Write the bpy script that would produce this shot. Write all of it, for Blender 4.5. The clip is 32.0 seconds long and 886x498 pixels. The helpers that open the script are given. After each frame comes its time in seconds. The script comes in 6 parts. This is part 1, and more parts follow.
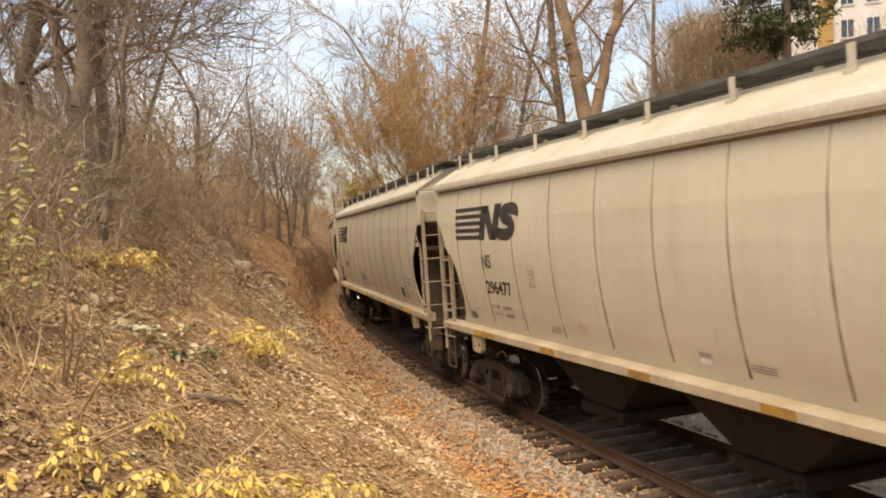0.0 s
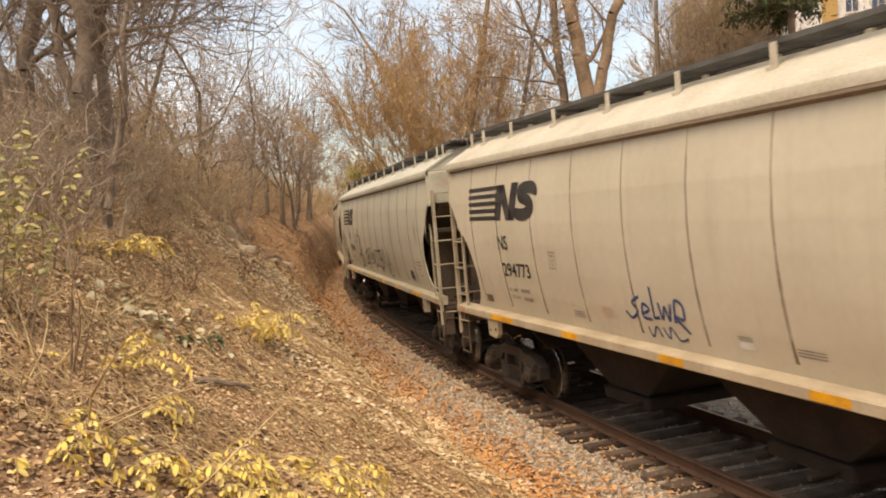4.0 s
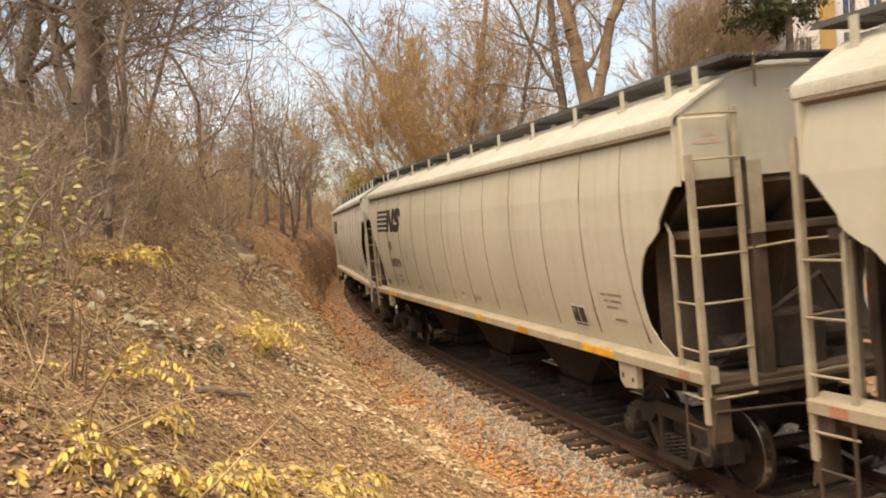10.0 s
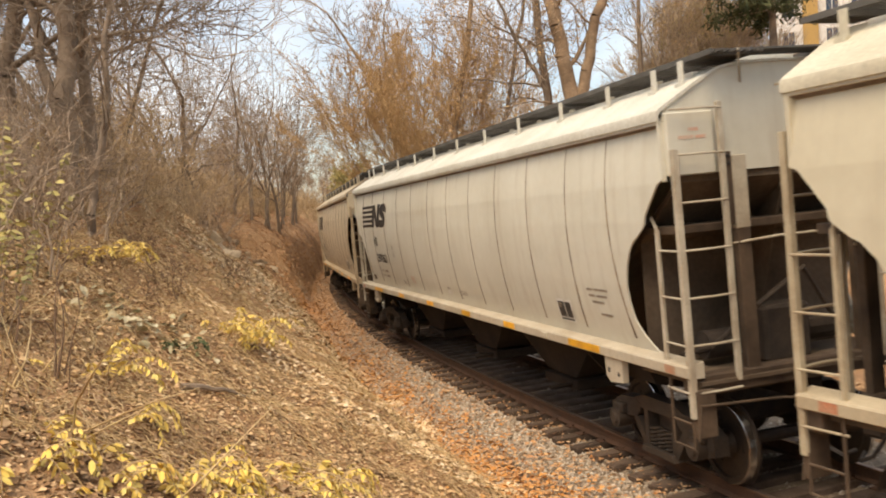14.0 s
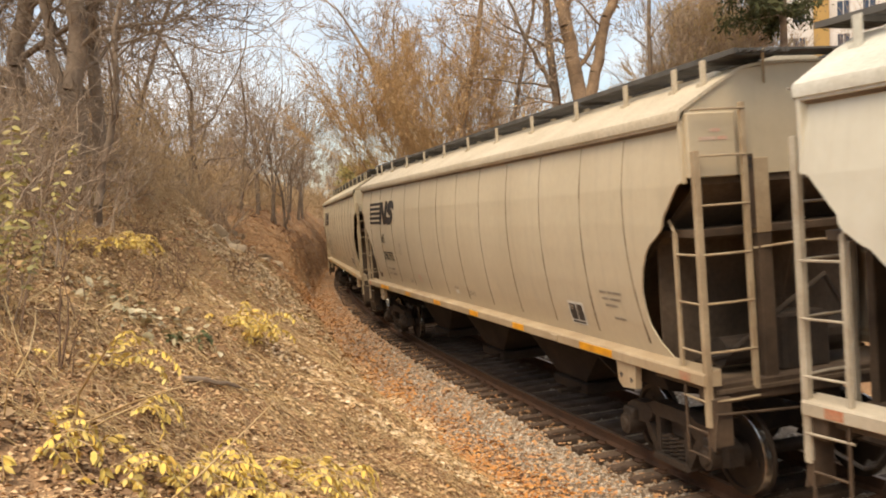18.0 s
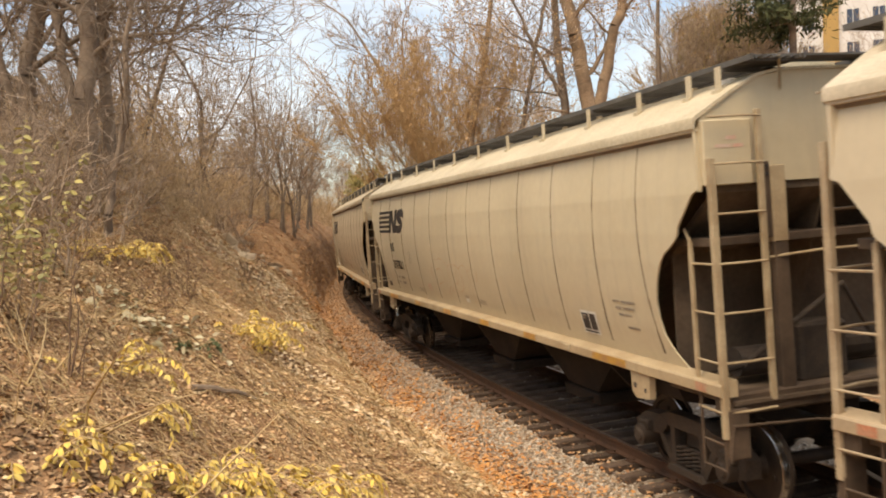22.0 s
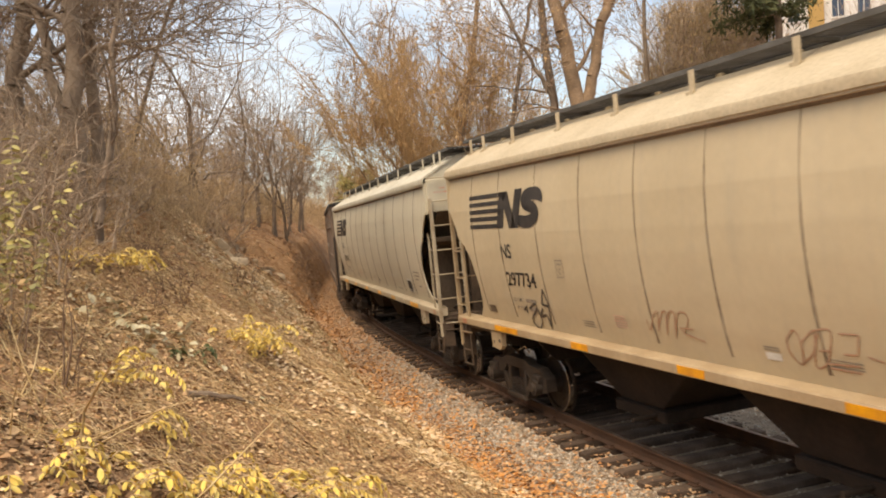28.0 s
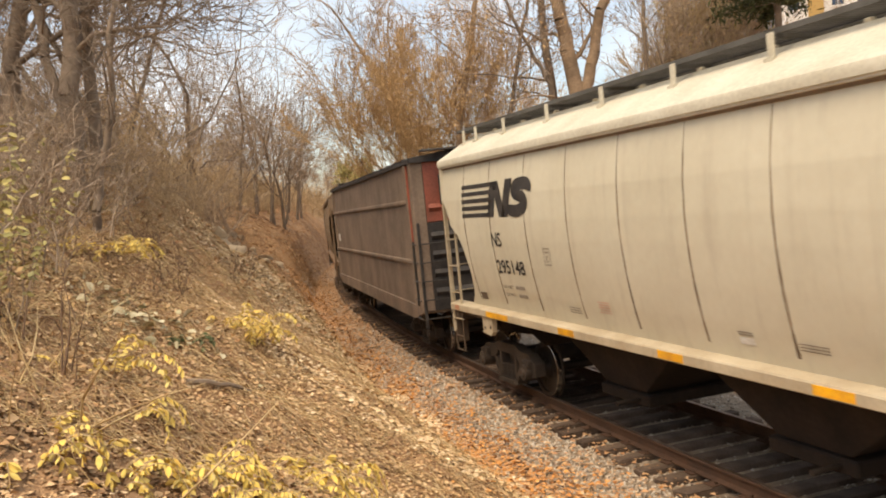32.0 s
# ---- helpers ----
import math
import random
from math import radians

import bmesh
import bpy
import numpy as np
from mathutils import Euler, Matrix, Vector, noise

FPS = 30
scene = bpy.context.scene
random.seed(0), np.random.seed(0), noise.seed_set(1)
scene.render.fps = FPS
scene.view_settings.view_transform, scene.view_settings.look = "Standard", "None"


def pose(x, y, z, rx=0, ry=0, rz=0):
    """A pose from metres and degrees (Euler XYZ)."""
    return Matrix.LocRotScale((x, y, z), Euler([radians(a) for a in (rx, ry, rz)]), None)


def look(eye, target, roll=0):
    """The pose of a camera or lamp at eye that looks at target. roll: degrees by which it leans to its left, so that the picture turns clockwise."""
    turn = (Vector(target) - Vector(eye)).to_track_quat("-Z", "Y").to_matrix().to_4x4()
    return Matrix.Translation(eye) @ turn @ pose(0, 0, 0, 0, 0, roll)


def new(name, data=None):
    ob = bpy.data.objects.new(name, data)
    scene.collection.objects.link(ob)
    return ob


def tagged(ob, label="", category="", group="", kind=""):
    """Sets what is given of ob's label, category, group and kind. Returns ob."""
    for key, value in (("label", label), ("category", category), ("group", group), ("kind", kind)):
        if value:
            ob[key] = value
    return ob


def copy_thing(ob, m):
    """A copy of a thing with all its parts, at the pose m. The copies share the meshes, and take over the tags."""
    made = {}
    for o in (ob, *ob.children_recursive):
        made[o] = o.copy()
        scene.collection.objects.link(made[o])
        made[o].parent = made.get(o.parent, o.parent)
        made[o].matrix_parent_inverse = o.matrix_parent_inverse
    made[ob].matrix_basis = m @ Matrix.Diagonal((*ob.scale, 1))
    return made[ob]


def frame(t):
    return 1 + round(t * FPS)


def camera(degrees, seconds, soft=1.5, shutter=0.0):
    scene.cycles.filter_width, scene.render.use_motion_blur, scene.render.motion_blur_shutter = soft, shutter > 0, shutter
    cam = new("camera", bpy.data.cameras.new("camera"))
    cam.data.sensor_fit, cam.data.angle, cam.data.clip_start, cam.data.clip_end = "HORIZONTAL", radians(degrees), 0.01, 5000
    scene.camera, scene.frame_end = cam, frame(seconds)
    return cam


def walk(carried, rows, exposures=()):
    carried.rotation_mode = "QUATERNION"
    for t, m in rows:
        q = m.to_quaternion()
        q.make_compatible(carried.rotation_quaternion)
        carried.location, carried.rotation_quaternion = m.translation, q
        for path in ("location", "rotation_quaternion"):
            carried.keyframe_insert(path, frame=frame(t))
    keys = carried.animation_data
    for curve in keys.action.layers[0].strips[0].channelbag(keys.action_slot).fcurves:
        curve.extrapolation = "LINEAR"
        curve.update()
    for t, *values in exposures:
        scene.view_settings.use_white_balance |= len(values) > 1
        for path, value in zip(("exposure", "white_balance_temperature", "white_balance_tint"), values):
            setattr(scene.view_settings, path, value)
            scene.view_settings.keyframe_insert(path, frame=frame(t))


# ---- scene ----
EYE = 3.012
cam = camera(54.0, 32.0, soft=1.9, shutter=0.25)
PATH = [
    (0.0, pose(0, 0, EYE, 89.35, 1.42, -0.49)),
    (0.5, pose(0, 0, EYE, 89.22, 1.48, -0.62)),
    (1.0, pose(0, 0, EYE, 89.10, 1.68, -0.60)),
    (1.5, pose(0, 0, EYE, 88.70, 1.73, -0.34)),
    (2.0, pose(0, 0, EYE, 88.49, 1.86, -0.25)),
    (2.5, pose(0, 0, EYE, 88.39, 2.00, -0.18)),
    (3.0, pose(0, 0, EYE, 88.15, 2.09, -0.22)),
    (3.5, pose(0, 0, EYE, 88.12, 2.12, -0.20)),
    (5.5, pose(0, 0, EYE, 88.29, 2.76, -0.57)),
    (6.0, pose(0, 0, EYE, 88.09, 2.78, -0.75)),
    (6.5, pose(0, 0, EYE, 88.06, 2.65, -0.31)),
    (7.0, pose(0, 0, EYE, 88.14, 2.51, -0.14)),
    (7.5, pose(0, 0, EYE, 87.97, 2.32, -0.27)),
    (8.0, pose(0, 0, EYE, 87.83, 2.18, -0.35)),
    (8.5, pose(0, 0, EYE, 87.87, 2.39, -0.24)),
    (9.0, pose(0, 0, EYE, 88.12, 2.67, -0.09)),
    (9.5, pose(0, 0, EYE, 88.37, 2.74, -0.04)),
    (10.0, pose(0, 0, EYE, 88.64, 2.66, -0.23)),
    (10.5, pose(0, 0, EYE, 88.72, 2.78, -0.42)),
    (11.0, pose(0, 0, EYE, 88.53, 2.78, -0.65)),
    (11.5, pose(0, 0, EYE, 88.64, 2.71, -0.78)),
    (12.0, pose(0, 0, EYE, 88.83, 2.68, -0.83)),
    (12.5, pose(0, 0, EYE, 88.63, 2.70, -0.79)),
    (13.0, pose(0, 0, EYE, 88.48, 2.80, -0.81)),
    (13.5, pose(0, 0, EYE, 88.39, 2.81, -0.99)),
    (15.5, pose(0, 0, EYE, 87.95, 2.59, -1.43)),
    (16.0, pose(0, 0, EYE, 87.85, 2.70, -1.14)),
    (16.5, pose(0, 0, EYE, 87.77, 2.20, -0.30)),
    (17.0, pose(0, 0, EYE, 87.80, 1.81, -0.22)),
    (17.5, pose(0, 0, EYE, 88.00, 1.59, -0.52)),
    (18.0, pose(0, 0, EYE, 88.20, 1.57, -0.80)),
    (18.5, pose(0, 0, EYE, 88.24, 1.68, -1.13)),
    (19.0, pose(0, 0, EYE, 88.18, 1.95, -1.48)),
    (19.5, pose(0, 0, EYE, 88.25, 1.98, -1.34)),
    (20.0, pose(0, 0, EYE, 88.63, 1.78, -0.99)),
    (20.5, pose(0, 0, EYE, 88.90, 1.68, -0.85)),
    (21.0, pose(0, 0, EYE, 88.86, 1.74, -0.75)),
    (21.5, pose(0, 0, EYE, 88.83, 1.81, -0.31)),
    (22.0, pose(0, 0, EYE, 88.78, 1.58, -0.22)),
    (22.5, pose(0, 0, EYE, 88.81, 1.39, -0.13)),
    (23.0, pose(0, 0, EYE, 88.64, 1.41, 0.12)),
    (23.5, pose(0, 0, EYE, 88.51, 1.26, 0.32)),
    (24.0, pose(0, 0, EYE, 88.35, 1.42, 0.62)),
    (24.5, pose(0, 0, EYE, 88.55, 1.81, 0.42)),
    (25.0, pose(0, 0, EYE, 88.54, 2.15, -0.06)),
    (25.5, pose(0, 0, EYE, 88.46, 2.19, -0.55)),
    (27.5, pose(0, 0, EYE, 88.64, 3.03, -0.78)),
    (28.0, pose(0, 0, EYE, 88.73, 3.06, -0.73)),
    (28.5, pose(0, 0, EYE, 88.50, 3.18, -0.76)),
    (29.0, pose(0, 0, EYE, 88.51, 3.45, -0.95)),
    (29.5, pose(0, 0, EYE, 88.44, 3.41, -1.01)),
    (30.0, pose(0, 0, EYE, 88.29, 3.19, -1.04)),
    (30.5, pose(0, 0, EYE, 88.06, 2.97, -1.14)),
    (31.0, pose(0, 0, EYE, 87.96, 2.80, -1.09)),
    (31.5, pose(0, 0, EYE, 87.96, 2.85, -0.98)),
    (32.0, pose(0, 0, EYE, 87.96, 2.96, -0.85)),
]
walk(cam, PATH, [(0.0, 0.72, 7700, 11), (32.0, 0.72, 7700, 11)])

# ---- light: thin bright cloud, low soft sun behind the camera ----
world = bpy.data.worlds.new("sky")
scene.world = world
world.use_nodes = True
wn, wl = world.node_tree.nodes, world.node_tree.links
wn.clear()
SUN_EL, SUN_AZ = radians(60), radians(215)
sky = wn.new("ShaderNodeTexSky")
sky.sky_type, sky.sun_disc, sky.sun_elevation, sky.sun_rotation = "NISHITA", False, SUN_EL, SUN_AZ
sky.air_density, sky.dust_density, sky.ozone_density = 1.0, 2.0, 1.0
wtc = wn.new("ShaderNodeTexCoord")
wmap = wn.new("ShaderNodeMapping")
wmap.inputs["Scale"].default_value = (1.0, 1.0, 2.2)
wno = wn.new("ShaderNodeTexNoise")
wno.inputs["Scale"].default_value, wno.inputs["Detail"].default_value = 2.6, 6.0
wra = wn.new("ShaderNodeValToRGB")
wra.color_ramp.elements[0].position, wra.color_ramp.elements[1].position = 0.38, 0.66
wmx = wn.new("ShaderNodeMixRGB")
wmx.inputs["Color2"].default_value = (4.9, 5.5, 6.4, 1)
wbg = wn.new("ShaderNodeBackground")
wbg.inputs["Strength"].default_value = 0.14
wou = wn.new("ShaderNodeOutputWorld")
wl.new(wtc.outputs["Generated"], wmap.inputs["Vector"])
wl.new(wmap.outputs["Vector"], wno.inputs["Vector"])
wl.new(wno.outputs["Fac"], wra.inputs["Fac"])
wl.new(wra.outputs["Color"], wmx.inputs["Fac"])
wl.new(sky.outputs["Color"], wmx.inputs["Color1"])
wl.new(wmx.outputs["Color"], wbg.inputs["Color"])
wl.new(wbg.outputs["Background"], wou.inputs["Surface"])
sun = new("sun", bpy.data.lights.new("sun", "SUN"))
sun.data.energy, sun.data.angle, sun.data.color = 2.05, radians(40), (1.0, 0.88, 0.72)
sun.matrix_basis = look((0, 0, 0), (-math.sin(SUN_AZ) * math.cos(SUN_EL), -math.cos(SUN_AZ) * math.cos(SUN_EL), -math.sin(SUN_EL)))

# ---- the line: a gentle S-curve, heading over the run ----
RUN0, RUN_V, RUN_A, RUN_B, RUN_C, CANT = 39.8163, 4.5585, 0.001352, -0.0000499, -0.00001116, 0.0477
PITCH, HALF = 18.1, 6.97
GAUGE = 0.7525
_S = np.arange(-240, 220.01, 0.1)
_sc = np.clip(_S, -90, 40)
_ph = -1.26911 + 0.0059142 * _sc + 0.000048055 * _sc ** 2 / 2
_dx, _dy = np.cos(_ph), np.sin(_ph)
_X = np.concatenate([[0], np.cumsum((_dx[1:] + _dx[:-1]) * 0.05)])
_Y = np.concatenate([[0], np.cumsum((_dy[1:] + _dy[:-1]) * 0.05)])
_i0 = int(np.argmin(abs(_S)))
_X, _Y = _X - _X[_i0] + 3.3427, _Y - _Y[_i0] + 12.0


def on_line(s):
    return np.array([np.interp(s, _S, _X), np.interp(s, _S, _Y)])


def frame_at(c, fw):
    """Pose at c with x along fw, tilted by the cant towards the inner side."""
    rt = np.array([fw[1], -fw[0]])
    f = Vector((fw[0], fw[1], 0))
    left = -Vector((rt[0] * math.cos(CANT), rt[1] * math.cos(CANT), -math.sin(CANT)))
    up = Vector((rt[0] * math.sin(CANT), rt[1] * math.sin(CANT), math.cos(CANT)))
    m = Matrix((f, left, up)).transposed().to_4x4()
    m.translation = (c[0], c[1], 0)
    return m


def car_pose(s, half=HALF):
    a, b = on_line(s - half), on_line(s + half)
    return frame_at((a + b) / 2, (b - a) / np.linalg.norm(b - a))


def line_pose(s):
    a, b = on_line(s - 0.2), on_line(s + 0.2)
    return frame_at(on_line(s), (b - a) / np.linalg.norm(b - a))


def run(t):
    e = t - 16
    return RUN0 + RUN_V * e + RUN_A * e ** 2 / 2 + RUN_B * e ** 3 + RUN_C * e ** 4


def line_coords(x, y):
    """Signed distance from the line (positive on the camera's side) and run for arrays x, y."""
    x, y = np.asarray(x, float).ravel(), np.asarray(y, float).ravel()
    q, s = np.empty(len(x)), np.empty(len(x))
    step = 5
    cx, cy, cs, cp = _X[::step], _Y[::step], _S[::step], _ph[::step]
    for i in range(0, len(x), 2000):
        d = (x[i:i + 2000, None] - cx) ** 2 + (y[i:i + 2000, None] - cy) ** 2
        j = np.argmin(d, 1)
        ax, ay = x[i:i + 2000] - cx[j], y[i:i + 2000] - cy[j]
        q[i:i + 2000] = ax * np.sin(cp[j]) - ay * np.cos(cp[j])
        s[i:i + 2000] = cs[j] + ax * np.cos(cp[j]) + ay * np.sin(cp[j])
    return q, s


def vnoise(x, y, seed=0):
    """Smooth value noise for arrays."""
    xi, yi = np.floor(x).astype(int), np.floor(y).astype(int)
    fx, fy = x - xi, y - yi
    fx, fy = fx * fx * (3 - 2 * fx), fy * fy * (3 - 2 * fy)

    def h(a, b):
        v = np.sin(a * 127.1 + b * 311.7 + seed * 74.7) * 43758.5453
        return v - np.floor(v)
    return (h(xi, yi) * (1 - fx) + h(xi + 1, yi) * fx) * (1 - fy) + (h(xi, yi + 1) * (1 - fx) + h(xi + 1, yi + 1) * fx) * fy - 0.5


# cross-sections of the cutting at runs along the line: near the camera, a steep spur, a rocky gully, a far spur
PROFILES = [
    (220, [2.1, 2.8, 5.0, 7.15, 9.0, 12.0, 16.0, 30.0], [-0.36, -0.46, 0.50, 1.42, 2.2, 3.4, 4.4, 6.0]),
    (6, [2.1, 2.8, 5.0, 7.15, 9.0, 12.0, 16.0, 30.0], [-0.36, -0.46, 0.50, 1.42, 2.2, 3.4, 4.4, 6.0]),
    (-5, [2.1, 2.8, 4.2, 5.8, 7.6, 10.0, 16.0, 30.0], [-0.36, -0.44, 0.70, 1.75, 2.85, 3.8, 4.9, 6.5]),
    (-8.5, [2.1, 2.75, 3.8, 5.0, 6.6, 8.6, 12.0, 30.0], [-0.36, -0.42, 0.62, 1.72, 3.0, 4.0, 4.8, 6.6]),
    (-11.8, [2.1, 2.7, 3.3, 4.2, 5.0, 5.5, 6.0, 6.9, 9.0, 30.0], [-0.36, -0.40, 0.45, 1.52, 2.12, 2.50, 3.02, 3.85, 4.7, 7.0]),
    (-14.5, [2.1, 2.7, 3.3, 4.2, 4.85, 5.45, 6.0, 6.9, 9.0, 30.0], [-0.36, -0.40, 0.42, 1.56, 2.02, 2.45, 3.08, 3.95, 4.7, 7.0]),
    (-20, [2.1, 2.7, 3.7, 5.1, 6.3, 7.6, 9.5, 30.0], [-0.36, -0.40, 0.35, 1.10, 1.9, 3.1, 4.0, 7.0]),
    (-26, [2.1, 2.6, 3.4, 4.2, 5.0, 5.9, 8.0, 30.0], [-0.36, -0.38, 0.70, 1.40, 1.7, 2.3, 3.8, 7.0]),
    (-35, [2.1, 2.4, 2.9, 3.5, 5.1, 8.0, 14.0, 30.0], [-0.36, -0.36, 0.95, 2.3, 3.3, 4.6, 5.6, 7.5]),
    (-60, [2.1, 2.4, 2.9, 3.6, 5.0, 8.0, 14.0, 30.0], [-0.36, -0.36, 1.0, 2.5, 3.9, 5.4, 6.6, 8.5]),
    (-240, [2.1, 2.4, 2.9, 3.6, 5.0, 8.0, 14.0, 30.0], [-0.36, -0.36, 1.0, 2.6, 4.2, 6.0, 7.2, 9.0]),
]
FAR_Q, FAR_Z = [-400, -60, -30, -16, -9, -5.5, -3.2, -2.1], [12, 9, 6.5, 3.6, 1.2, -0.1, -0.45, -0.36]


def ground_z(x, y):
    shape = np.shape(x)
    q, s = line_coords(x, y)
    xf, yf = np.asarray(x, float).ravel(), np.asarray(y, float).ravel()
    z = np.interp(q, FAR_Q, FAR_Z)
    runs = [p[0] for p in PROFILES][::-1]
    near = np.array([np.interp(q, p[1], p[2]) for p in PROFILES][::-1])
    k = np.clip(np.searchsorted(runs, s) - 1, 0, len(runs) - 2)
    r = np.array(runs, float)
    w = np.clip((s - r[k]) / (r[k + 1] - r[k]), 0, 1)
    w = w * w * (3 - 2 * w)
    idx = np.arange(len(q))
    left = near[k, idx] * (1 - w) + near[k + 1, idx] * w
    z = np.where(q > 2.1, left, z)
    z = np.where(abs(q) <= 2.1, -0.47, z)
    rough = np.clip((abs(q) - 2.4) / 1.5, 0, 1)
    gully = np.exp(-((s + 29) / 6) ** 2) * np.clip((q - 3.5) / 1.5, 0, 1)
    z = z + rough * (vnoise(xf * 0.5, yf * 0.5) * 0.30 + vnoise(xf * 1.7, yf * 1.7, 3) * 0.24 + vnoise(xf * 4.5, yf * 4.5, 5) * 0.05)
    along, across = xf * 0.5 - yf * 0.866, xf * 0.866 + yf * 0.5
    z = z + rough * (vnoise(across * 2.6, along * 0.45, 21) * 0.16 + vnoise(across * 6.5, along * 1.3, 22) * 0.075)
    z = z + gully * (vnoise(xf * 1.4, yf * 1.4, 9) * 0.5)
    return z.reshape(shape)


# ---- materials ----


def material(name, base, rough=0.8, metal=0.0, second=None, scale=3.0, fine=40.0, bump=0.3, dist=0.01, spec=0.3, island=None, tint=False, streak=None, coords="Object", rand=0.0, grain=0.35, mixed=0.85):
    """A surface of two mixed colours with coarse stains and fine grain; island: colours picked piece by piece."""
    m = bpy.data.materials.new(name)
    m.use_nodes = True
    n, l = m.node_tree.nodes, m.node_tree.links
    b = n["Principled BSDF"]
    b.inputs["Roughness"].default_value, b.inputs["Metallic"].default_value = rough, metal
    b.inputs["Specular IOR Level"].default_value = spec
    tc = n.new("ShaderNodeTexCoord")
    big, small = n.new("ShaderNodeTexNoise"), n.new("ShaderNodeTexNoise")
    big.inputs["Scale"].default_value, big.inputs["Detail"].default_value = scale, 6.0
    small.inputs["Scale"].default_value, small.inputs["Detail"].default_value = fine, 4.0
    for t in (big, small):
        l.new(tc.outputs[coords], t.inputs["Vector"])
    ramp = n.new("ShaderNodeValToRGB")
    ramp.color_ramp.elements[0].position, ramp.color_ramp.elements[1].position = 0.35, 0.68
    l.new(big.outputs["Fac"], ramp.inputs["Fac"])
    mix = n.new("ShaderNodeMixRGB")
    second = second or tuple(c * 0.7 for c in base)
    mix.inputs["Color1"].default_value, mix.inputs["Color2"].default_value = (*base, 1), (*second, 1)
    l.new(ramp.outputs["Color"], mix.inputs["Fac"])
    out = mix.outputs["Color"]
    if island:
        geo, cr = n.new("ShaderNodeNewGeometry"), n.new("ShaderNodeValToRGB")
        cr.color_ramp.interpolation = "LINEAR"
        while len(cr.color_ramp.elements) < len(island):
            cr.color_ramp.elements.new(0.5)
        for i, (e, c) in enumerate(zip(cr.color_ramp.elements, island)):
            e.position, e.color = i / (len(island) - 1), (*c, 1)
        l.new(geo.outputs["Random Per Island"], cr.inputs["Fac"])
        mi = n.new("ShaderNodeMixRGB")
        mi.inputs["Fac"].default_value = mixed
        l.new(out, mi.inputs["Color1"])
        l.new(cr.outputs["Color"], mi.inputs["Color2"])
        out = mi.outputs["Color"]
    if tint:
        oi, mt = n.new("ShaderNodeObjectInfo"), n.new("ShaderNodeMixRGB")
        mt.blend_type = "MULTIPLY"
        mt.inputs["Fac"].default_value = 1.0
        l.new(out, mt.inputs["Color1"])
        l.new(oi.outputs["Color"], mt.inputs["Color2"])
        out = mt.outputs["Color"]
    if streak:
        mp, sn, sr, ms = n.new("ShaderNodeMapping"), n.new("ShaderNodeTexNoise"), n.new("ShaderNodeValToRGB"), n.new("ShaderNodeMixRGB")
        mp.inputs["Scale"].default_value = (3.2, 3.2, 0.30)
        sn.inputs["Scale"].default_value, sn.inputs["Detail"].default_value = 1.6, 6.0
        sr.color_ramp.elements[0].position, sr.color_ramp.elements[1].position = 0.52, 0.95
        sr.color_ramp.elements[1].color = (0.62, 0.62, 0.62, 1)
        l.new(tc.outputs[coords], mp.inputs["Vector"])
        l.new(mp.outputs["Vector"], sn.inputs["Vector"])
        l.new(sn.outputs["Fac"], sr.inputs["Fac"])
        l.new(sr.outputs["Color"], ms.inputs["Fac"])
        l.new(out, ms.inputs["Color1"])
        ms.inputs["Color2"].default_value = (*streak, 1)
        out = ms.outputs["Color"]
    if rand:
        oi, hs, ma = n.new("ShaderNodeObjectInfo"), n.new("ShaderNodeHueSaturation"), n.new("ShaderNodeMapRange")
        ma.inputs["To Min"].default_value, ma.inputs["To Max"].default_value = 1 - rand, 1 + rand
        l.new(oi.outputs["Random"], ma.inputs["Value"])
        l.new(ma.outputs["Result"], hs.inputs["Value"])
        l.new(out, hs.inputs["Color"])
        out = hs.outputs["Color"]
    gr = n.new("ShaderNodeMixRGB")
    gr.blend_type = "OVERLAY"
    gr.inputs["Fac"].default_value = grain
    l.new(out, gr.inputs["Color1"])
    l.new(small.outputs["Fac"], gr.inputs["Color2"])
    l.new(gr.outputs["Color"], b.inputs["Base Color"])
    bm_ = n.new("ShaderNodeBump")
    bm_.inputs["Strength"].default_value, bm_.inputs["Distance"].default_value = bump, dist
    l.new(small.outputs["Fac"], bm_.inputs["Height"])
    l.new(bm_.outputs["Normal"], b.inputs["Normal"])
    return m


PAINT = material("hopper_paint", (0.58, 0.525, 0.42), 0.5, second=(0.51, 0.455, 0.355), scale=0.55, fine=9, bump=0.03, streak=(0.40, 0.335, 0.245), tint=True, grain=0.08)
ROOF_PAINT = material("roof_paint", (0.56, 0.515, 0.43), 0.7, second=(0.47, 0.42, 0.335), scale=1.6, fine=26, bump=0.10, tint=True, grain=0.3)
SILL_PAINT = material("sill_paint", (0.47, 0.395, 0.295), 0.6, second=(0.36, 0.285, 0.20), scale=1.4, fine=26, bump=0.08, streak=(0.27, 0.20, 0.135), tint=True, grain=0.15)
FRAME_PAINT = material("frame_paint", (0.44, 0.37, 0.275), 0.55, second=(0.30, 0.23, 0.16), scale=3.0, fine=30, bump=0.15, tint=True, grain=0.2)
DIRTY_FRAME = material("rusty_frame_paint", (0.105, 0.072, 0.048), 0.75, second=(0.055, 0.037, 0.025), scale=3.0, fine=24, bump=0.25)
# dirty tan paint, darkened further for the shade in the car-end recess
SLOPE_PAINT = material("slope_sheet_dirt_shade", (0.155, 0.112, 0.076), 0.85, second=(0.085, 0.060, 0.041), scale=1.6, fine=16, bump=0.2)
# underbody grime, taken near black to carry the shade beneath the cars
UNDER = material("grimy_shaded_underbody", (0.019, 0.014, 0.011), 0.95, second=(0.033, 0.023, 0.017), scale=2, fine=16, bump=0.3)
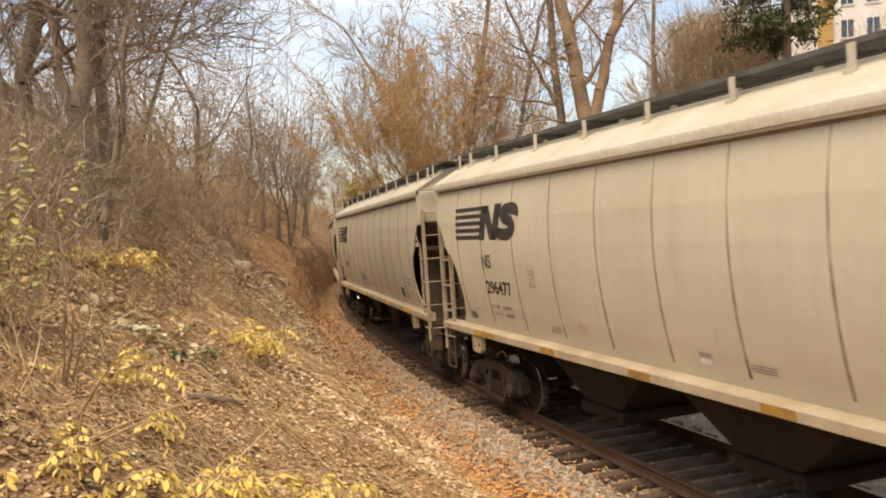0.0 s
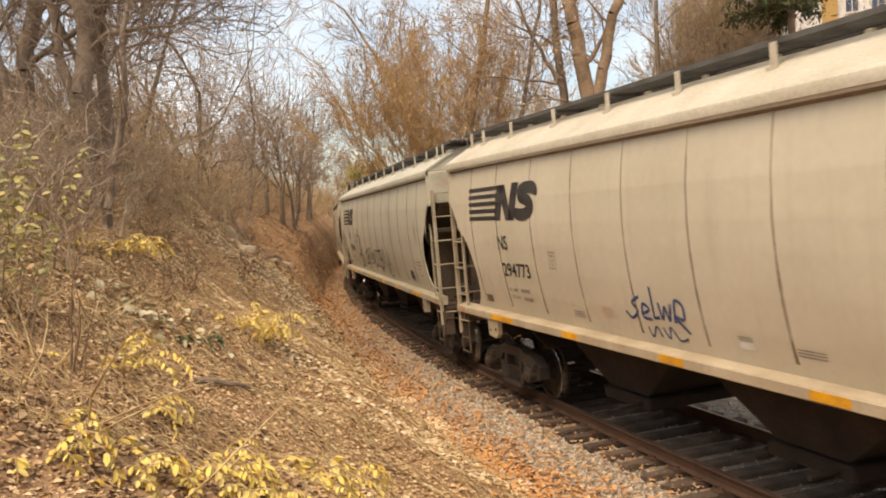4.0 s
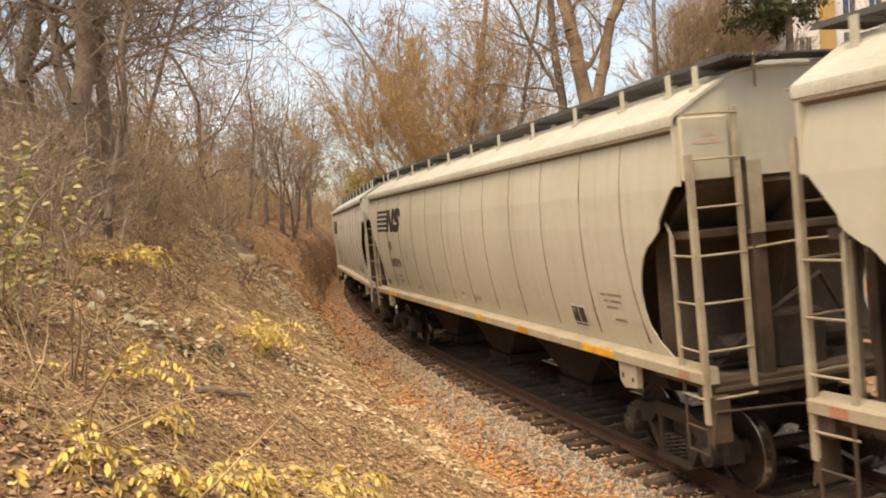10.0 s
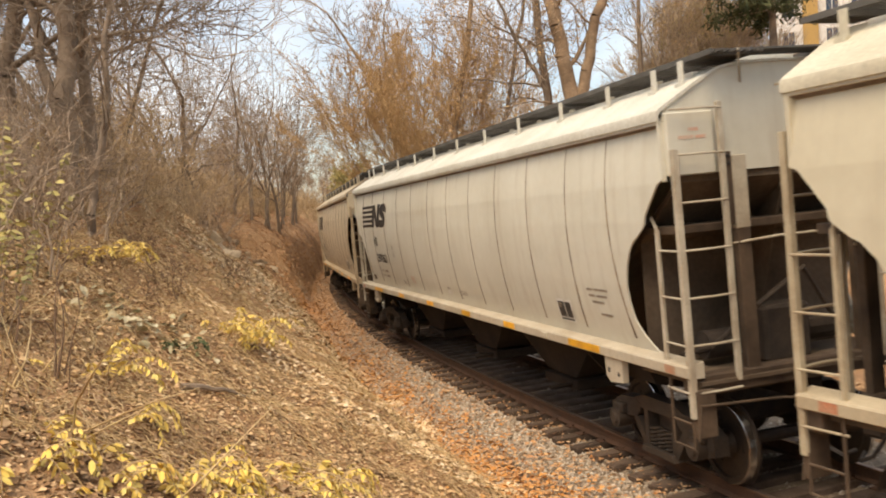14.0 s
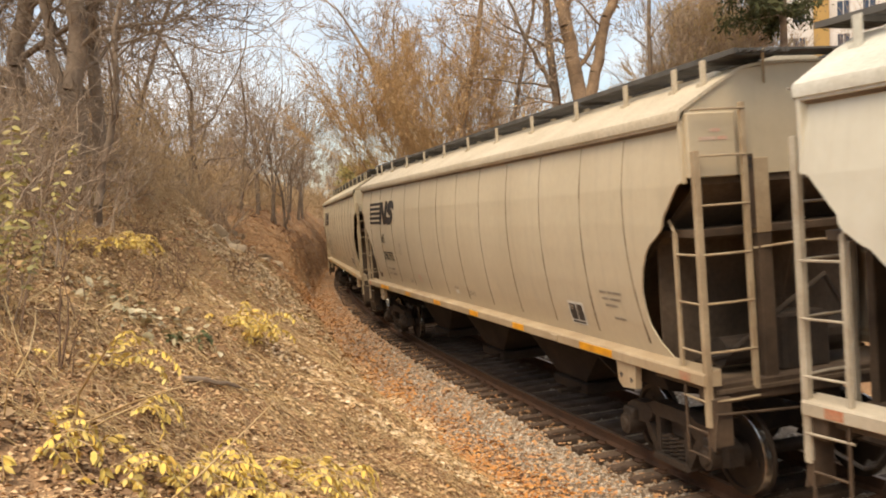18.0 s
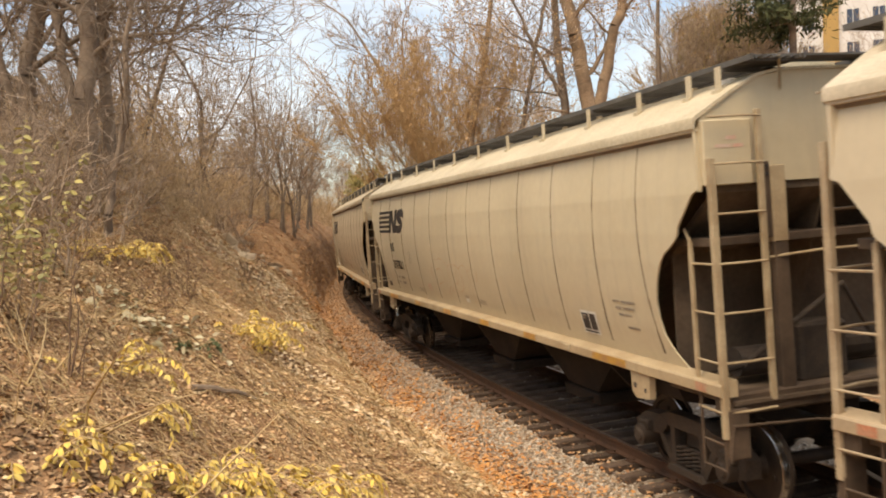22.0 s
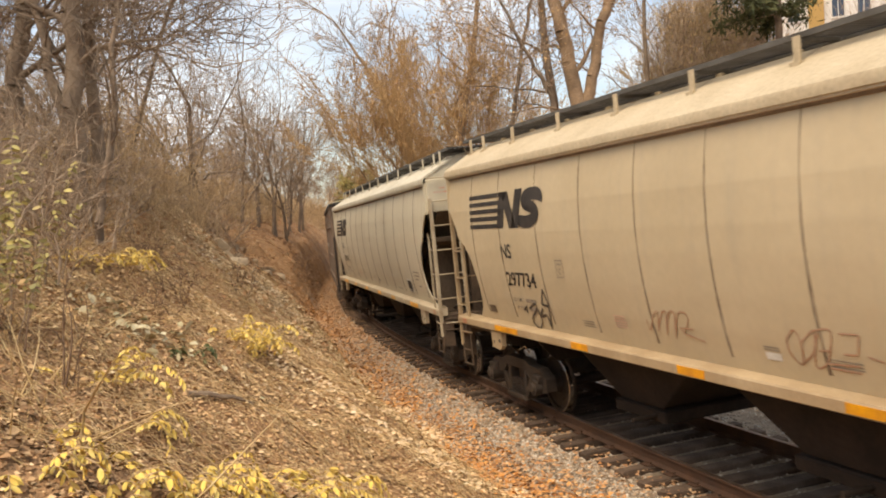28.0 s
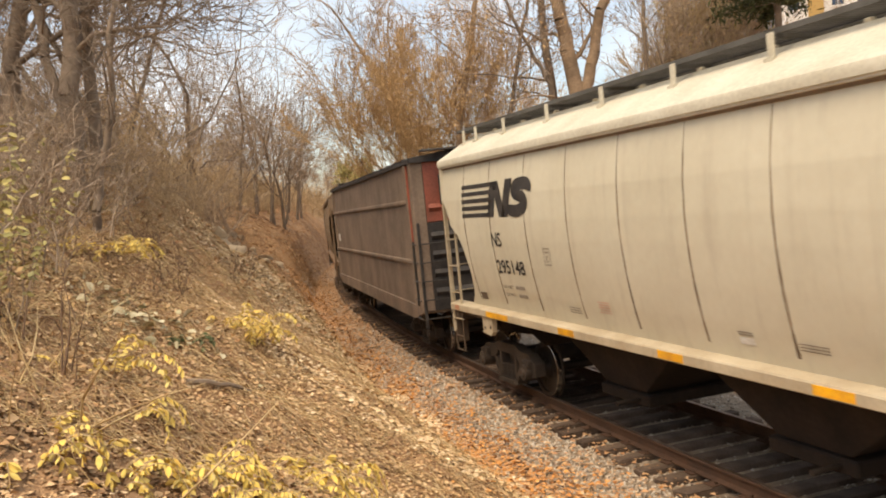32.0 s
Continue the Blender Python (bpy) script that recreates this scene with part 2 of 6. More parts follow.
SEAM = material("weld_dirt", (0.14, 0.098, 0.062), 0.8, second=(0.34, 0.27, 0.185), scale=2.6, fine=25, bump=0.2)
BLACK = material("black_paint", (0.030, 0.027, 0.026), 0.55, second=(0.06, 0.052, 0.046), scale=4, fine=30, bump=0.08)
GRATING = material("dark_grating", (0.125, 0.118, 0.108), 0.6, second=(0.075, 0.068, 0.058), scale=3, fine=60, bump=0.5)
YELLOW = material("yellow_reflector", (0.78, 0.38, 0.02), 0.35, second=(0.55, 0.26, 0.04), scale=5, fine=60, bump=0.05, rand=0.25, tint=True)
WHITE = material("white_decal", (0.72, 0.70, 0.64), 0.5, second=(0.55, 0.52, 0.46), scale=6)
RED_MARK = material("faded_red_stencil", (0.62, 0.36, 0.26), 0.6, second=(0.58, 0.44, 0.34), scale=7)
GREY_MARK = material("faded_grey_stencil", (0.22, 0.18, 0.14), 0.6, second=(0.36, 0.30, 0.23), scale=9)
SPRAY_BLACK = material("black_spray", (0.05, 0.04, 0.032), 0.6, second=(0.15, 0.12, 0.09), scale=8)
SPRAY_BLUE = material("blue_spray", (0.035, 0.07, 0.20), 0.6, second=(0.08, 0.09, 0.14), scale=8)
SPRAY_BROWN = material("faded_brown_spray", (0.53, 0.365, 0.215), 0.6, second=(0.55, 0.45, 0.31), scale=5)
SPRAY_RUST = material("rust_red_spray", (0.36, 0.20, 0.125), 0.6, second=(0.44, 0.29, 0.19), scale=8)
SPRAY_WHITE = material("white_spray", (0.72, 0.68, 0.60), 0.6, second=(0.6, 0.54, 0.45), scale=6)
IRON = material("grimy_cast_iron", (0.048, 0.038, 0.031), 0.75, second=(0.075, 0.055, 0.041), scale=5, fine=40, bump=0.4, metal=0.2)
WHEEL = material("wheel_iron", (0.03, 0.022, 0.018), 0.6, second=(0.05, 0.036, 0.026), scale=6, fine=40, bump=0.25, metal=0.4)
TREAD = material("polished_tread", (0.78, 0.76, 0.73), 0.24, metal=1.0, second=(0.42, 0.40, 0.37), scale=10, fine=80, bump=0.05)
RAIL_SIDE = material("rusty_rail", (0.10, 0.053, 0.032), 0.85, second=(0.07, 0.04, 0.027), scale=4, fine=50, bump=0.3)
RAIL_TOP = material("worn_rail_head", (0.26, 0.20, 0.16), 0.35, metal=0.8, second=(0.16, 0.10, 0.07), scale=6, fine=60, bump=0.1)
TIE = material("weathered_tie_wood", (0.095, 0.063, 0.044), 0.9, second=(0.155, 0.108, 0.077), scale=5, fine=30, bump=0.6, dist=0.02, rand=0.3)
STONE = material("limestone_ballast", (0.47, 0.395, 0.305), 0.95, second=(0.33, 0.255, 0.18), scale=2, fine=30, bump=0.5, mixed=0.8,
                 island=[(0.22, 0.165, 0.125), (0.42, 0.345, 0.265), (0.58, 0.505, 0.41), (0.40, 0.305, 0.215), (0.70, 0.635, 0.54), (0.34, 0.26, 0.185), (0.50, 0.42, 0.325)])
# eave line: the overhang's shadow painted in together with dirt
EAVE_SHADE_DIRT = material("dark_eave_shade_and_dirt", (0.13, 0.095, 0.065), 0.85, second=(0.24, 0.18, 0.125), scale=1.3, fine=20, bump=0.1)
ORANGE_MARK = material("faded_orange_reflector", (0.50, 0.20, 0.11), 0.5, second=(0.36, 0.24, 0.16), scale=8)
ROCK = material("layered_rock", (0.50, 0.385, 0.25), 0.95, second=(0.28, 0.20, 0.125), scale=2.5, fine=14, bump=0.5, dist=0.02)
LITTER = material("fallen_leaves", (0.82, 0.575, 0.325), 0.9, second=(0.50, 0.30, 0.15), scale=0.5, fine=20, bump=0.2, mixed=0.68,
                  island=[(0.30, 0.16, 0.075), (0.58, 0.36, 0.18), (0.72, 0.51, 0.29), (0.48, 0.28, 0.13), (0.80, 0.65, 0.43), (0.60, 0.34, 0.15), (0.40, 0.24, 0.12), (0.68, 0.46, 0.25), (0.76, 0.56, 0.33)])
PALE_LITTER = material("pale_dry_leaves", (0.80, 0.60, 0.37), 0.9, second=(0.62, 0.42, 0.23), scale=0.9, fine=20, bump=0.2, mixed=0.7,
                       island=[(0.62, 0.42, 0.23), (0.84, 0.68, 0.46), (0.74, 0.52, 0.28), (0.88, 0.76, 0.57), (0.70, 0.50, 0.27)])
DARK_LITTER = material("dark_brown_leaves", (0.28, 0.165, 0.085), 0.9, second=(0.16, 0.092, 0.05), scale=0.9, fine=20, bump=0.2, mixed=0.7,
                       island=[(0.13, 0.075, 0.04), (0.27, 0.155, 0.08), (0.38, 0.23, 0.12), (0.20, 0.115, 0.06), (0.50, 0.36, 0.21), (0.36, 0.19, 0.085)])
ORANGE_LITTER = material("orange_fallen_leaves", (0.58, 0.26, 0.08), 0.9, second=(0.46, 0.21, 0.08), scale=1.2, fine=20, bump=0.2,
                         island=[(0.40, 0.16, 0.055), (0.62, 0.28, 0.08), (0.72, 0.36, 0.12), (0.50, 0.27, 0.13), (0.68, 0.45, 0.24)])
OLD_LITTER = material("old_red_brown_leaves", (0.56, 0.32, 0.165), 0.9, second=(0.38, 0.20, 0.10), scale=0.6, fine=20, bump=0.2, mixed=0.65,
                      island=[(0.26, 0.13, 0.065), (0.50, 0.27, 0.13), (0.62, 0.38, 0.19), (0.42, 0.20, 0.09), (0.68, 0.50, 0.30)])
BARK = material("grey_brown_bark", (0.26, 0.195, 0.14), 0.95, second=(0.15, 0.11, 0.08), scale=2.5, fine=14, bump=0.9, dist=0.03)
WARM_BARK = material("sunlit_brown_bark", (0.35, 0.24, 0.15), 0.95, second=(0.20, 0.135, 0.085), scale=2, fine=14, bump=0.9, dist=0.03)
TWIG = material("bare_twigs", (0.44, 0.325, 0.22), 0.95, second=(0.30, 0.215, 0.145), scale=0.8, fine=9, bump=0.0, mixed=0.75,
                island=[(0.13, 0.09, 0.062), (0.36, 0.265, 0.185), (0.23, 0.165, 0.115), (0.55, 0.43, 0.32), (0.18, 0.125, 0.088), (0.43, 0.315, 0.215)])
RUSSET_TWIG = material("russet_twigs", (0.48, 0.31, 0.155), 0.95, second=(0.34, 0.21, 0.105), scale=0.8, fine=9, bump=0.0)
TWIG_TAN = material("dry_tan_stems", (0.45, 0.29, 0.14), 0.95, second=(0.32, 0.20, 0.10), scale=0.8, fine=9, bump=0.0,
                    island=[(0.20, 0.135, 0.08), (0.46, 0.33, 0.19), (0.64, 0.47, 0.28), (0.32, 0.225, 0.135), (0.52, 0.36, 0.19)])
DARK_STALK = material("dark_dead_stalks", (0.24, 0.15, 0.095), 0.95, second=(0.15, 0.095, 0.06), scale=0.8, fine=9, bump=0.0)
GRASS = material("dry_grass", (0.42, 0.30, 0.15), 0.95, second=(0.30, 0.20, 0.10), scale=0.8, fine=9, bump=0.0,
                 island=[(0.38, 0.235, 0.11), (0.58, 0.41, 0.20), (0.72, 0.55, 0.31), (0.46, 0.29, 0.135)])
YELLOW_LEAF = material("yellow_leaves", (0.70, 0.50, 0.12), 0.75, second=(0.58, 0.44, 0.13), scale=1.5, fine=12, bump=0.05,
                       island=[(0.64, 0.475, 0.15), (0.76, 0.53, 0.12), (0.81, 0.60, 0.17), (0.58, 0.46, 0.18), (0.77, 0.50, 0.11)])
OLIVE_LEAF = material("yellow_green_leaves", (0.48, 0.43, 0.13), 0.75, second=(0.36, 0.34, 0.10), scale=1.5, fine=12, bump=0.05,
                      island=[(0.25, 0.225, 0.09), (0.40, 0.335, 0.135), (0.52, 0.41, 0.14), (0.22, 0.20, 0.095), (0.44, 0.34, 0.165)])
GREEN_LEAF = material("dull_green_leaves", (0.10, 0.13, 0.05), 0.75, second=(0.15, 0.16, 0.07), scale=1.5, fine=12, bump=0.05,
                      island=[(0.06, 0.09, 0.04), (0.14, 0.16, 0.07), (0.20, 0.20, 0.09)])
BROWN_LEAF = material("russet_leaves", (0.48, 0.28, 0.10), 0.8, second=(0.38, 0.22, 0.09), scale=1.5, fine=12, bump=0.05,
                      island=[(0.38, 0.235, 0.11), (0.55, 0.36, 0.165), (0.66, 0.45, 0.225), (0.48, 0.33, 0.18), (0.62, 0.38, 0.17)])
NEEDLES = material("dark_needles", (0.06, 0.072, 0.03), 0.85, second=(0.04, 0.045, 0.02), scale=1.5, fine=12, bump=0.05,
                   island=[(0.035, 0.042, 0.018), (0.07, 0.08, 0.032), (0.10, 0.10, 0.042)])
EARTH = material("leafy_earth", (0.42, 0.255, 0.135), 1.0, second=(0.25, 0.138, 0.07), scale=0.7, fine=26, bump=1.0, dist=0.05)
BOX_PAINT = material("faded_brown_boxcar_paint", (0.25, 0.182, 0.132), 0.8, second=(0.165, 0.118, 0.085), scale=1.1, fine=16, bump=0.1, streak=(0.10, 0.07, 0.05))
BOX_RED = material("orange_red_paint", (0.34, 0.095, 0.06), 0.6, second=(0.22, 0.075, 0.05), scale=2, fine=20)
STUCCO = material("cream_wall", (0.72, 0.70, 0.67), 0.9, second=(0.62, 0.59, 0.55), scale=0.5, fine=20)
OCHRE = material("ochre_wall", (0.46, 0.29, 0.10), 0.9, second=(0.40, 0.26, 0.10), scale=0.5, fine=20)
ROOFING = material("brown_roofing", (0.13, 0.09, 0.07), 0.9, scale=1.0, fine=20)
GLASS = material("window_glass", (0.04, 0.06, 0.10), 0.08, spec=0.6, scale=0.5)

# ---- mesh helpers ----


class Shape:
    """Gathers vertices and faces of one mesh."""

    def __init__(self):
        self.v, self.f = [], []

    def add(self, verts, faces):
        o = len(self.v)
        self.v += [tuple(p) for p in verts]
        self.f += [tuple(i + o for i in q) for q in faces]
        return self

    def box(self, x0, x1, y0, y1, z0, z1, b=0.0):
        """A box; b: its chamfer."""
        b = min(b, (x1 - x0) / 2.01, (y1 - y0) / 2.01, (z1 - z0) / 2.01)
        if b <= 0:
            return self.add([(x0, y0, z0), (x1, y0, z0), (x1, y1, z0), (x0, y1, z0), (x0, y0, z1), (x1, y0, z1), (x1, y1, z1), (x0, y1, z1)],
                            [(3, 2, 1, 0), (4, 5, 6, 7), (0, 1, 5, 4), (1, 2, 6, 5), (2, 3, 7, 6), (3, 0, 4, 7)])
        ring = [(x0 + b, y0), (x1 - b, y0), (x1, y0 + b), (x1, y1 - b), (x1 - b, y1), (x0 + b, y1), (x0, y1 - b), (x0, y0 + b)]
        ins = [(min(max(x, x0 + b), x1 - b), min(max(y, y0 + b), y1 - b)) for x, y in ring]
        vs = [(*p, z0) for p in ins] + [(*p, z0 + b) for p in ring] + [(*p, z1 - b) for p in ring] + [(*p, z1) for p in ins]
        fs = [tuple(range(7, -1, -1)), tuple(range(24, 32))]
        for k in range(3):
            for i in range(8):
                j = (i + 1) % 8
                fs.append((k * 8 + i, k * 8 + j, k * 8 + 8 + j, k * 8 + 8 + i))
        return self.add(vs, fs)

    def prism(self, poly, d0, d1, axis="y"):
        """A polygon in the other two axes, run from d0 to d1 along axis."""
        n = len(poly)
        put = {"y": lambda a, b, d: (a, d, b), "x": lambda a, b, d: (d, a, b), "z": lambda a, b, d: (a, b, d)}[axis]
        vs = [put(a, b, d0) for a, b in poly] + [put(a, b, d1) for a, b in poly]
        fs = [tuple(range(n)), tuple(range(2 * n - 1, n - 1, -1))] + [(i, i + n, (i + 1) % n + n, (i + 1) % n) for i in range(n)]
        return self.add(vs, fs)

    def tube(self, pts, r, sides=6):
        """A round bar through pts; r: a radius or one a point."""
        pts = [Vector(p) for p in pts]
        rs = r if isinstance(r, (list, tuple)) else [r] * len(pts)
        vs, fs = [], []
        for i, p in enumerate(pts):
            d = (pts[min(i + 1, len(pts) - 1)] - pts[max(i - 1, 0)]).normalized()
            a = d.orthogonal().normalized() if i == 0 else (a - d * a.dot(d)).normalized()
            b = d.cross(a)
            vs += [p + (a * math.cos(k * math.tau / sides) + b * math.sin(k * math.tau / sides)) * rs[i] for k in range(sides)]
        for i in range(len(pts) - 1):
            for k in range(sides):
                j = (k + 1) % sides
                fs.append((i * sides + k, i * sides + j, i * sides + sides + j, i * sides + sides + k))
        fs += [tuple(range(sides - 1, -1, -1)), tuple(range((len(pts) - 1) * sides, len(pts) * sides))]
        return self.add(vs, fs)

    def lathe(self, rings, c=(0, 0, 0), n=24):
        """Rings (y, radius) turned about the y axis at c, closed."""
        vs, fs = [], []
        for y, r in rings:
            vs += [(c[0] + r * math.cos(k * math.tau / n), c[1] + y, c[2] + r * math.sin(k * math.tau / n)) for k in range(n)]
        for i in range(len(rings) - 1):
            for k in range(n):
                j = (k + 1) % n
                fs.append((i * n + k, i * n + j, i * n + n + j, i * n + n + k))
        fs += [tuple(range(n - 1, -1, -1)), tuple(range((len(rings) - 1) * n, len(rings) * n))]
        return self.add(vs, fs)

    def grid(self, rows):
        n = len(rows[0])
        return self.add([p for r in rows for p in r], [(i * n + k, i * n + k + 1, i * n + n + k + 1, i * n + n + k) for i in range(len(rows) - 1) for k in range(n - 1)])

    def mesh(self, name, smooth=None):
        me = bpy.data.meshes.new(name)
        me.from_pydata(self.v, [], self.f)
        bm = bmesh.new()
        bm.from_mesh(me)
        bmesh.ops.recalc_face_normals(bm, faces=bm.faces)
        bm.to_mesh(me)
        bm.free()
        if smooth:
            me.shade_smooth()
            me.set_sharp_from_angle(angle=radians(smooth))
        return me


def part(name, shape, mat, parent=None, label="", smooth=None, m=None):
    me = shape.mesh(name, smooth) if isinstance(shape, Shape) else shape
    if not me.materials:
        me.materials.append(mat)
    ob = new(name, me)
    if parent:
        ob.parent = parent
    if m:
        ob.matrix_basis = m
    return tagged(ob, label)


def fast_mesh(name, verts, faces, mat):
    """A mesh from arrays of vertices and equal-sized faces."""
    verts, faces = np.asarray(verts, np.float32), np.asarray(faces, np.int32)
    me = bpy.data.meshes.new(name)
    me.vertices.add(len(verts))
    me.vertices.foreach_set("co", verts.ravel())
    k = faces.shape[1]
    me.loops.add(faces.size)
    me.loops.foreach_set("vertex_index", faces.ravel())
    me.polygons.add(len(faces))
    me.polygons.foreach_set("loop_start", np.arange(0, faces.size, k, dtype=np.int32))
    me.polygons.foreach_set("loop_total", np.full(len(faces), k, np.int32))
    me.update(calc_edges=True)
    me.materials.append(mat)
    return me


def tube_mesh(name, segs, mat, sides=3):
    """Tapered bars: rows of p0 (3), p1 (3), r0, r1."""
    a = np.asarray(segs, float)
    p0, p1, r0, r1 = a[:, :3], a[:, 3:6], a[:, 6], a[:, 7]
    d = p1 - p0
    d /= np.linalg.norm(d, axis=1, keepdims=True) + 1e-9
    ref = np.where(abs(d[:, 2:3]) < 0.9, [[0, 0, 1.0]], [[1.0, 0, 0]])
    u = np.cross(d, ref)
    u /= np.linalg.norm(u, axis=1, keepdims=True) + 1e-9
    w = np.cross(d, u)
    n = len(a)
    ang = np.arange(sides) * math.tau / sides
    off = u[:, None, :] * np.cos(ang)[None, :, None] + w[:, None, :] * np.sin(ang)[None, :, None]
    v = np.concatenate([p0[:, None] + off * r0[:, None, None], p1[:, None] + off * r1[:, None, None]], 1).reshape(-1, 3)
    base = np.arange(n)[:, None, None] * 2 * sides
    k = np.arange(sides)
    q = np.stack([k, (k + 1) % sides, (k + 1) % sides + sides, k + sides], 1)[None]
    return fast_mesh(name, v, (base + q).reshape(-1, 4), mat)


def leaf_mesh(name, pts, size, mat, rng, flat=0.0, long=1.6, normals=None, dirs=None, full=False):
    """Small folded leaves at pts; flat: how far they lie down."""
    pts = np.asarray(pts, float)
    n = len(pts)
    d = rng.normal(size=(n, 3))
    d[:, 2] *= 1 - flat
    if dirs is not None:
        d = np.asarray(dirs, float) + rng.normal(0, 0.18, (n, 3))
    d /= np.linalg.norm(d, axis=1, keepdims=True)
    nn = rng.normal(size=(n, 3)) * (1 - flat * 0.75)
    nn = nn + flat * (normals if normals is not None else np.array([0, 0, 1.0])) * 1.5
    s = np.cross(nn, d)
    s /= np.linalg.norm(s, axis=1, keepdims=True) + 1e-9
    up = np.cross(d, s)
    L = (size * (0.45 + 1.15 * rng.uniform(0, 1, n) ** 1.6))[:, None]
    Wd = L / long
    mid = pts + d * L * 0.5
    if full:
        droop = np.array([[0, 0, -0.12]]) * L
        a, c = pts + d * L * 0.28, pts + d * L * 0.68 + droop * 0.4
        v = np.stack([pts, a - s * Wd * 0.42 + up * Wd * 0.16, c - s * Wd * 0.46 + up * Wd * 0.18, pts + d * L + droop, c + s * Wd * 0.46 + up * Wd * 0.18, a + s * Wd * 0.42 + up * Wd * 0.16, mid], 1).reshape(-1, 3)
        b = np.arange(n)[:, None, None] * 7
        tri = np.array([[(k, (k + 1) % 6, 6) for k in range(6)]])
        return fast_mesh(name, v, (b + tri).reshape(-1, 3), mat)
    v = np.stack([pts, mid - s * Wd * 0.5 + up * Wd * 0.22, pts + d * L, mid + s * Wd * 0.5 + up * Wd * 0.22], 1).reshape(-1, 3)
    b = np.arange(n)[:, None] * 4
    f = np.concatenate([b + np.array([[0, 1, 2]]), b + np.array([[0, 2, 3]])])
    return fast_mesh(name, v, f, mat)


# ---- ground ----


def axis(points):
    """Coordinates with the given spacing between knots."""
    out = [points[0][0]]
    for (a, step), (b, _) in zip(points, points[1:]):
        k = max(1, round((b - a) / step))
        out += list(a + (b - a) * np.arange(1, k + 1) / k)
    return np.array(out)


gx = axis([(-2500, 400), (-300, 40), (-60, 6), (-24, 1.0), (-14, 0.13), (3, 0.3), (7, 0.4), (16, 2.0), (60, 30), (300, 400), (2500, 1)])
gy = axis([(-2500, 400), (-300, 40), (-40, 5), (-10, 1.0), (2, 0.15), (26, 0.24), (48, 0.6), (80, 2.5), (160, 20), (500, 300), (3500, 1)])
GX, GY = np.meshgrid(gx, gy)
GZ = ground_z(GX, GY)
nx, ny = len(gx), len(gy)
gi = (np.arange(ny - 1)[:, None] * nx + np.arange(nx - 1)[None]).reshape(-1, 1)
gme = fast_mesh("ground", np.stack([GX, GY, GZ], -1).reshape(-1, 3), gi + np.array([[0, 1, nx + 1, nx]]), EARTH)
gme.shade_smooth()
ground = tagged(new("ground", gme), "leaf-strewn brown earth of a wooded railway cutting", "ground", kind="structure")

# ---- track ----
track = tagged(new("railway_track"), "rusty steel rails on weathered wooden ties in gravel ballast", "railway track", kind="structure")
RAIL_SEC = [(-0.07, -0.172), (0.07, -0.172), (0.07, -0.158), (0.012, -0.135), (0.012, -0.045), (0.036, -0.035), (0.036, -0.006), (0.028, -0.001), (-0.028, -0.001), (-0.036, -0.006), (-0.036, -0.035), (-0.012, -0.045), (-0.012, -0.135), (-0.07, -0.158)]
for side in (-1, 1):
    sh = Shape()
    rings = []
    for s in np.arange(-215, 200.01, 1.0):
        m = line_pose(s)
        rings.append([m @ Vector((0, side * GAUGE + a, b)) for a, b in RAIL_SEC])
    n = len(RAIL_SEC)
    sh.add([p for r in rings for p in r], [(i * n + k, i * n + (k + 1) % n, i * n + n + (k + 1) % n, i * n + n + k) for i in range(len(rings) - 1) for k in range(n)])
    rail = part("rail", sh, RAIL_SIDE, track, "rusty steel rail with a worn head")
    rail.data.materials.append(RAIL_TOP)
    for p in rail.data.polygons:
        if p.index % n == 7:
            p.material_index = 1


def tie_mesh(rng):
    sh = Shape().box(-0.115, 0.115, -1.3, 1.3, -0.36, -0.176, 0.012)
    sh.v = [(x + rng.uniform(-0.012, 0.012), y + rng.uniform(-0.03, 0.03), z + rng.uniform(-0.008, 0.003)) for x, y, z in sh.v]
    me = sh.mesh("tie")
    me.materials.append(TIE)
    return me


rng0 = random.Random(4)
TIES = [tie_mesh(rng0) for _ in range(6)]
TIE_RUNS = np.arange(-72, 22, 0.51)
plate_me = Shape().box(-0.09, 0.09, -0.17, 0.17, -0.176, -0.160, 0.005).mesh("tie_plate")
plate_me.materials.append(RAIL_SIDE)
spike_me = Shape().box(-0.012, 0.012, -0.012, 0.012, -0.17, -0.135).box(-0.02, 0.02, -0.022, 0.012, -0.145, -0.128, 0.005).mesh("spike")
spike_me.materials.append(RAIL_SIDE)


def build_ties():
    for s in TIE_RUNS:
        tie = part("tie", rng0.choice(TIES), TIE, track, m=line_pose(s + rng0.uniform(-0.03, 0.03)) @ pose(0, rng0.uniform(-0.06, 0.06), rng0.uniform(-0.012, 0.004), 0, 0, rng0.uniform(-1.5, 1.5)))
        if s > -26:
            for side in (-1, 1):
                part("tie_plate", plate_me, RAIL_SIDE, tie, m=pose(0, side * GAUGE, 0))
                if s > -10:
                    part("spike", spike_me, RAIL_SIDE, tie, m=pose(0.05, side * GAUGE - 0.085, 0))
                    part("spike", spike_me, RAIL_SIDE, tie, m=pose(-0.05, side * GAUGE + 0.085, 0, 0, 0, 180))


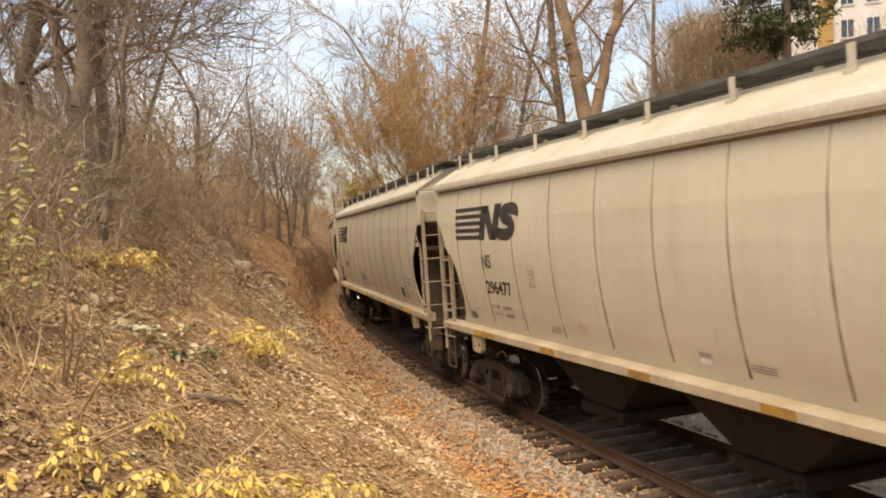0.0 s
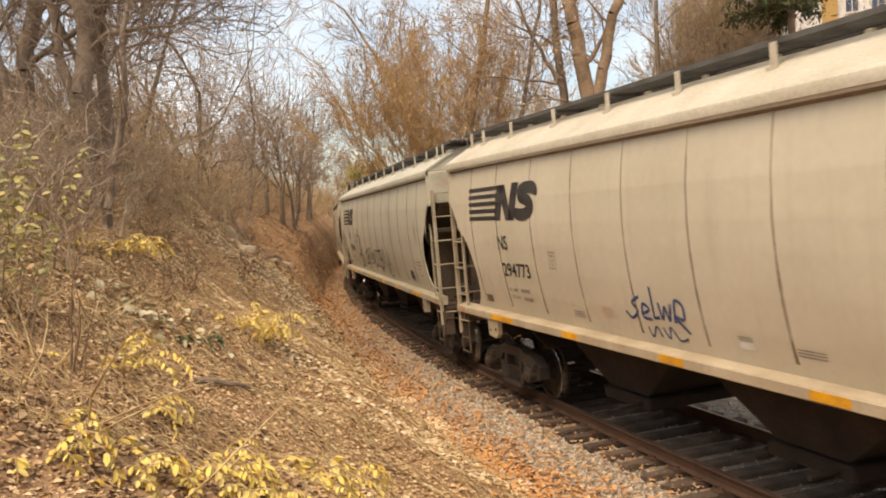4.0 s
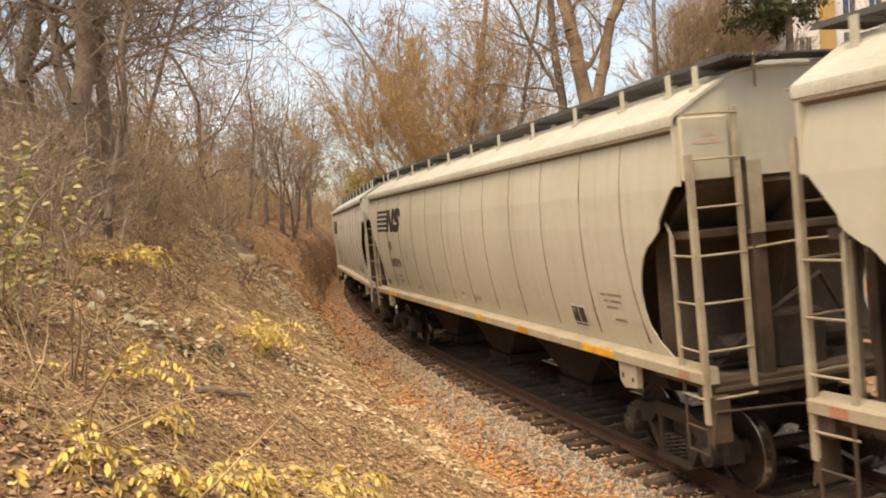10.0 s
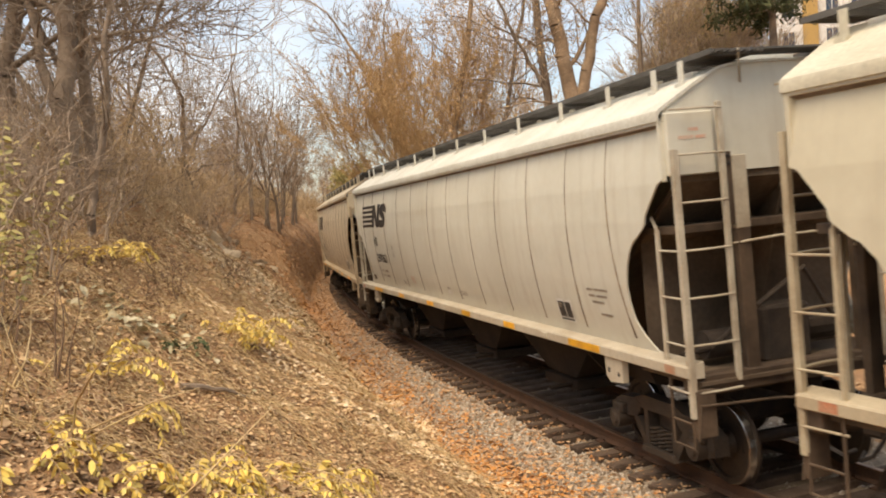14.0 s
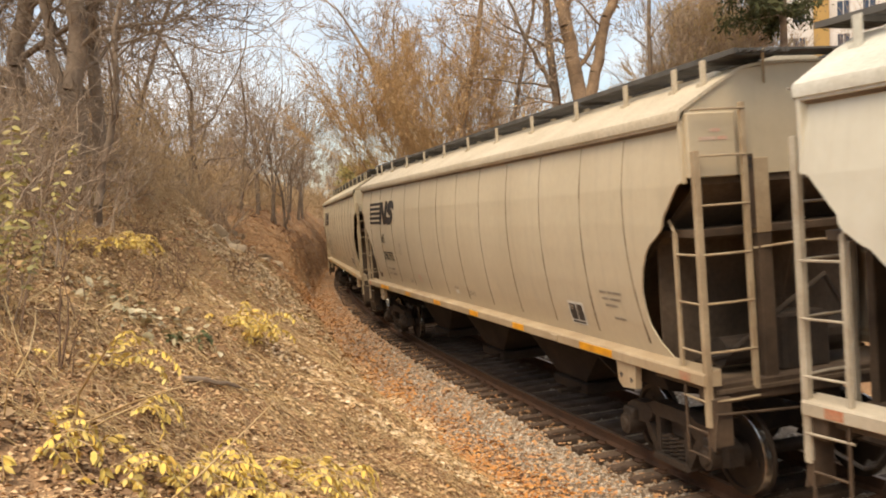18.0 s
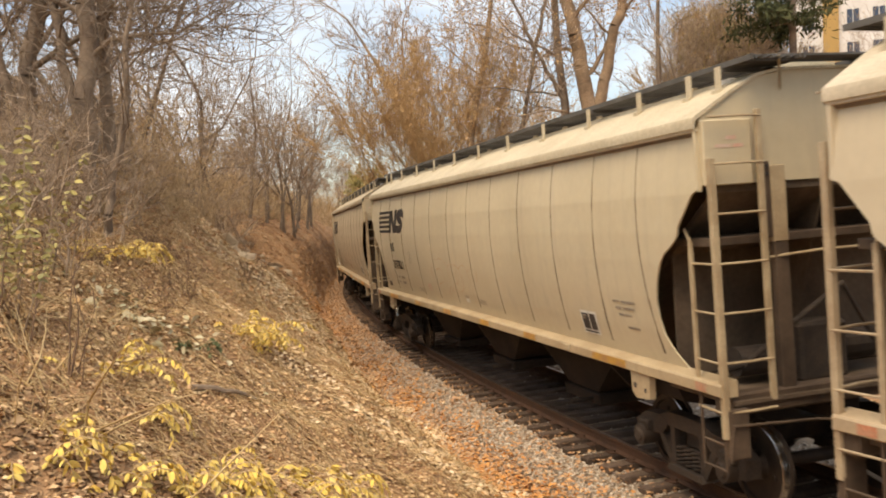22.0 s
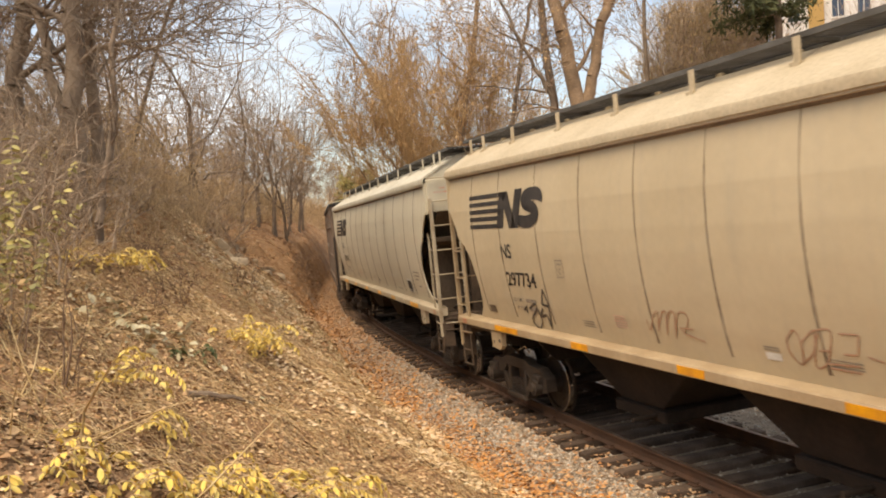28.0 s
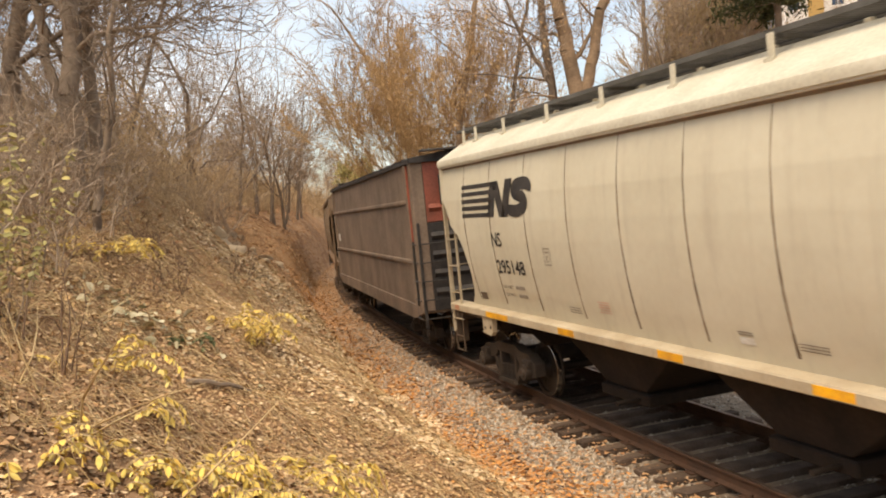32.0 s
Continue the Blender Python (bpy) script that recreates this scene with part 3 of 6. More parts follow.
def ballast():
    """Crushed stone between and beside the ties."""
    rng = np.random.default_rng(5)
    n = 56000
    s = 20 - 53 * rng.uniform(0, 1, n) ** 1.2
    q = np.where(rng.uniform(0, 1, n) < 0.72, rng.uniform(0.84, 2.6, n) + rng.exponential(0.14, n), rng.uniform(-2.7, 0.84, n))
    far = np.array([on_line(v) for v in np.linspace(-60, 20, 400)])
    px = np.interp(s, np.linspace(-60, 20, 400), far[:, 0])
    py = np.interp(s, np.linspace(-60, 20, 400), far[:, 1])
    ph = np.interp(s, _S, _ph)
    x, y = px + q * np.sin(ph), py - q * np.cos(ph)
    z = np.maximum(-0.258 - 0.02 * np.clip(abs(q) - 1, 0, 1) - q * CANT - 0.3 * np.clip(abs(q) - 2.25, 0, 1), ground_z(x, y))
    r = rng.uniform(0.016, 0.040, n)
    octa = np.array([(1, 0, 0), (-1, 0, 0), (0, 1, 0), (0, -1, 0), (0, 0, 1), (0, 0, -1)], float)
    tri = np.array([(0, 2, 4), (2, 1, 4), (1, 3, 4), (3, 0, 4), (2, 0, 5), (1, 2, 5), (3, 1, 5), (0, 3, 5)])
    d = octa[None] * rng.uniform(0.55, 1.3, (n, 6, 1)) + rng.normal(0, 0.18, (n, 6, 3))
    a = rng.uniform(0, math.tau, n)
    c, sn = np.cos(a)[:, None], np.sin(a)[:, None]
    dx, dy = d[:, :, 0] * c - d[:, :, 1] * sn, d[:, :, 0] * sn + d[:, :, 1] * c
    v = np.stack([x[:, None] + dx * r[:, None], y[:, None] + dy * r[:, None], z[:, None] + d[:, :, 2] * r[:, None] * 0.75], -1).reshape(-1, 3)
    f = (np.arange(n)[:, None, None] * 6 + tri[None]).reshape(-1, 3)
    tagged(new("ballast", fast_mesh("ballast", v, f, STONE)), "crushed grey and tan stone ballast beside the track", "gravel", kind="stuff")
    bed = Shape()
    rows = []
    for s0 in np.arange(-215, 200.01, 1.0):
        m = line_pose(s0)
        rows.append([m @ Vector((0, -yy, zz)) for yy, zz in ((-3.0, -0.6), (-2.2, -0.28), (0, -0.255), (2.25, -0.28), (3.0, -0.53))])
    bed.grid(rows)
    tagged(part("ballast_bed", bed, BALLAST_BED), "compacted grey-brown gravel bed under the ties", "gravel", kind="structure")


RED_STRIP = material("red_strip_paint", (0.45, 0.06, 0.05), 0.6, second=(0.30, 0.06, 0.05), scale=5)
BALLAST_BED = material("gravel_bed", (0.37, 0.29, 0.21), 1.0, second=(0.22, 0.16, 0.11), scale=4, fine=55, bump=1.0, dist=0.03)

# ---- hopper car; x ahead, y to the far side, z up from the rail head; the camera's side is -y ----
SIDE_W = [1.45, 1.6, 1.9, 2.3, 2.7, 3.0, 3.4, 3.7, 4.02]
SIDE_V = [1.37, 1.415, 1.49, 1.56, 1.60, 1.61, 1.595, 1.56, 1.50]
CUT_W = [1.45, 1.57, 1.69, 1.85, 2.05, 2.25, 2.50, 2.66, 2.79, 2.83, 2.93, 2.97, 3.06, 3.38, 3.42, 4.02]
CUT_U = [7.70, 7.56, 7.41, 7.30, 7.26, 7.28, 7.37, 7.47, 7.60, 7.69, 7.84, 7.88, 7.90, 8.18, 8.28, 8.28]


def side_v(w):
    return float(np.interp(w, SIDE_W, SIDE_V))


def on_side(u, w, lift=0.006):
    return (u, -(side_v(w) + lift), w)


def patch(sh, a, b, c, d, n=3, k=1, lift=0.006):
    """A quad a b c d of (u, w) laid on the near side."""
    rows = []
    for i in range(n + 1):
        r = []
        for j in range(k + 1):
            t, e = i / n, j / k
            p = [(a[x] * (1 - e) + b[x] * e) * (1 - t) + (d[x] * (1 - e) + c[x] * e) * t for x in (0, 1)]
            r.append(on_side(p[0], p[1], lift))
        rows.append(r)
    sh.grid(rows)


def rect(sh, u0, u1, w0, w1, lift=0.006, n=3):
    patch(sh, (u0, w0), (u1, w0), (u1, w1), (u0, w1), n, 1, lift)


def ribbon(sh, pts, width, lift=0.008):
    """One painted line through (u, w) points on the near side; width: one value or one a point."""
    fine = []
    for (u0, w0), (u1, w1) in zip(pts, pts[1:]):
        k = max(1, int(math.hypot(u1 - u0, w1 - w0) / 0.06))
        fine += [(u0 + (u1 - u0) * i / k, w0 + (w1 - w0) * i / k) for i in range(k)]
    fine.append(pts[-1])
    rows = []
    for i, (u, w) in enumerate(fine):
        a, b = fine[max(i - 1, 0)], fine[min(i + 1, len(fine) - 1)]
        L = math.hypot(b[0] - a[0], b[1] - a[1]) or 1
        wd = width if isinstance(width, float) else width[min(int(i * len(width) / len(fine)), len(width) - 1)]
        nu, nw = -(b[1] - a[1]) / L * wd / 2, (b[0] - a[0]) / L * wd / 2
        rows.append([on_side(u - nu, w - nw, lift), on_side(u, w, lift + 0.002), on_side(u + nu, w + nw, lift)])
    sh.grid(rows)


def rounded(pts, n=5):
    """The same line with its corners rounded."""
    if len(pts) < 4:
        return pts
    out = []
    for i in range(len(pts) - 1):
        p0, p1, p2, p3 = pts[max(i - 1, 0)], pts[i], pts[i + 1], pts[min(i + 2, len(pts) - 1)]
        for j in range(n):
            t = j / n
            out.append(tuple(0.5 * (2 * b + (c - a) * t + (2 * a - 5 * b + 4 * c - d) * t * t + (3 * b - a - 3 * c + d) * t ** 3) for a, b, c, d in zip(p0, p1, p2, p3)))
    return out + [pts[-1]]


def arc(cu, cw, ru, rw, a0, a1, n=9):
    return [(cu + ru * math.cos(radians(a0 + (a1 - a0) * i / n)), cw + rw * math.sin(radians(a0 + (a1 - a0) * i / n))) for i in range(n + 1)]


def sheet(side):
    """A curved side sheet, 20 mm thick, cut away over the trucks."""
    sh = Shape()
    ws = sorted(set(CUT_W + SIDE_W + [2.15, 3.2]))
    outer, inner = [], []
    for w in ws:
        U, v = float(np.interp(w, CUT_W, CUT_U)), side_v(w)
        us = [-U] + list(np.linspace(-7.0, 7.0, 13)) + [U]
        outer.append([(u, side * v, w) for u in us])
        inner.append([(u, side * (v - 0.02), w) for u in us])
    sh.grid(outer)
    sh.grid(inner)
    n = len(outer[0])
    loop_o = outer[0] + [r[-1] for r in outer[1:]] + outer[-1][-2::-1] + [r[0] for r in outer[-2:0:-1]]
    loop_i = inner[0] + [r[-1] for r in inner[1:]] + inner[-1][-2::-1] + [r[0] for r in inner[-2:0:-1]]
    k = len(loop_o)
    sh.add(loop_o + loop_i, [(i, (i + 1) % k, k + (i + 1) % k, k + i) for i in range(k)])
    return sh


_half = [(1.575, 4.02), (1.600, 4.025), (1.606, 4.10), (1.592, 4.135), (1.55, 4.165), (1.12, 4.415), (0.84, 4.555), (0.64, 4.59), (0.30, 4.61)]
ROOF_SEC = [(-y, z) for y, z in _half] + _half[::-1]
SEAMS = [(-7.13, 0.03), (7.02, 0.16)] + [(-5.98 + 1.321 * i, 0.0) for i in range(10)]
STANCHIONS = [-8.05, -7.45, -6.2, -4.6, -3.0, -1.4, 0.2, 1.8, 3.4, 5.0, 6.4, 7.5, 8.05]


def truck_sideframe():
    """Cast side frame with pedestals, windows and spring seat; x along, at y = 0."""
    sh = Shape()
    t = 0.09
    sh.prism([(-1.15, 0.60), (-1.15, 0.40), (-0.98, 0.36), (-0.80, 0.36), (-0.76, 0.50), (-0.55, 0.52), (-0.42, 0.62), (-0.40, 0.70), (-0.55, 0.76), (-0.90, 0.74)], -t, t)
    sh.prism([(1.15, 0.60), (0.90, 0.74), (0.55, 0.76), (0.40, 0.70), (0.42, 0.62), (0.55, 0.52), (0.76, 0.50), (0.80, 0.36), (0.98, 0.36), (1.15, 0.40)], -t, t)
    sh.prism([(-0.56, 0.76), (-0.42, 0.66), (0.42, 0.66), (0.56, 0.76), (0.36, 0.83), (-0.36, 0.83)], -t * 0.95, t * 0.95)
    sh.prism([(-0.62, 0.53), (-0.50, 0.53), (-0.26, 0.20), (-0.36, 0.17)], -t * 0.9, t * 0.9)
    sh.prism([(0.50, 0.53), (0.62, 0.53), (0.36, 0.17), (0.26, 0.20)], -t * 0.9, t * 0.9)
    sh.prism([(-0.37, 0.15), (0.37, 0.15), (0.33, 0.225), (-0.33, 0.225)], -t * 1.5, t * 1.5)
    for x in (-0.31, 0.31):
        sh.box(x - 0.045, x + 0.045, -t * 0.9, t * 0.9, 0.22, 0.67, 0.01)
    return sh


def coil(r, z0, z1, turns, wire):
    pts = []
    n = int(turns * 10)
    for i in range(n + 1):
        a = math.tau * i / 10
        pts.append((r * math.cos(a), r * math.sin(a), z0 + (z1 - z0) * i / n))
    return Shape().tube(pts, wire, 5)


def build_truck(car, x):
    """A two-axle truck under the car; returns its wheelsets."""
    truck = part("truck", Shape().box(-0.20, 0.20, -1.0, 1.0, 0.42, 0.70, 0.04).lathe([(-0.02, 0.2), (0.02, 0.2)], (0, 0, 0.74), 12).prism([(-0.2, 0.7), (0.2, 0.7), (0.16, 0.86), (-0.16, 0.86)], -0.3, 0.3), IRON, car, "grimy cast iron two-axle truck", m=pose(x, 0, 0))
    sets = []
    for side in (-1, 1):
        part("side_frame", MESH["side_frame"], IRON, truck, m=pose(0, side * 1.03, 0))
        for dx in (-0.17, 0.0, 0.17):
            part("coil_spring", MESH["coil_spring"], IRON, truck, m=pose(dx, side * 1.06, 0))
        for dx in (-0.89, 0.89):
            part("bearing_cap", MESH["bearing_cap"], IRON, truck, m=pose(dx, side * 1.12, 0.457))
        part("brake_hanger", MESH["brake_hanger"], IRON, truck, m=pose(0, side * 0.76, 0))
    for dx in (-0.89, 0.89):
        ws = part("wheelset", MESH["wheelset"], WHEEL, truck, "pair of dark steel wheels with polished treads", m=pose(dx, 0, 0.457))
        sets.append((ws, dx))
    return sets


MESH = {}


def make_shared():
    MESH["side_frame"] = truck_sideframe().mesh("side_frame")
    MESH["coil_spring"] = coil(0.062, 0.225, 0.46, 5, 0.017).mesh("coil_spring", 60)
    MESH["bearing_cap"] = Shape().lathe([(-0.12, 0.13), (0.10, 0.13), (0.12, 0.10), (0.12, 0.0)], n=14).lathe([(-0.15, 0.07), (-0.12, 0.09)], n=14).box(-0.13, 0.13, -0.08, 0.08, 0.06, 0.2, 0.02).mesh("bearing_cap", 40)
    MESH["brake_hanger"] = Shape().box(-0.46, -0.41, -0.05, 0.05, 0.30, 0.60).box(0.41, 0.46, -0.05, 0.05, 0.30, 0.60).box(-0.46, 0.46, -0.03, 0.03, 0.28, 0.34).mesh("brake_hanger")
    ws = Shape()
    ws.lathe([(-1.0, 0.075), (1.0, 0.075)], n=12)
    for s in (-1, 1):
        rim = [(0.685, 0.0), (0.685, 0.11), (0.70, 0.13), (0.74, 0.36), (0.715, 0.40), (0.70, 0.43), (0.70, 0.485), (0.725, 0.487), (0.74, 0.458)]
        ws.lathe([(s * y, r) for y, r in rim] + [(s * 0.815, 0.452), (s * 0.82, 0.445), (s * 0.82, 0.385), (s * 0.79, 0.37), (s * 0.78, 0.16), (s * 0.86, 0.12), (s * 0.86, 0.0)], n=40)
        for k in range(3):
            a = k * math.tau / 3
            ws.lathe([(s * 0.775, 0.035), (s * 0.80, 0.035)], (0.27 * math.cos(a), 0, 0.27 * math.sin(a)), 8)
    me = ws.mesh("wheelset", 30)
    me.materials.append(WHEEL)
    me.materials.append(TREAD)
    for p in me.polygons:
        c = p.center
        r = math.hypot(c.x, c.z)
        if r > 0.447 and 0.735 < abs(c.y) < 0.818:
            p.material_index = 1
    MESH["wheelset"] = me


def ladder(car, end, side):
    """Corner ladder: stiles and rungs on the side and round the end."""
    u, y = end * 8.40, side * 1.50
    lad = part("ladder", Shape().box(u - 0.035, u + 0.035, y - 0.035, y + 0.035, 0.95, 3.72, 0.006), FRAME_PAINT, car, "tan steel corner ladder with round rungs")
    part("stile", Shape().box(u - end * 0.45 - 0.025, u - end * 0.45 + 0.025, y - 0.02, y + 0.02, 1.40, 2.90, 0.005).tube([(u - end * 0.45, y, 2.9), (u - end * 0.55, y, 3.03)], 0.018), FRAME_PAINT, lad)
    part("stile", Shape().box(u - 0.025, u + 0.025, y - side * 0.56 - 0.03, y - side * 0.56 + 0.03, 1.28, 4.18, 0.005), FRAME_PAINT, lad)
    for z in (1.21, 1.70, 2.19, 2.68):
        part("rung", Shape().tube([(u - end * 0.47, y - side * 0.0, z), (u, y + side * 0.03, z)], 0.013), FRAME_PAINT, lad)
    for z in (1.21, 1.70, 2.19, 2.68, 3.17, 3.66, 4.12):
        part("rung", Shape().tube([(u + end * 0.02, y + side * 0.03, z), (u + end * 0.05, y - side * 0.3, z), (u + end * 0.02, y - side * 0.58, z)], 0.013), FRAME_PAINT, lad)
    part("stirrup", Shape().tube([(u - end * 0.42, y, 1.40), (u - end * 0.42, y, 0.62), (u - end * 0.03, y, 0.62), (u - end * 0.03, y, 0.98)], 0.018).tube([(u - end * 0.42, y, 0.88), (u - end * 0.03, y, 0.88)], 0.014), DIRTY_FRAME, lad, "rusty bent steel foot stirrup")
    part("corner_plate", Shape().box(u - 0.04, u + 0.04, y - side * 0.24 if side > 0 else y, y if side > 0 else y - side * 0.24, 0.74, 1.24, 0.01), DIRTY_FRAME, lad)


def build_hopper():
    """The hopper car with all that every car of the train has."""
    car = tagged(new("hopper_car"), "tan covered grain hopper car with a dark striped emblem", "freight car", "cars of the train")
    for side in (-1, 1):
        part("side_sheet", sheet(side), PAINT, car, "curved tan side sheet with dirt streaks", smooth=40)
        # thin strip that draws the eave's shadow line and its dirt
        part("eave_strip", Shape().prism([(side * 1.49, 3.962), (side * 1.530, 3.962), (side * 1.575, 4.021), (side * 1.49, 4.021)], -8.28, 8.28, "x"), EAVE_SHADE_DIRT, car, "dark line of painted shade and dirt under the eave")
        part("corner_strip", Shape().box(8.24, 8.285, side * 1.555 - 0.03, side * 1.555 + 0.03, 3.40, 4.02, 0.008), PAINT, car)
        part("corner_strip", Shape().box(-8.285, -8.24, side * 1.555 - 0.03, side * 1.555 + 0.03, 3.40, 4.02, 0.008), PAINT, car)
        sill = Shape().prism([(side * 1.36, 1.36), (side * 1.53, 1.36), (side * 1.555, 1.375), (side * 1.555, 1.475), (side * 1.54, 1.495), (side * 1.36, 1.53)], -8.42, 8.42, "x")
        part("side_sill", sill, SILL_PAINT, car, "lighter side sill with reflector patches")
        for end in (-1, 1):
            part("jacking_plate", Shape().prism([(end * 6.5, 1.36), (end * 6.95, 1.36), (end * 6.93, 1.08), (end * 6.62, 1.05), (end * 6.52, 1.12)], side * 1.44, side * 1.52), SILL_PAINT, car, "bolster plate with two holes")
            part("hole", Shape().lathe([(0, 0.035), (0.004 * side, 0.035)], (end * 6.60, side * 1.52, 1.2), 10), BLACK, car)
            part("hole", Shape().lathe([(0, 0.03), (0.004 * side, 0.03)], (end * 6.84, side * 1.52, 1.17), 10), BLACK, car)
            ladder(car, end, side)
    roof = Shape()
    rows = [[(u, y, z) for y, z in ROOF_SEC] for u in (-8.30, -8.0, -4, 0, 4, 8.0, 8.30)]
    roof.grid(rows)
    under = [[(u, y * 0.985, z - 0.03) for y, z in ROOF_SEC] for u in (-8.30, 8.30)]
    roof.grid(under)
    for e in (0, -1):
        n = len(ROOF_SEC)
        roof.add(rows[e] + under[e], [(i, i + 1, n + i + 1, n + i) for i in range(n - 1)])
    part("roof", roof, ROOF_PAINT, car, "pale arched roof with a rolled eave", smooth=30)
    for i, u in enumerate(np.arange(-6.4, 6.5, 3.2)):
        part("hatch_cover", Shape().prism([(-0.42, 4.64), (-0.40, 4.70), (0, 4.73), (0.40, 4.70), (0.42, 4.64)], u - 1.54, u + 1.54, "x"), ROOF_PAINT, car, "long trough hatch cover")
    # dark grey stands for the shade under the walkways besides grime
    part("hatch_coaming", Shape().box(-8.1, 8.1, -0.62, 0.62, 4.52, 4.64, 0.02), GRATING, car, "grimy coaming round the roof hatches, walkway shade in its dark grey")
    for side in (-1, 1):
        y0, y1 = sorted((side * 0.46, side * 1.06))
        ys = np.linspace(y0 + 0.05, y1 - 0.05, 6)
        walkway = part("running_board", Shape().box(-8.55, 8.55, ys[0] - 0.012, ys[0] + 0.012, 4.655, 4.685), GRATING, car, "open grey steel grating walkway along the roof")
        for y in ys[1:]:
            part("slat", Shape().box(-8.55, 8.55, y - 0.012, y + 0.012, 4.655, 4.685), GRATING, walkway)
        for y in (0.46, 1.06):
            part("board_lip", Shape().box(-8.55, 8.55, side * y - 0.012, side * y + 0.012, 4.645, 4.70), GRATING, walkway)
        bars = Shape()
        for u in np.arange(-8.5, 8.5, 0.085):
            bars.box(u, u + 0.034, y0 + 0.02, y1 - 0.02, 4.642, 4.66)
        tagged(part("grating_bar", bars, GRATING, walkway), kind="stuff")
        for u in STANCHIONS:
            part("walkway_post", Shape().box(u - 0.045, u + 0.045, side * 1.12 - 0.012, side * 1.12 + 0.012, 4.38, 4.66, 0.004).box(u - 0.06, u + 0.06, side * 1.12 - 0.05, side * 1.12 + 0.05, 4.375, 4.425), ROOF_PAINT, car)
            part("walkway_bracket", Shape().box(u - 0.02, u + 0.02, min(side * 0.6, side * 1.1), max(side * 0.6, side * 1.1), 4.60, 4.642), GRATING, car)
        for u in np.arange(-7.4, 7.5, 1.2):
            part("hatch_latch", Shape().box(u, u + 0.10, side * 0.78 - 0.03, side * 0.78 + 0.03, 4.55, 4.60, 0.01), ROOF_PAINT, car)
    for end in (-1, 1):
        wall = Shape()
        top = [(-1.54, 4.03), (-1.50, 4.15), (-1.10, 4.395), (-0.82, 4.53), (-0.4, 4.58), (0.4, 4.58), (0.82, 4.53), (1.10, 4.395), (1.50, 4.15), (1.54, 4.03)]
        wall.prism([(1.565, 3.46), (-1.565, 3.46)] + top, end * 8.23, end * 8.27, "x")
        part("end_wall", wall, PAINT, car, "flat pale tan end wall above the slope sheet")
        part("end_panel", Shape().box(min(end * 8.27, end * 8.345), max(end * 8.27, end * 8.345), -1.53, -0.98, 3.45, 4.10, 0.012), PAINT, car, "raised panel with faded red lettering")
        marks = Shape()
        for z, a, b in ((3.90, -1.28, -1.16), (3.82, -1.40, -1.22), (3.82, -1.20, -1.08)):
            marks.box(min(end * 8.346, end * 8.349), max(end * 8.346, end * 8.349), a, b, z, z + 0.035)
        part("stencil", marks, RED_MARK, car)
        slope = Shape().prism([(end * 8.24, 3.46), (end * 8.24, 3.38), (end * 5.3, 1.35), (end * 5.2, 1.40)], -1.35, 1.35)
        part("slope_sheet", slope, SLOPE_PAINT, car, "dirty brown sloping end sheet, recess shade in its colour")
        part("brace", Shape().box(min(end * 7.1, end * 8.2), max(end * 7.1, end * 8.2), -1.42, 1.42, 2.84, 2.93, 0.01), DIRTY_FRAME, car)
        for y in (-0.72, 0.72):
            post = part("end_post", Shape().box(end * 8.33 - 0.05, end * 8.33 + 0.05, y - 0.085, y + 0.085, 2.85, 3.62, 0.008), FRAME_PAINT, car, "tan end post, rusty lower down")
            part("post_foot", Shape().box(end * 8.33 - 0.045, end * 8.33 + 0.045, y - 0.08, y + 0.08, 1.30, 2.85, 0.006), DIRTY_FRAME, post)
            part("gusset", Shape().box(end * 8.32 - 0.05, end * 8.32 + 0.05, y - 0.17, y - 0.09, 2.9, 3.66, 0.004), DIRTY_FRAME, post)
            for z in (3.52, 3.60):
                part("bolt", Shape().box(end * 8.375 - 0.012, end * 8.375 + 0.012, y - 0.15, y - 0.11, z, z + 0.03, 0.004), BLACK, post)
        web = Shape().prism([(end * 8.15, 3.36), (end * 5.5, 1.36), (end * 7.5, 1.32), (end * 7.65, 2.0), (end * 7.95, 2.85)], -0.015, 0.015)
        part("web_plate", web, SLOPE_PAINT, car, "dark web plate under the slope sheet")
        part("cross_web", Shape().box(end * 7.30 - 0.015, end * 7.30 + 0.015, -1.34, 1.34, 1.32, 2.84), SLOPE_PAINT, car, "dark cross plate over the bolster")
        part("end_reflector", Shape().box(min(end * 7.98, end * 8.17), max(end * 7.98, end * 8.17), -1.560, -1.553, 1.385, 1.47), ORANGE_MARK, car, "faded orange patch on the sill")
        part("hatch_strip", Shape().box(min(end * 6.98, end * 7.62), max(end * 6.98, end * 7.62), -0.44, -0.40, 4.68, 4.78), RED_STRIP, car, "thin red strip on the hatch cover")
        part("roof_handle", Shape().box(min(end * 7.75, end * 7.98), max(end * 7.75, end * 7.98), -0.93, -0.85, 4.49, 4.56, 0.01), WHITE, car)
        part("pipe_run", Shape().tube([(end * 7.2, -0.95, 1.36), (end * 7.9, -0.9, 1.55), (end * 8.2, -0.5, 2.0), (end * 8.22, 0.1, 2.35), (end * 8.2, 0.5, 1.7)], 0.03), IRON, car)
        part("chain_guard", Shape().box(min(end * 7.7, end * 8.1), max(end * 7.7, end * 8.1), -0.35, 0.25, 1.32, 1.95, 0.04), IRON, car)
        part("end_sill", Shape().box(end * 8.30 - 0.09, end * 8.30 + 0.09, -1.50, 1.50, 1.16, 1.38, 0.02), DIRTY_FRAME, car)
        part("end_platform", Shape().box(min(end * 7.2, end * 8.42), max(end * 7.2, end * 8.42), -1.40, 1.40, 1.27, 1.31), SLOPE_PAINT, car)
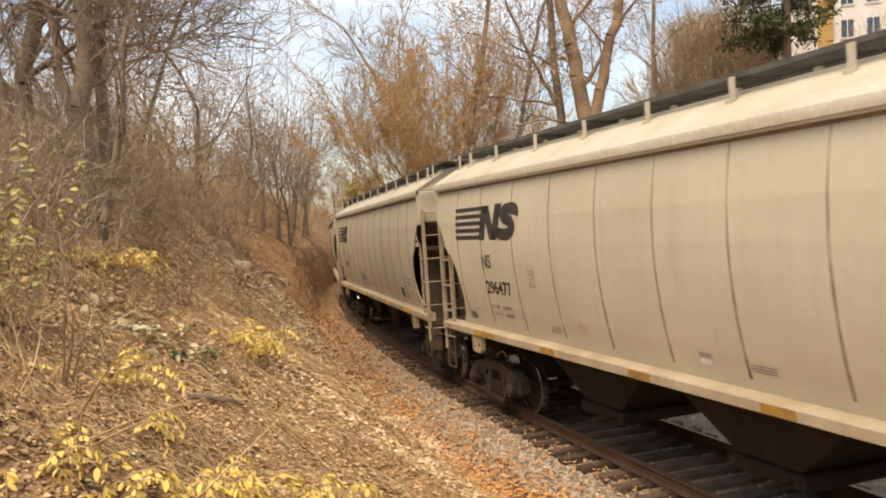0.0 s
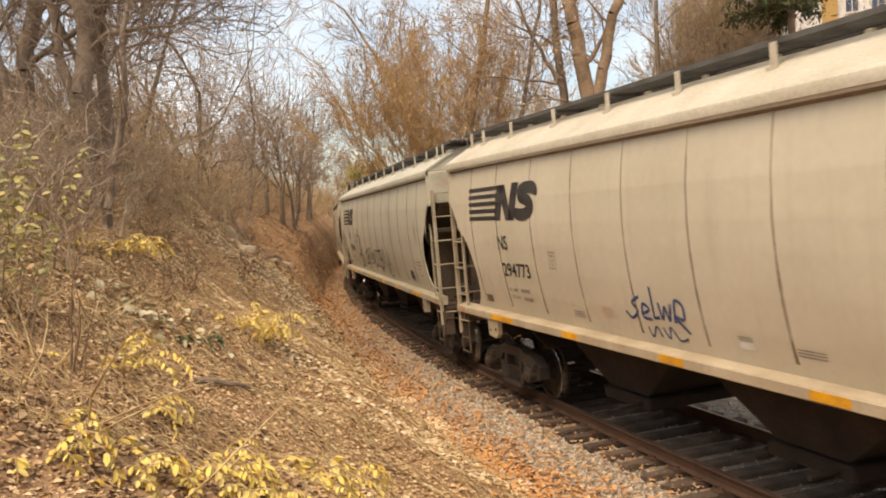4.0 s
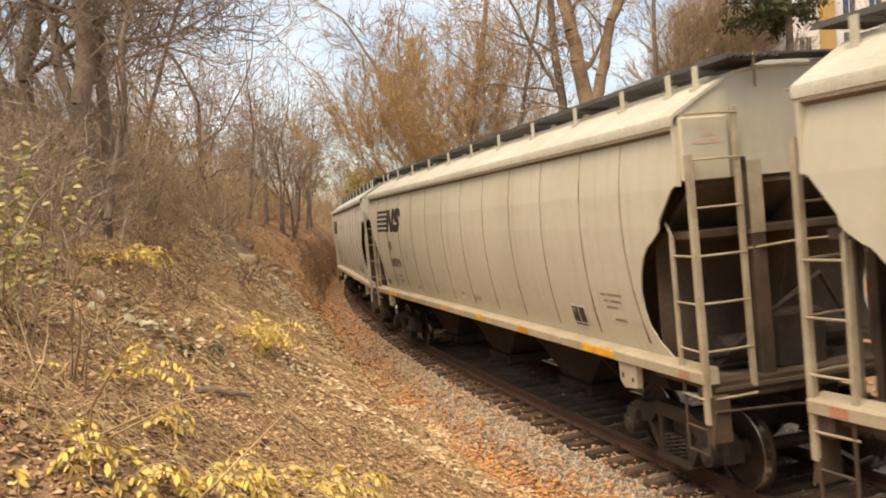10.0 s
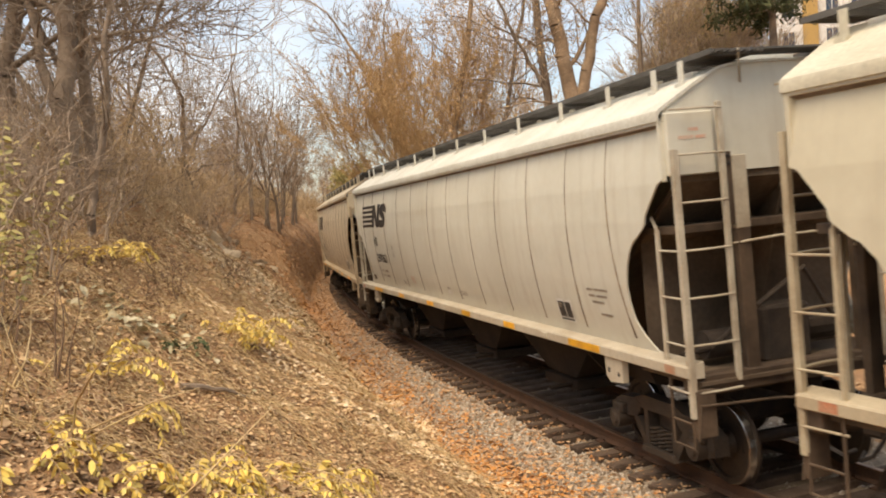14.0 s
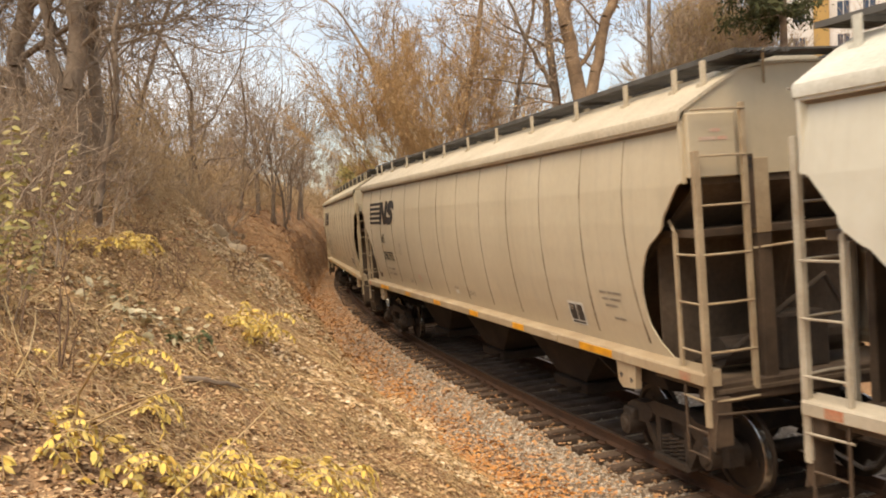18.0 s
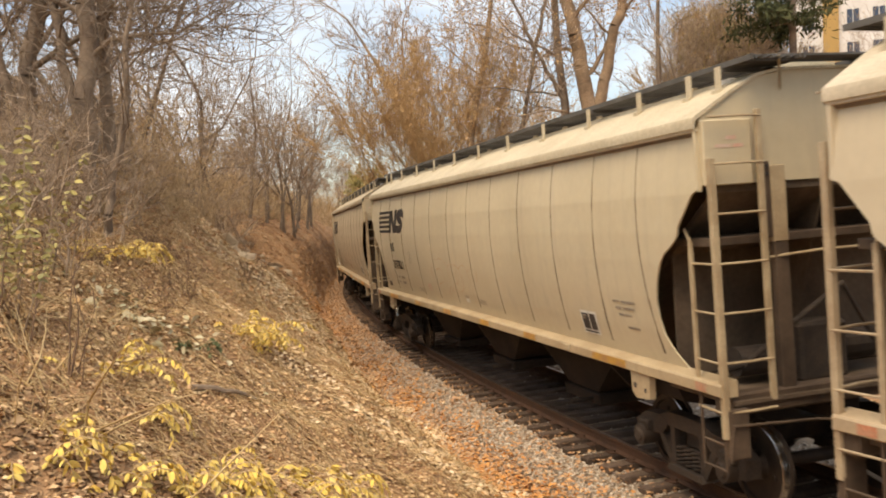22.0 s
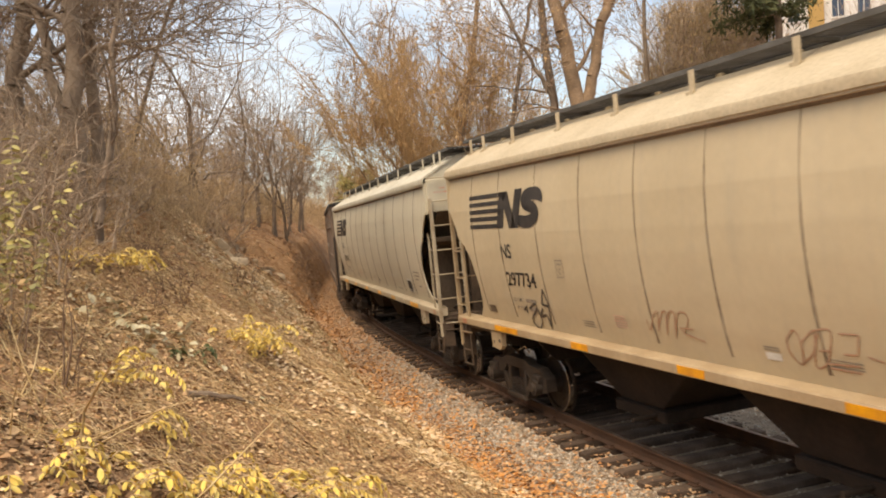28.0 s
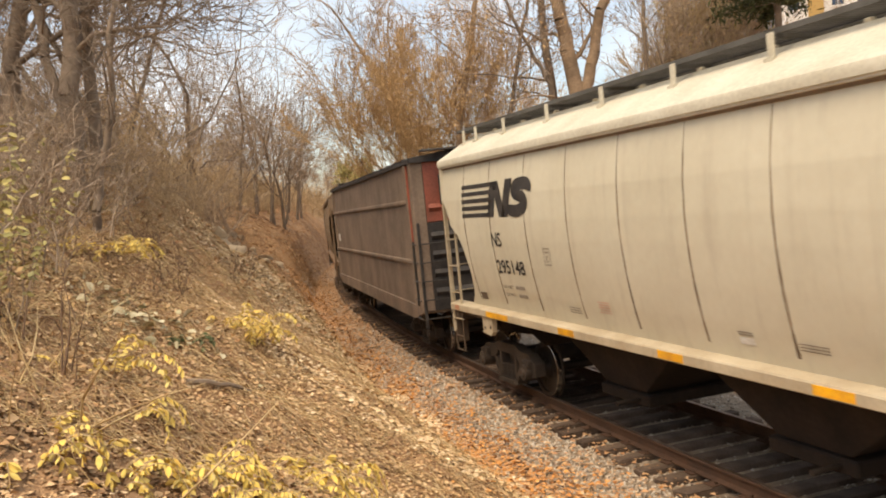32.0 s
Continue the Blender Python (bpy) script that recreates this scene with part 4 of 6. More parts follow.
        coup = Shape().box(min(end * 8.2, end * 8.85), max(end * 8.2, end * 8.85), -0.09, 0.09, 0.76, 0.98, 0.03).box(min(end * 8.78, end * 9.06), max(end * 8.78, end * 9.06), -0.14, 0.14, 0.72, 1.02, 0.04)
        part("coupler", coup, IRON, car, "rusty knuckle coupler")
        part("air_hose", Shape().tube([(end * 8.5, -0.35, 0.95), (end * 8.75, -0.33, 0.62), (end * 9.0, -0.22, 0.50), (end * 9.05, -0.1, 0.55)], 0.022), BLACK, car)
        part("uncoupling_bar", Shape().tube([(end * 8.45, -1.50, 0.72), (end * 8.45, -1.45, 1.08), (end * 8.48, -0.5, 1.04), (end * 8.8, -0.1, 1.04)], 0.014), DIRTY_FRAME, car)
        part("handrail", Shape().tube([(end * 8.34, -0.84, 2.70), (end * 8.50, -0.4, 2.74), (end * 8.50, 0.9, 2.74)], 0.014), FRAME_PAINT, car)
        part("walkway_brace", Shape().tube([(end * 8.08, -0.42, 4.15), (end * 8.5, -0.72, 4.69)], 0.014), FRAME_PAINT, car)
        part("walkway_brace", Shape().tube([(end * 8.08, 0.42, 4.15), (end * 8.5, 0.72, 4.69)], 0.014), FRAME_PAINT, car)
        part("end_walkway", Shape().box(min(end * 8.12, end * 8.5), max(end * 8.12, end * 8.5), -1.06, 1.06, 4.68, 4.70), GRATING, car)
    part("brake_cylinder", Shape().lathe([(-0.3, 0.0), (-0.3, 0.16), (0.25, 0.16), (0.3, 0.08), (0.3, 0.0)], (7.7, -0.6, 1.55), 14), IRON, car)
    part("air_reservoir", Shape().lathe([(-0.5, 0.0), (-0.48, 0.19), (0.48, 0.19), (0.5, 0.0)], (7.75, 0.3, 1.62), 14), IRON, car)
    part("brake_valve", Shape().box(-7.9, -7.65, -0.9, -0.6, 1.5, 1.8, 0.03).tube([(-7.8, -0.8, 1.7), (-7.6, -1.0, 2.2), (-7.9, -0.6, 2.3), (-8.0, -0.2, 1.9)], 0.02), IRON, car)
    part("brake_wheel", Shape().lathe([(-0.015, 0.26), (0.015, 0.26), (0.015, 0.22), (-0.015, 0.22)], (0, 0, 0), 18).tube([(-0.24, 0, 0), (0.24, 0, 0)], 0.012).tube([(0, 0, -0.24), (0, 0, 0.24)], 0.012), IRON, car, m=pose(-8.42, 0.75, 2.6, 0, 0, 90))
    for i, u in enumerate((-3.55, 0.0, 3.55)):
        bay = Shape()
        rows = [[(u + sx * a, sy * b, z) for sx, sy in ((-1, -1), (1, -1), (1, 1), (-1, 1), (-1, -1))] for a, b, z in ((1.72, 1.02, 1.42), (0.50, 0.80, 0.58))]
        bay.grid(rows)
        part("hopper_bay", bay, UNDER, car, "dirty funnel-shaped discharge bay, under-car shade in its colour")
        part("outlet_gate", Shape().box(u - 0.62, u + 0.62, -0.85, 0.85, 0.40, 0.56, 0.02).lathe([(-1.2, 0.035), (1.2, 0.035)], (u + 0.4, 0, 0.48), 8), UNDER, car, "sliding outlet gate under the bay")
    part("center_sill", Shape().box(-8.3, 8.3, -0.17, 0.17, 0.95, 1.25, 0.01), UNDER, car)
    part("brake_pipe", Shape().tube([(-8.2, -0.42, 1.12), (8.2, -0.42, 1.12)], 0.025), IRON, car)
    for u, slant in SEAMS:
        pts = list(np.linspace(1.64, 3.96, 13))
        wd = [0.006 + 0.017 * (1 - k / 12) ** 0.7 + 0.003 * math.sin(3 * u + 1.7 * k) for k in range(13)]
        us = [u + slant * (1 - k / 12) ** 2 for k in range(13)]
        sh = Shape()
        sh.grid([[on_side(c - d, w, 0.0015) for c, w, d in zip(us, pts, wd)], [on_side(c, w, 0.008) for c, w in zip(us, pts)], [on_side(c + d, w, 0.0015) for c, w, d in zip(us, pts, wd)]])
        part("weld_seam", sh, SEAM, car)
    emblem(car, -7.20, 3.05, 2.86, 0.59)
    for u, ln in ((-6.66, 0.90), (-3.98, 0.46), (-1.50, 0.48), (0.90, 0.48), (3.10, 0.46), (5.55, 0.90)):
        part("reflector", Shape().box(u, u + ln, -1.562, -1.553, 1.385, 1.475), YELLOW, car, "yellow reflector strip")
    card = Shape()
    rect(card, 5.14, 5.62, 1.67, 1.98, 0.006)
    board = part("stencil_board", card, WHITE, car, "black two-part notice board with a white border")
    card = Shape()
    rect(card, 5.18, 5.38, 1.73, 1.945, 0.010)
    rect(card, 5.41, 5.58, 1.73, 1.945, 0.010)
    rect(card, 5.18, 5.58, 1.688, 1.712, 0.010)
    part("panel", card, BLACK, board)
    card = Shape()
    rect(card, 5.2, 5.32, 1.90, 1.925, 0.013, 1)
    rect(card, 5.2, 5.3, 1.865, 1.885, 0.013, 1)
    part("bar", card, GREY_MARK, board)
    frame_ = Shape()
    for a in ((-4.17, -3.96, 2.58, 2.593), (-4.17, -3.96, 2.345, 2.358), (-4.17, -4.157, 2.345, 2.593), (-3.973, -3.96, 2.345, 2.593), (-4.13, -4.0, 2.52, 2.545)):
        rect(frame_, *a, 0.007, 2)
    part("stencil_box", frame_, GREY_MARK, car, "small outlined stencil box")
    for w, a, b in ((1.915, -5.43, -5.08), (1.785, -5.38, -5.06), (2.16, 6.20, 6.38), (2.16, 6.42, 6.76), (2.08, 6.24, 6.40), (2.08, 6.44, 6.72), (2.00, 6.30, 6.62), (1.85, 6.46, 6.76), (1.765, -3.75, -3.42), (1.73, -3.75, -3.42), (1.695, -3.75, -3.42), (1.785, 0.68, 1.04), (1.755, 0.68, 1.04), (1.725, 0.68, 1.04)):
        line = Shape()
        rect(line, a, b, w, w + (0.055 if a < -4.9 else 0.03 if a > 5 else 0.012), 0.007, 1)
        part("stencil_line", line, GREY_MARK, car, "faded row of small stencil lettering")
    for k in range(5):
        line = Shape()
        rect(line, -2.89 + 0.02 * (k % 2), -2.60, 1.765 + 0.034 * k, 1.780 + 0.034 * k, 0.007, 1)
        part("stencil_line", line, RED_MARK, car, "faded red stencil lettering")
    wtag = Shape()
    rect(wtag, -0.16, 0.06, 1.69, 1.765, 0.007, 1)
    part("tag", wtag, WHITE, car, "small white tag")
    for w in (1.785, 1.81):
        line = Shape()
        rect(line, -0.16, 0.06, w, w + 0.014, 0.007, 1)
        part("stencil_line", line, GREY_MARK, car, "faded row of small stencil lettering")
    vent = Shape()
    rect(vent, -7.02, -6.76, 1.66, 1.78, 0.012, 2)
    part("drain_slot", vent, SLOPE_PAINT, car)
    part("defect_card_holder", Shape().box(4.62, 4.85, -1.575, -1.555, 1.39, 1.47, 0.006), FRAME_PAINT, car)
    part("brake_rod", Shape().tube([(-6.80, -1.10, 1.09), (-6.66, -1.17, 1.0), (-6.40, -1.16, 1.09), (-6.40, -1.10, 0.97)], 0.013), TREAD, car, "bent bright steel rod")
    for end in (-1, 1):
        # blocks added to close the gap under the car, in the same near-black
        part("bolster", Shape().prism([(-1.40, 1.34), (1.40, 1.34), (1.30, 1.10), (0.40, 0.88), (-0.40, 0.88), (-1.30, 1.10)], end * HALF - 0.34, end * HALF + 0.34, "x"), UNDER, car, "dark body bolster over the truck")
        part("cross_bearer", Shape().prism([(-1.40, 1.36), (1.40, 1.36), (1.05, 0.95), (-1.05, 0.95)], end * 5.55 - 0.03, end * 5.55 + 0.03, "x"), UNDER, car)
        build_truck(car, end * HALF)
    return car


def emblem(car, u0, w0, width, height):
    """Five stripes that run into two slanted block shapes."""
    def pt(a, b):
        return (u0 + a * width, w0 + b * height)

    def quad(sh, a, b, c, d, n=4):
        patch(sh, pt(*a), pt(*b), pt(*c), pt(*d), n, 1, 0.007)
    sh = Shape()
    for k in range(5):
        b = 0.04 + k * 0.205
        e = 0.425 + 0.05 * b
        quad(sh, (0, b), (e, b), (e + 0.006, b + 0.115), (0, b + 0.115), 1)
    part("emblem_stripes", sh, BLACK, car, "five dark horizontal stripes")
    sh = Shape()
    quad(sh, (0.40, 0.03), (0.49, 0.03), (0.545, 0.98), (0.455, 0.98))
    quad(sh, (0.475, 0.98), (0.56, 0.98), (0.665, 0.02), (0.57, 0.02))
    quad(sh, (0.60, 0.02), (0.685, 0.02), (0.752, 1.0), (0.66, 1.0))
    part("emblem_block", sh, BLACK, car)
    sh = Shape()
    ribbon(sh, rounded([pt(a + 0.006 + 0.07 * (b - 0.5), b) for a, b in ((0.940, 0.64), (0.935, 0.75), (0.90, 0.825), (0.845, 0.84), (0.785, 0.82), (0.752, 0.74), (0.765, 0.63), (0.82, 0.555), (0.885, 0.475), (0.912, 0.37), (0.895, 0.24), (0.84, 0.165), (0.775, 0.165), (0.725, 0.22), (0.715, 0.34))]), 0.185, 0.009)
    part("emblem_block", sh, BLACK, car)


def lettering(car, text, u0, u1, w0, w1, mat, name="number"):
    """Characters in the built-in font, fitted into a box on the near side."""
    cu = bpy.data.curves.new(name, "FONT")
    cu.body = text
    cu.offset = 0.016
    ob = bpy.data.objects.new(name, cu)
    me = bpy.data.meshes.new_from_object(ob)
    bpy.data.objects.remove(ob)
    co = np.array([v.co[:] for v in me.vertices])
    lo, hi = co.min(0), co.max(0)
    for v, p in zip(me.vertices, co):
        u = u0 + (p[0] - lo[0]) / (hi[0] - lo[0]) * (u1 - u0)
        w = w0 + (p[1] - lo[1]) / (hi[1] - lo[1]) * (w1 - w0)
        v.co = on_side(u, w, 0.008)
    me.materials.clear()
    return part(name, me, mat, car, "dark stencilled car number" if name == "number" else "dark stencilled lettering")


def reporting_mark(car):
    lettering(car, "NS", -6.00, -5.61, 2.59, 2.82, BLACK, "reporting_mark")


def spray_loops(car, loops, mat, width=0.05):
    for k, pts in enumerate(loops):
        sh = Shape()
        ribbon(sh, rounded(pts), width, 0.008 + 0.0006 * k)
        part("graffiti_stroke", sh, mat, car, "hand-sprayed graffiti line")


def chalk_row(car, u0, w0, u1, w1, words, height, seed):
    """A row of illegible chalked words: a few short strokes for each letter, one mesh a word."""
    rng = random.Random(seed)
    total = sum(words) + 0.8 * (len(words) - 1)
    step, at = (u1 - u0) / total, 0.0
    for n in words:
        sh = Shape()
        for i in range(n):
            u = u0 + (at + i) * step
            w = w0 + (w1 - w0) * (u - u0) / (u1 - u0) + rng.uniform(-0.01, 0.01)
            h, gw = height * rng.uniform(0.8, 1.25), step * 0.72
            spots = [(rng.choice((0.0, 0.5, 1.0)), rng.choice((0.0, 0.5, 1.0))) for _ in range(4)]
            for a, b in zip(spots, spots[1:]):
                if a != b:
                    ribbon(sh, [(u + a[0] * gw, w + a[1] * h), (u + b[0] * gw, w + b[1] * h)], 0.014, 0.007 + 0.0003 * i)
        part("chalk_mark", sh, SPRAY_WHITE, car, "chalked white scrawl")
        at += n + 0.8


# ---- the train ----
make_shared()
hopper = build_hopper()
NUMBERS = {-2: "296477", -1: "294773", 0: "294884", 1: "295919", 2: "297063", 3: "296792", 4: "297821", 5: "297734", 6: "295148", 8: ""}
TINTS = {-2: (0.97, 0.95, 0.90), -1: (0.97, 0.94, 0.88), 0: (0.99, 1.01, 0.97), 1: (1.04, 1.055, 1.0), 2: (1.10, 1.17, 1.23), 3: (0.98, 0.92, 0.82), 4: (0.99, 0.93, 0.79), 5: (0.92, 0.83, 0.69), 6: (1.08, 1.09, 1.04), 8: (0.50, 0.38, 0.30)}
NOTES = {0: " and sprayed black words", -1: " and blue sprayed tag", 2: ", paler and cleaner", 4: " and faded brown sprayed loops", 5: " and red-brown sprayed scrawls", 1: " and thin white chalked scrawls", 6: ", fairly clean", 8: ", tinted dark brown"}
CARS = {}
for k in NUMBERS:
    car = hopper if k == -2 else copy_thing(hopper, Matrix())
    CARS[k] = car
    car["label"] = "tan covered hopper car, dark striped emblem" + NOTES.get(k, "")
for k, car in CARS.items():
    if NUMBERS[k]:
        lettering(car, NUMBERS[k], -5.95, -4.91, 2.155, 2.38, BLACK)
        reporting_mark(car)
        lettering(car, "C", -4.10, -4.03, 2.39, 2.48, GREY_MARK, "plate_letter")
        lettering(car, "LD LMT", -5.90, -5.52, 1.915, 1.97, GREY_MARK, "load_limit")
        lettering(car, "LT WT", -5.84, -5.52, 1.785, 1.84, GREY_MARK, "light_weight")
    for o in car.children_recursive:
        o.color = (*TINTS[k], 1)
        if k in (-2, 4) and o.name.startswith("reflector"):
            o.color = (0.62, 0.72, 2.2, 1)
spray_loops(CARS[0], [
    [(-3.61, 2.61), (-3.75, 2.70), (-3.93, 2.74), (-4.11, 2.67), (-4.19, 2.51), (-4.14, 2.33), (-3.98, 2.12), (-3.65, 1.97)],
    [(-3.60, 2.63), (-3.59, 2.43), (-3.52, 2.19), (-3.65, 1.97)],
    [(-3.70, 2.74), (-3.68, 2.85), (-3.57, 2.91), (-3.40, 2.87), (-3.31, 2.71)],
    [(-3.60, 2.67), (-3.46, 2.71), (-3.33, 2.65), (-3.25, 2.53), (-3.24, 2.38), (-3.40, 2.15), (-3.65, 1.98)],
    [(-3.25, 2.58), (-3.06, 2.56), (-3.02, 2.63)]], SPRAY_BLACK, 0.042)
spray_loops(CARS[0], [
    [(-3.66, 1.96), (-3.82, 2.01), (-3.98, 2.05), (-4.12, 1.94), (-4.13, 1.75), (-4.03, 1.55)],
    [(-3.63, 1.98), (-3.62, 1.80), (-3.74, 1.59)],
    [(-3.57, 2.00), (-3.43, 2.07), (-3.28, 2.02), (-3.21, 1.79), (-3.28, 1.62)],
    [(-3.54, 1.88), (-3.35, 1.90)], [(-3.48, 1.78), (-3.30, 1.80)], [(-3.61, 1.66), (-3.46, 1.70), (-3.30, 1.66)],
    [(-3.42, 2.16), (-2.99, 2.22)], [(-3.33, 1.71), (-2.98, 2.05), (-2.92, 1.62)], [(-3.18, 1.99), (-3.05, 2.07)]], SPRAY_BLACK, 0.040)
spray_loops(CARS[0], [[(-4.05, 2.58), (-3.98, 2.44)]], SPRAY_BLACK, 0.075)
for u0, w0, w1, k in ((6.60, 2.55, 3.15, 5), (-7.22, 2.2, 3.0, 3)):
    for i in range(k):
        run_mark = Shape()
        ribbon(run_mark, [(u0 + 0.045 * i, w1 - 0.05 * abs(i - 2)), (u0 + 0.045 * i + 0.02, w0 + 0.09 * (i % 3))], 0.011, 0.007)
        part("dirt_run", run_mark, GREY_MARK, CARS[0], "thin dark dirt run down the side")
WORD_A = [
    [(-2.21, 2.18), (-2.47, 2.12), (-2.60, 1.95), (-2.48, 1.79), (-2.07, 1.81)], [(-2.34, 1.78), (-2.05, 2.28), (-1.93, 1.74)], [(-2.22, 1.96), (-1.99, 1.98)],
    [(-1.93, 1.74), (-1.69, 2.27)], [(-1.69, 2.27), (-1.44, 2.30), (-1.58, 2.10), (-1.80, 2.05)], [(-1.70, 2.08), (-1.56, 1.80)],
    [(-1.51, 1.83), (-1.34, 2.26), (-1.07, 2.33), (-1.07, 2.17), (-1.38, 2.00)],
    [(-1.05, 2.31), (-0.86, 2.33)], [(-1.08, 2.14), (-0.88, 2.15)], [(-1.14, 1.98), (-0.78, 2.03)], [(-1.19, 1.85), (-0.86, 1.88)]]
WORD_B = [
    [(-0.85, 1.76), (-0.76, 2.20)], [(-0.76, 2.20), (-0.56, 1.84)], [(-0.56, 1.84), (-0.45, 2.22)],
    [(-0.15, 2.26), (-0.43, 2.03), (-0.40, 1.79), (0.00, 1.90), (0.13, 2.27), (-0.15, 2.26)], [(0.49, 2.32), (0.24, 2.25), (0.10, 1.99), (0.16, 1.79), (0.42, 1.82)],
    [(0.49, 2.27), (0.87, 2.31)], [(0.67, 2.28), (0.59, 1.95), (0.58, 1.64)],
    [(1.13, 2.33), (0.89, 2.28), (0.78, 2.03), (0.80, 1.79), (1.10, 1.84)], [(0.84, 2.03), (1.12, 2.08)]]
WORD_C = [
    [(0.98, 1.70), (1.12, 2.33)], [(1.12, 2.33), (1.20, 1.87)], [(1.20, 1.87), (1.56, 2.42)], [(1.56, 2.42), (1.74, 1.66)],
    [(1.97, 2.32), (2.11, 1.64)], [(2.33, 2.37), (2.20, 1.93)], [(2.18, 1.93), (2.42, 1.98)], [(2.33, 2.37), (2.40, 1.72)], [(2.11, 1.61), (2.46, 1.66)]]
for strokes in (WORD_A, WORD_B, WORD_C):
    spray_loops(CARS[0], strokes, SPRAY_BLACK, 0.046)
spray_loops(CARS[-1], [[(-1.90, 2.10), (-2.08, 2.02), (-1.98, 1.92), (-2.15, 1.82), (-2.26, 1.90)], [(-1.86, 1.90), (-1.72, 1.96), (-1.84, 2.02), (-1.88, 1.86), (-1.70, 1.84)], [(-1.62, 2.24), (-1.64, 1.86), (-1.52, 1.88)],
                       [(-1.50, 2.06), (-1.46, 1.86), (-1.38, 2.02), (-1.32, 1.86), (-1.26, 2.06)], [(-1.22, 1.84), (-1.16, 2.10), (-1.02, 2.06), (-1.04, 1.90), (-1.20, 1.92), (-0.98, 1.74)]], SPRAY_BLUE, 0.038)
spray_loops(CARS[-1], [[(-1.84, 1.74), (-1.78, 1.62), (-1.66, 1.76), (-1.58, 1.64)], [(-1.52, 1.76), (-1.42, 1.64), (-1.36, 1.78), (-1.22, 1.64), (-1.05, 1.68)]], SPRAY_BLUE, 0.026)
chalk_row(CARS[1], -2.43, 1.90, 0.15, 1.97, (4, 4, 3, 7), 0.085, 61)
chalk_row(CARS[1], -1.95, 1.79, -0.40, 1.84, (7, 4, 3), 0.075, 62)
chalk_row(CARS[1], -1.25, 1.69, -0.72, 1.70, (5,), 0.06, 63)
chalk_row(CARS[6], 3.28, 1.97, 4.02, 2.02, (6,), 0.10, 64)
chalk_row(CARS[6], 3.40, 1.87, 3.80, 1.87, (3,), 0.06, 65)
line = Shape()
rect(line, 3.68, 4.25, 1.68, 1.70, 0.007, 2)
part("stencil_line", line, GREY_MARK, CARS[6], "thin grey stencil line")
spray_loops(CARS[4], [
    [(-1.95, 2.51), (-1.72, 2.48)],
    [(-1.68, 2.48), (-1.55, 2.51), (-1.26, 2.49), (-1.01, 2.38)],
    [(-0.97, 2.34), (-0.84, 2.4), (-0.43, 2.41), (-0.19, 2.34)],
    [(-0.19, 2.34), (-0.04, 2.4), (0.12, 2.42), (0.29, 2.37), (0.38, 2.3)],
    [(0.38, 2.3), (0.46, 2.36), (0.61, 2.38)],
    [(0.37, 2.28), (0.43, 2.03), (0.48, 1.74)],
    [(-0.99, 2.33), (-0.97, 2.18), (-0.96, 1.99)]], SPRAY_BROWN, 0.024)
spray_loops(CARS[4], [
    [(-1.22, 1.76), (-1.05, 1.94), (-0.95, 1.93), (-0.95, 1.84)],
    [(-0.92, 1.84), (-0.77, 1.99), (-0.53, 2.04), (-0.36, 2.02)],
    [(-0.19, 2.33), (-0.09, 2.2), (-0.07, 2.03), (-0.16, 1.93), (-0.33, 1.88)],
    [(-1.9, 1.91), (-1.72, 1.99), (-1.46, 2.02)],
    [(-1.84, 2.25), (-1.57, 2.3), (-1.39, 2.17), (-1.26, 1.91), (-1.21, 1.63)],
    [(-2.17, 2.39), (-2.29, 2.17), (-2.13, 1.96)],
    [(0.69, 2.17), (0.78, 2.14), (0.87, 2.17), (0.94, 2.33)]], SPRAY_BROWN, 0.024)
spray_loops(CARS[4], [arc(-0.375, 2.185, 0.085, 0.115, 0, 345, 12)], SPRAY_BROWN, 0.020)
spray_loops(CARS[5], [[(-4.90, 1.92), (-4.76, 2.15)], [(-4.76, 2.15), (-4.67, 1.90)], [(-4.67, 1.90), (-4.90, 1.92)], [(-4.66, 1.95), (-4.81, 1.56)], [(-4.92, 1.86), (-5.04, 1.72), (-4.84, 1.75), (-4.82, 1.59)],
                      [(-5.59, 1.78), (-5.45, 1.86), (-5.52, 1.74)], [(-5.38, 1.82), (-5.14, 1.91), (-5.14, 1.82), (-5.36, 1.69), (-5.39, 1.60), (-5.24, 1.52), (-5.08, 1.64), (-5.09, 1.81)]], SPRAY_BLACK, 0.04)
spray_loops(CARS[5], [
    [(-2.12, 1.92), (-2.1, 1.79), (-1.94, 2.0), (-1.85, 2.02), (-1.94, 1.79)],
    [(-1.94, 1.79), (-1.77, 2.02), (-1.69, 2.03), (-1.77, 1.77)],
    [(-1.77, 1.77), (-1.63, 2.03), (-1.53, 2.03), (-1.61, 1.74)],
    [(-1.61, 1.74), (-1.47, 2.02), (-1.34, 2.06), (-1.28, 1.99), (-1.41, 1.84), (-1.47, 1.88)],
    [(-1.47, 1.88), (-1.22, 1.88)],
    [(-1.43, 1.82), (-1.07, 1.76)],
    [(0.19, 1.92), (0.31, 2.02), (0.37, 1.91), (0.32, 1.7), (0.2, 1.79), (0.19, 1.92)]], SPRAY_RUST, 0.020)
spray_loops(CARS[5], [
    [(0.37, 1.91), (0.56, 2.04), (0.51, 1.85), (0.32, 1.7)],
    [(0.56, 2.04), (0.76, 2.05), (0.64, 1.76), (0.48, 1.71), (0.6, 2.02)],
    [(0.57, 1.86), (0.71, 1.87)],
    [(0.85, 2.04), (1.07, 2.05)],
    [(1.07, 2.05), (1.01, 1.87)],
    [(1.01, 1.87), (0.86, 1.86)],
    [(0.64, 1.75), (1.01, 1.77)]], SPRAY_RUST, 0.020)
spray_loops(CARS[5], [
    [(0.99, 1.71), (0.65, 1.71)],
    [(1.12, 1.87), (1.28, 1.84)]], SPRAY_RUST, 0.020)


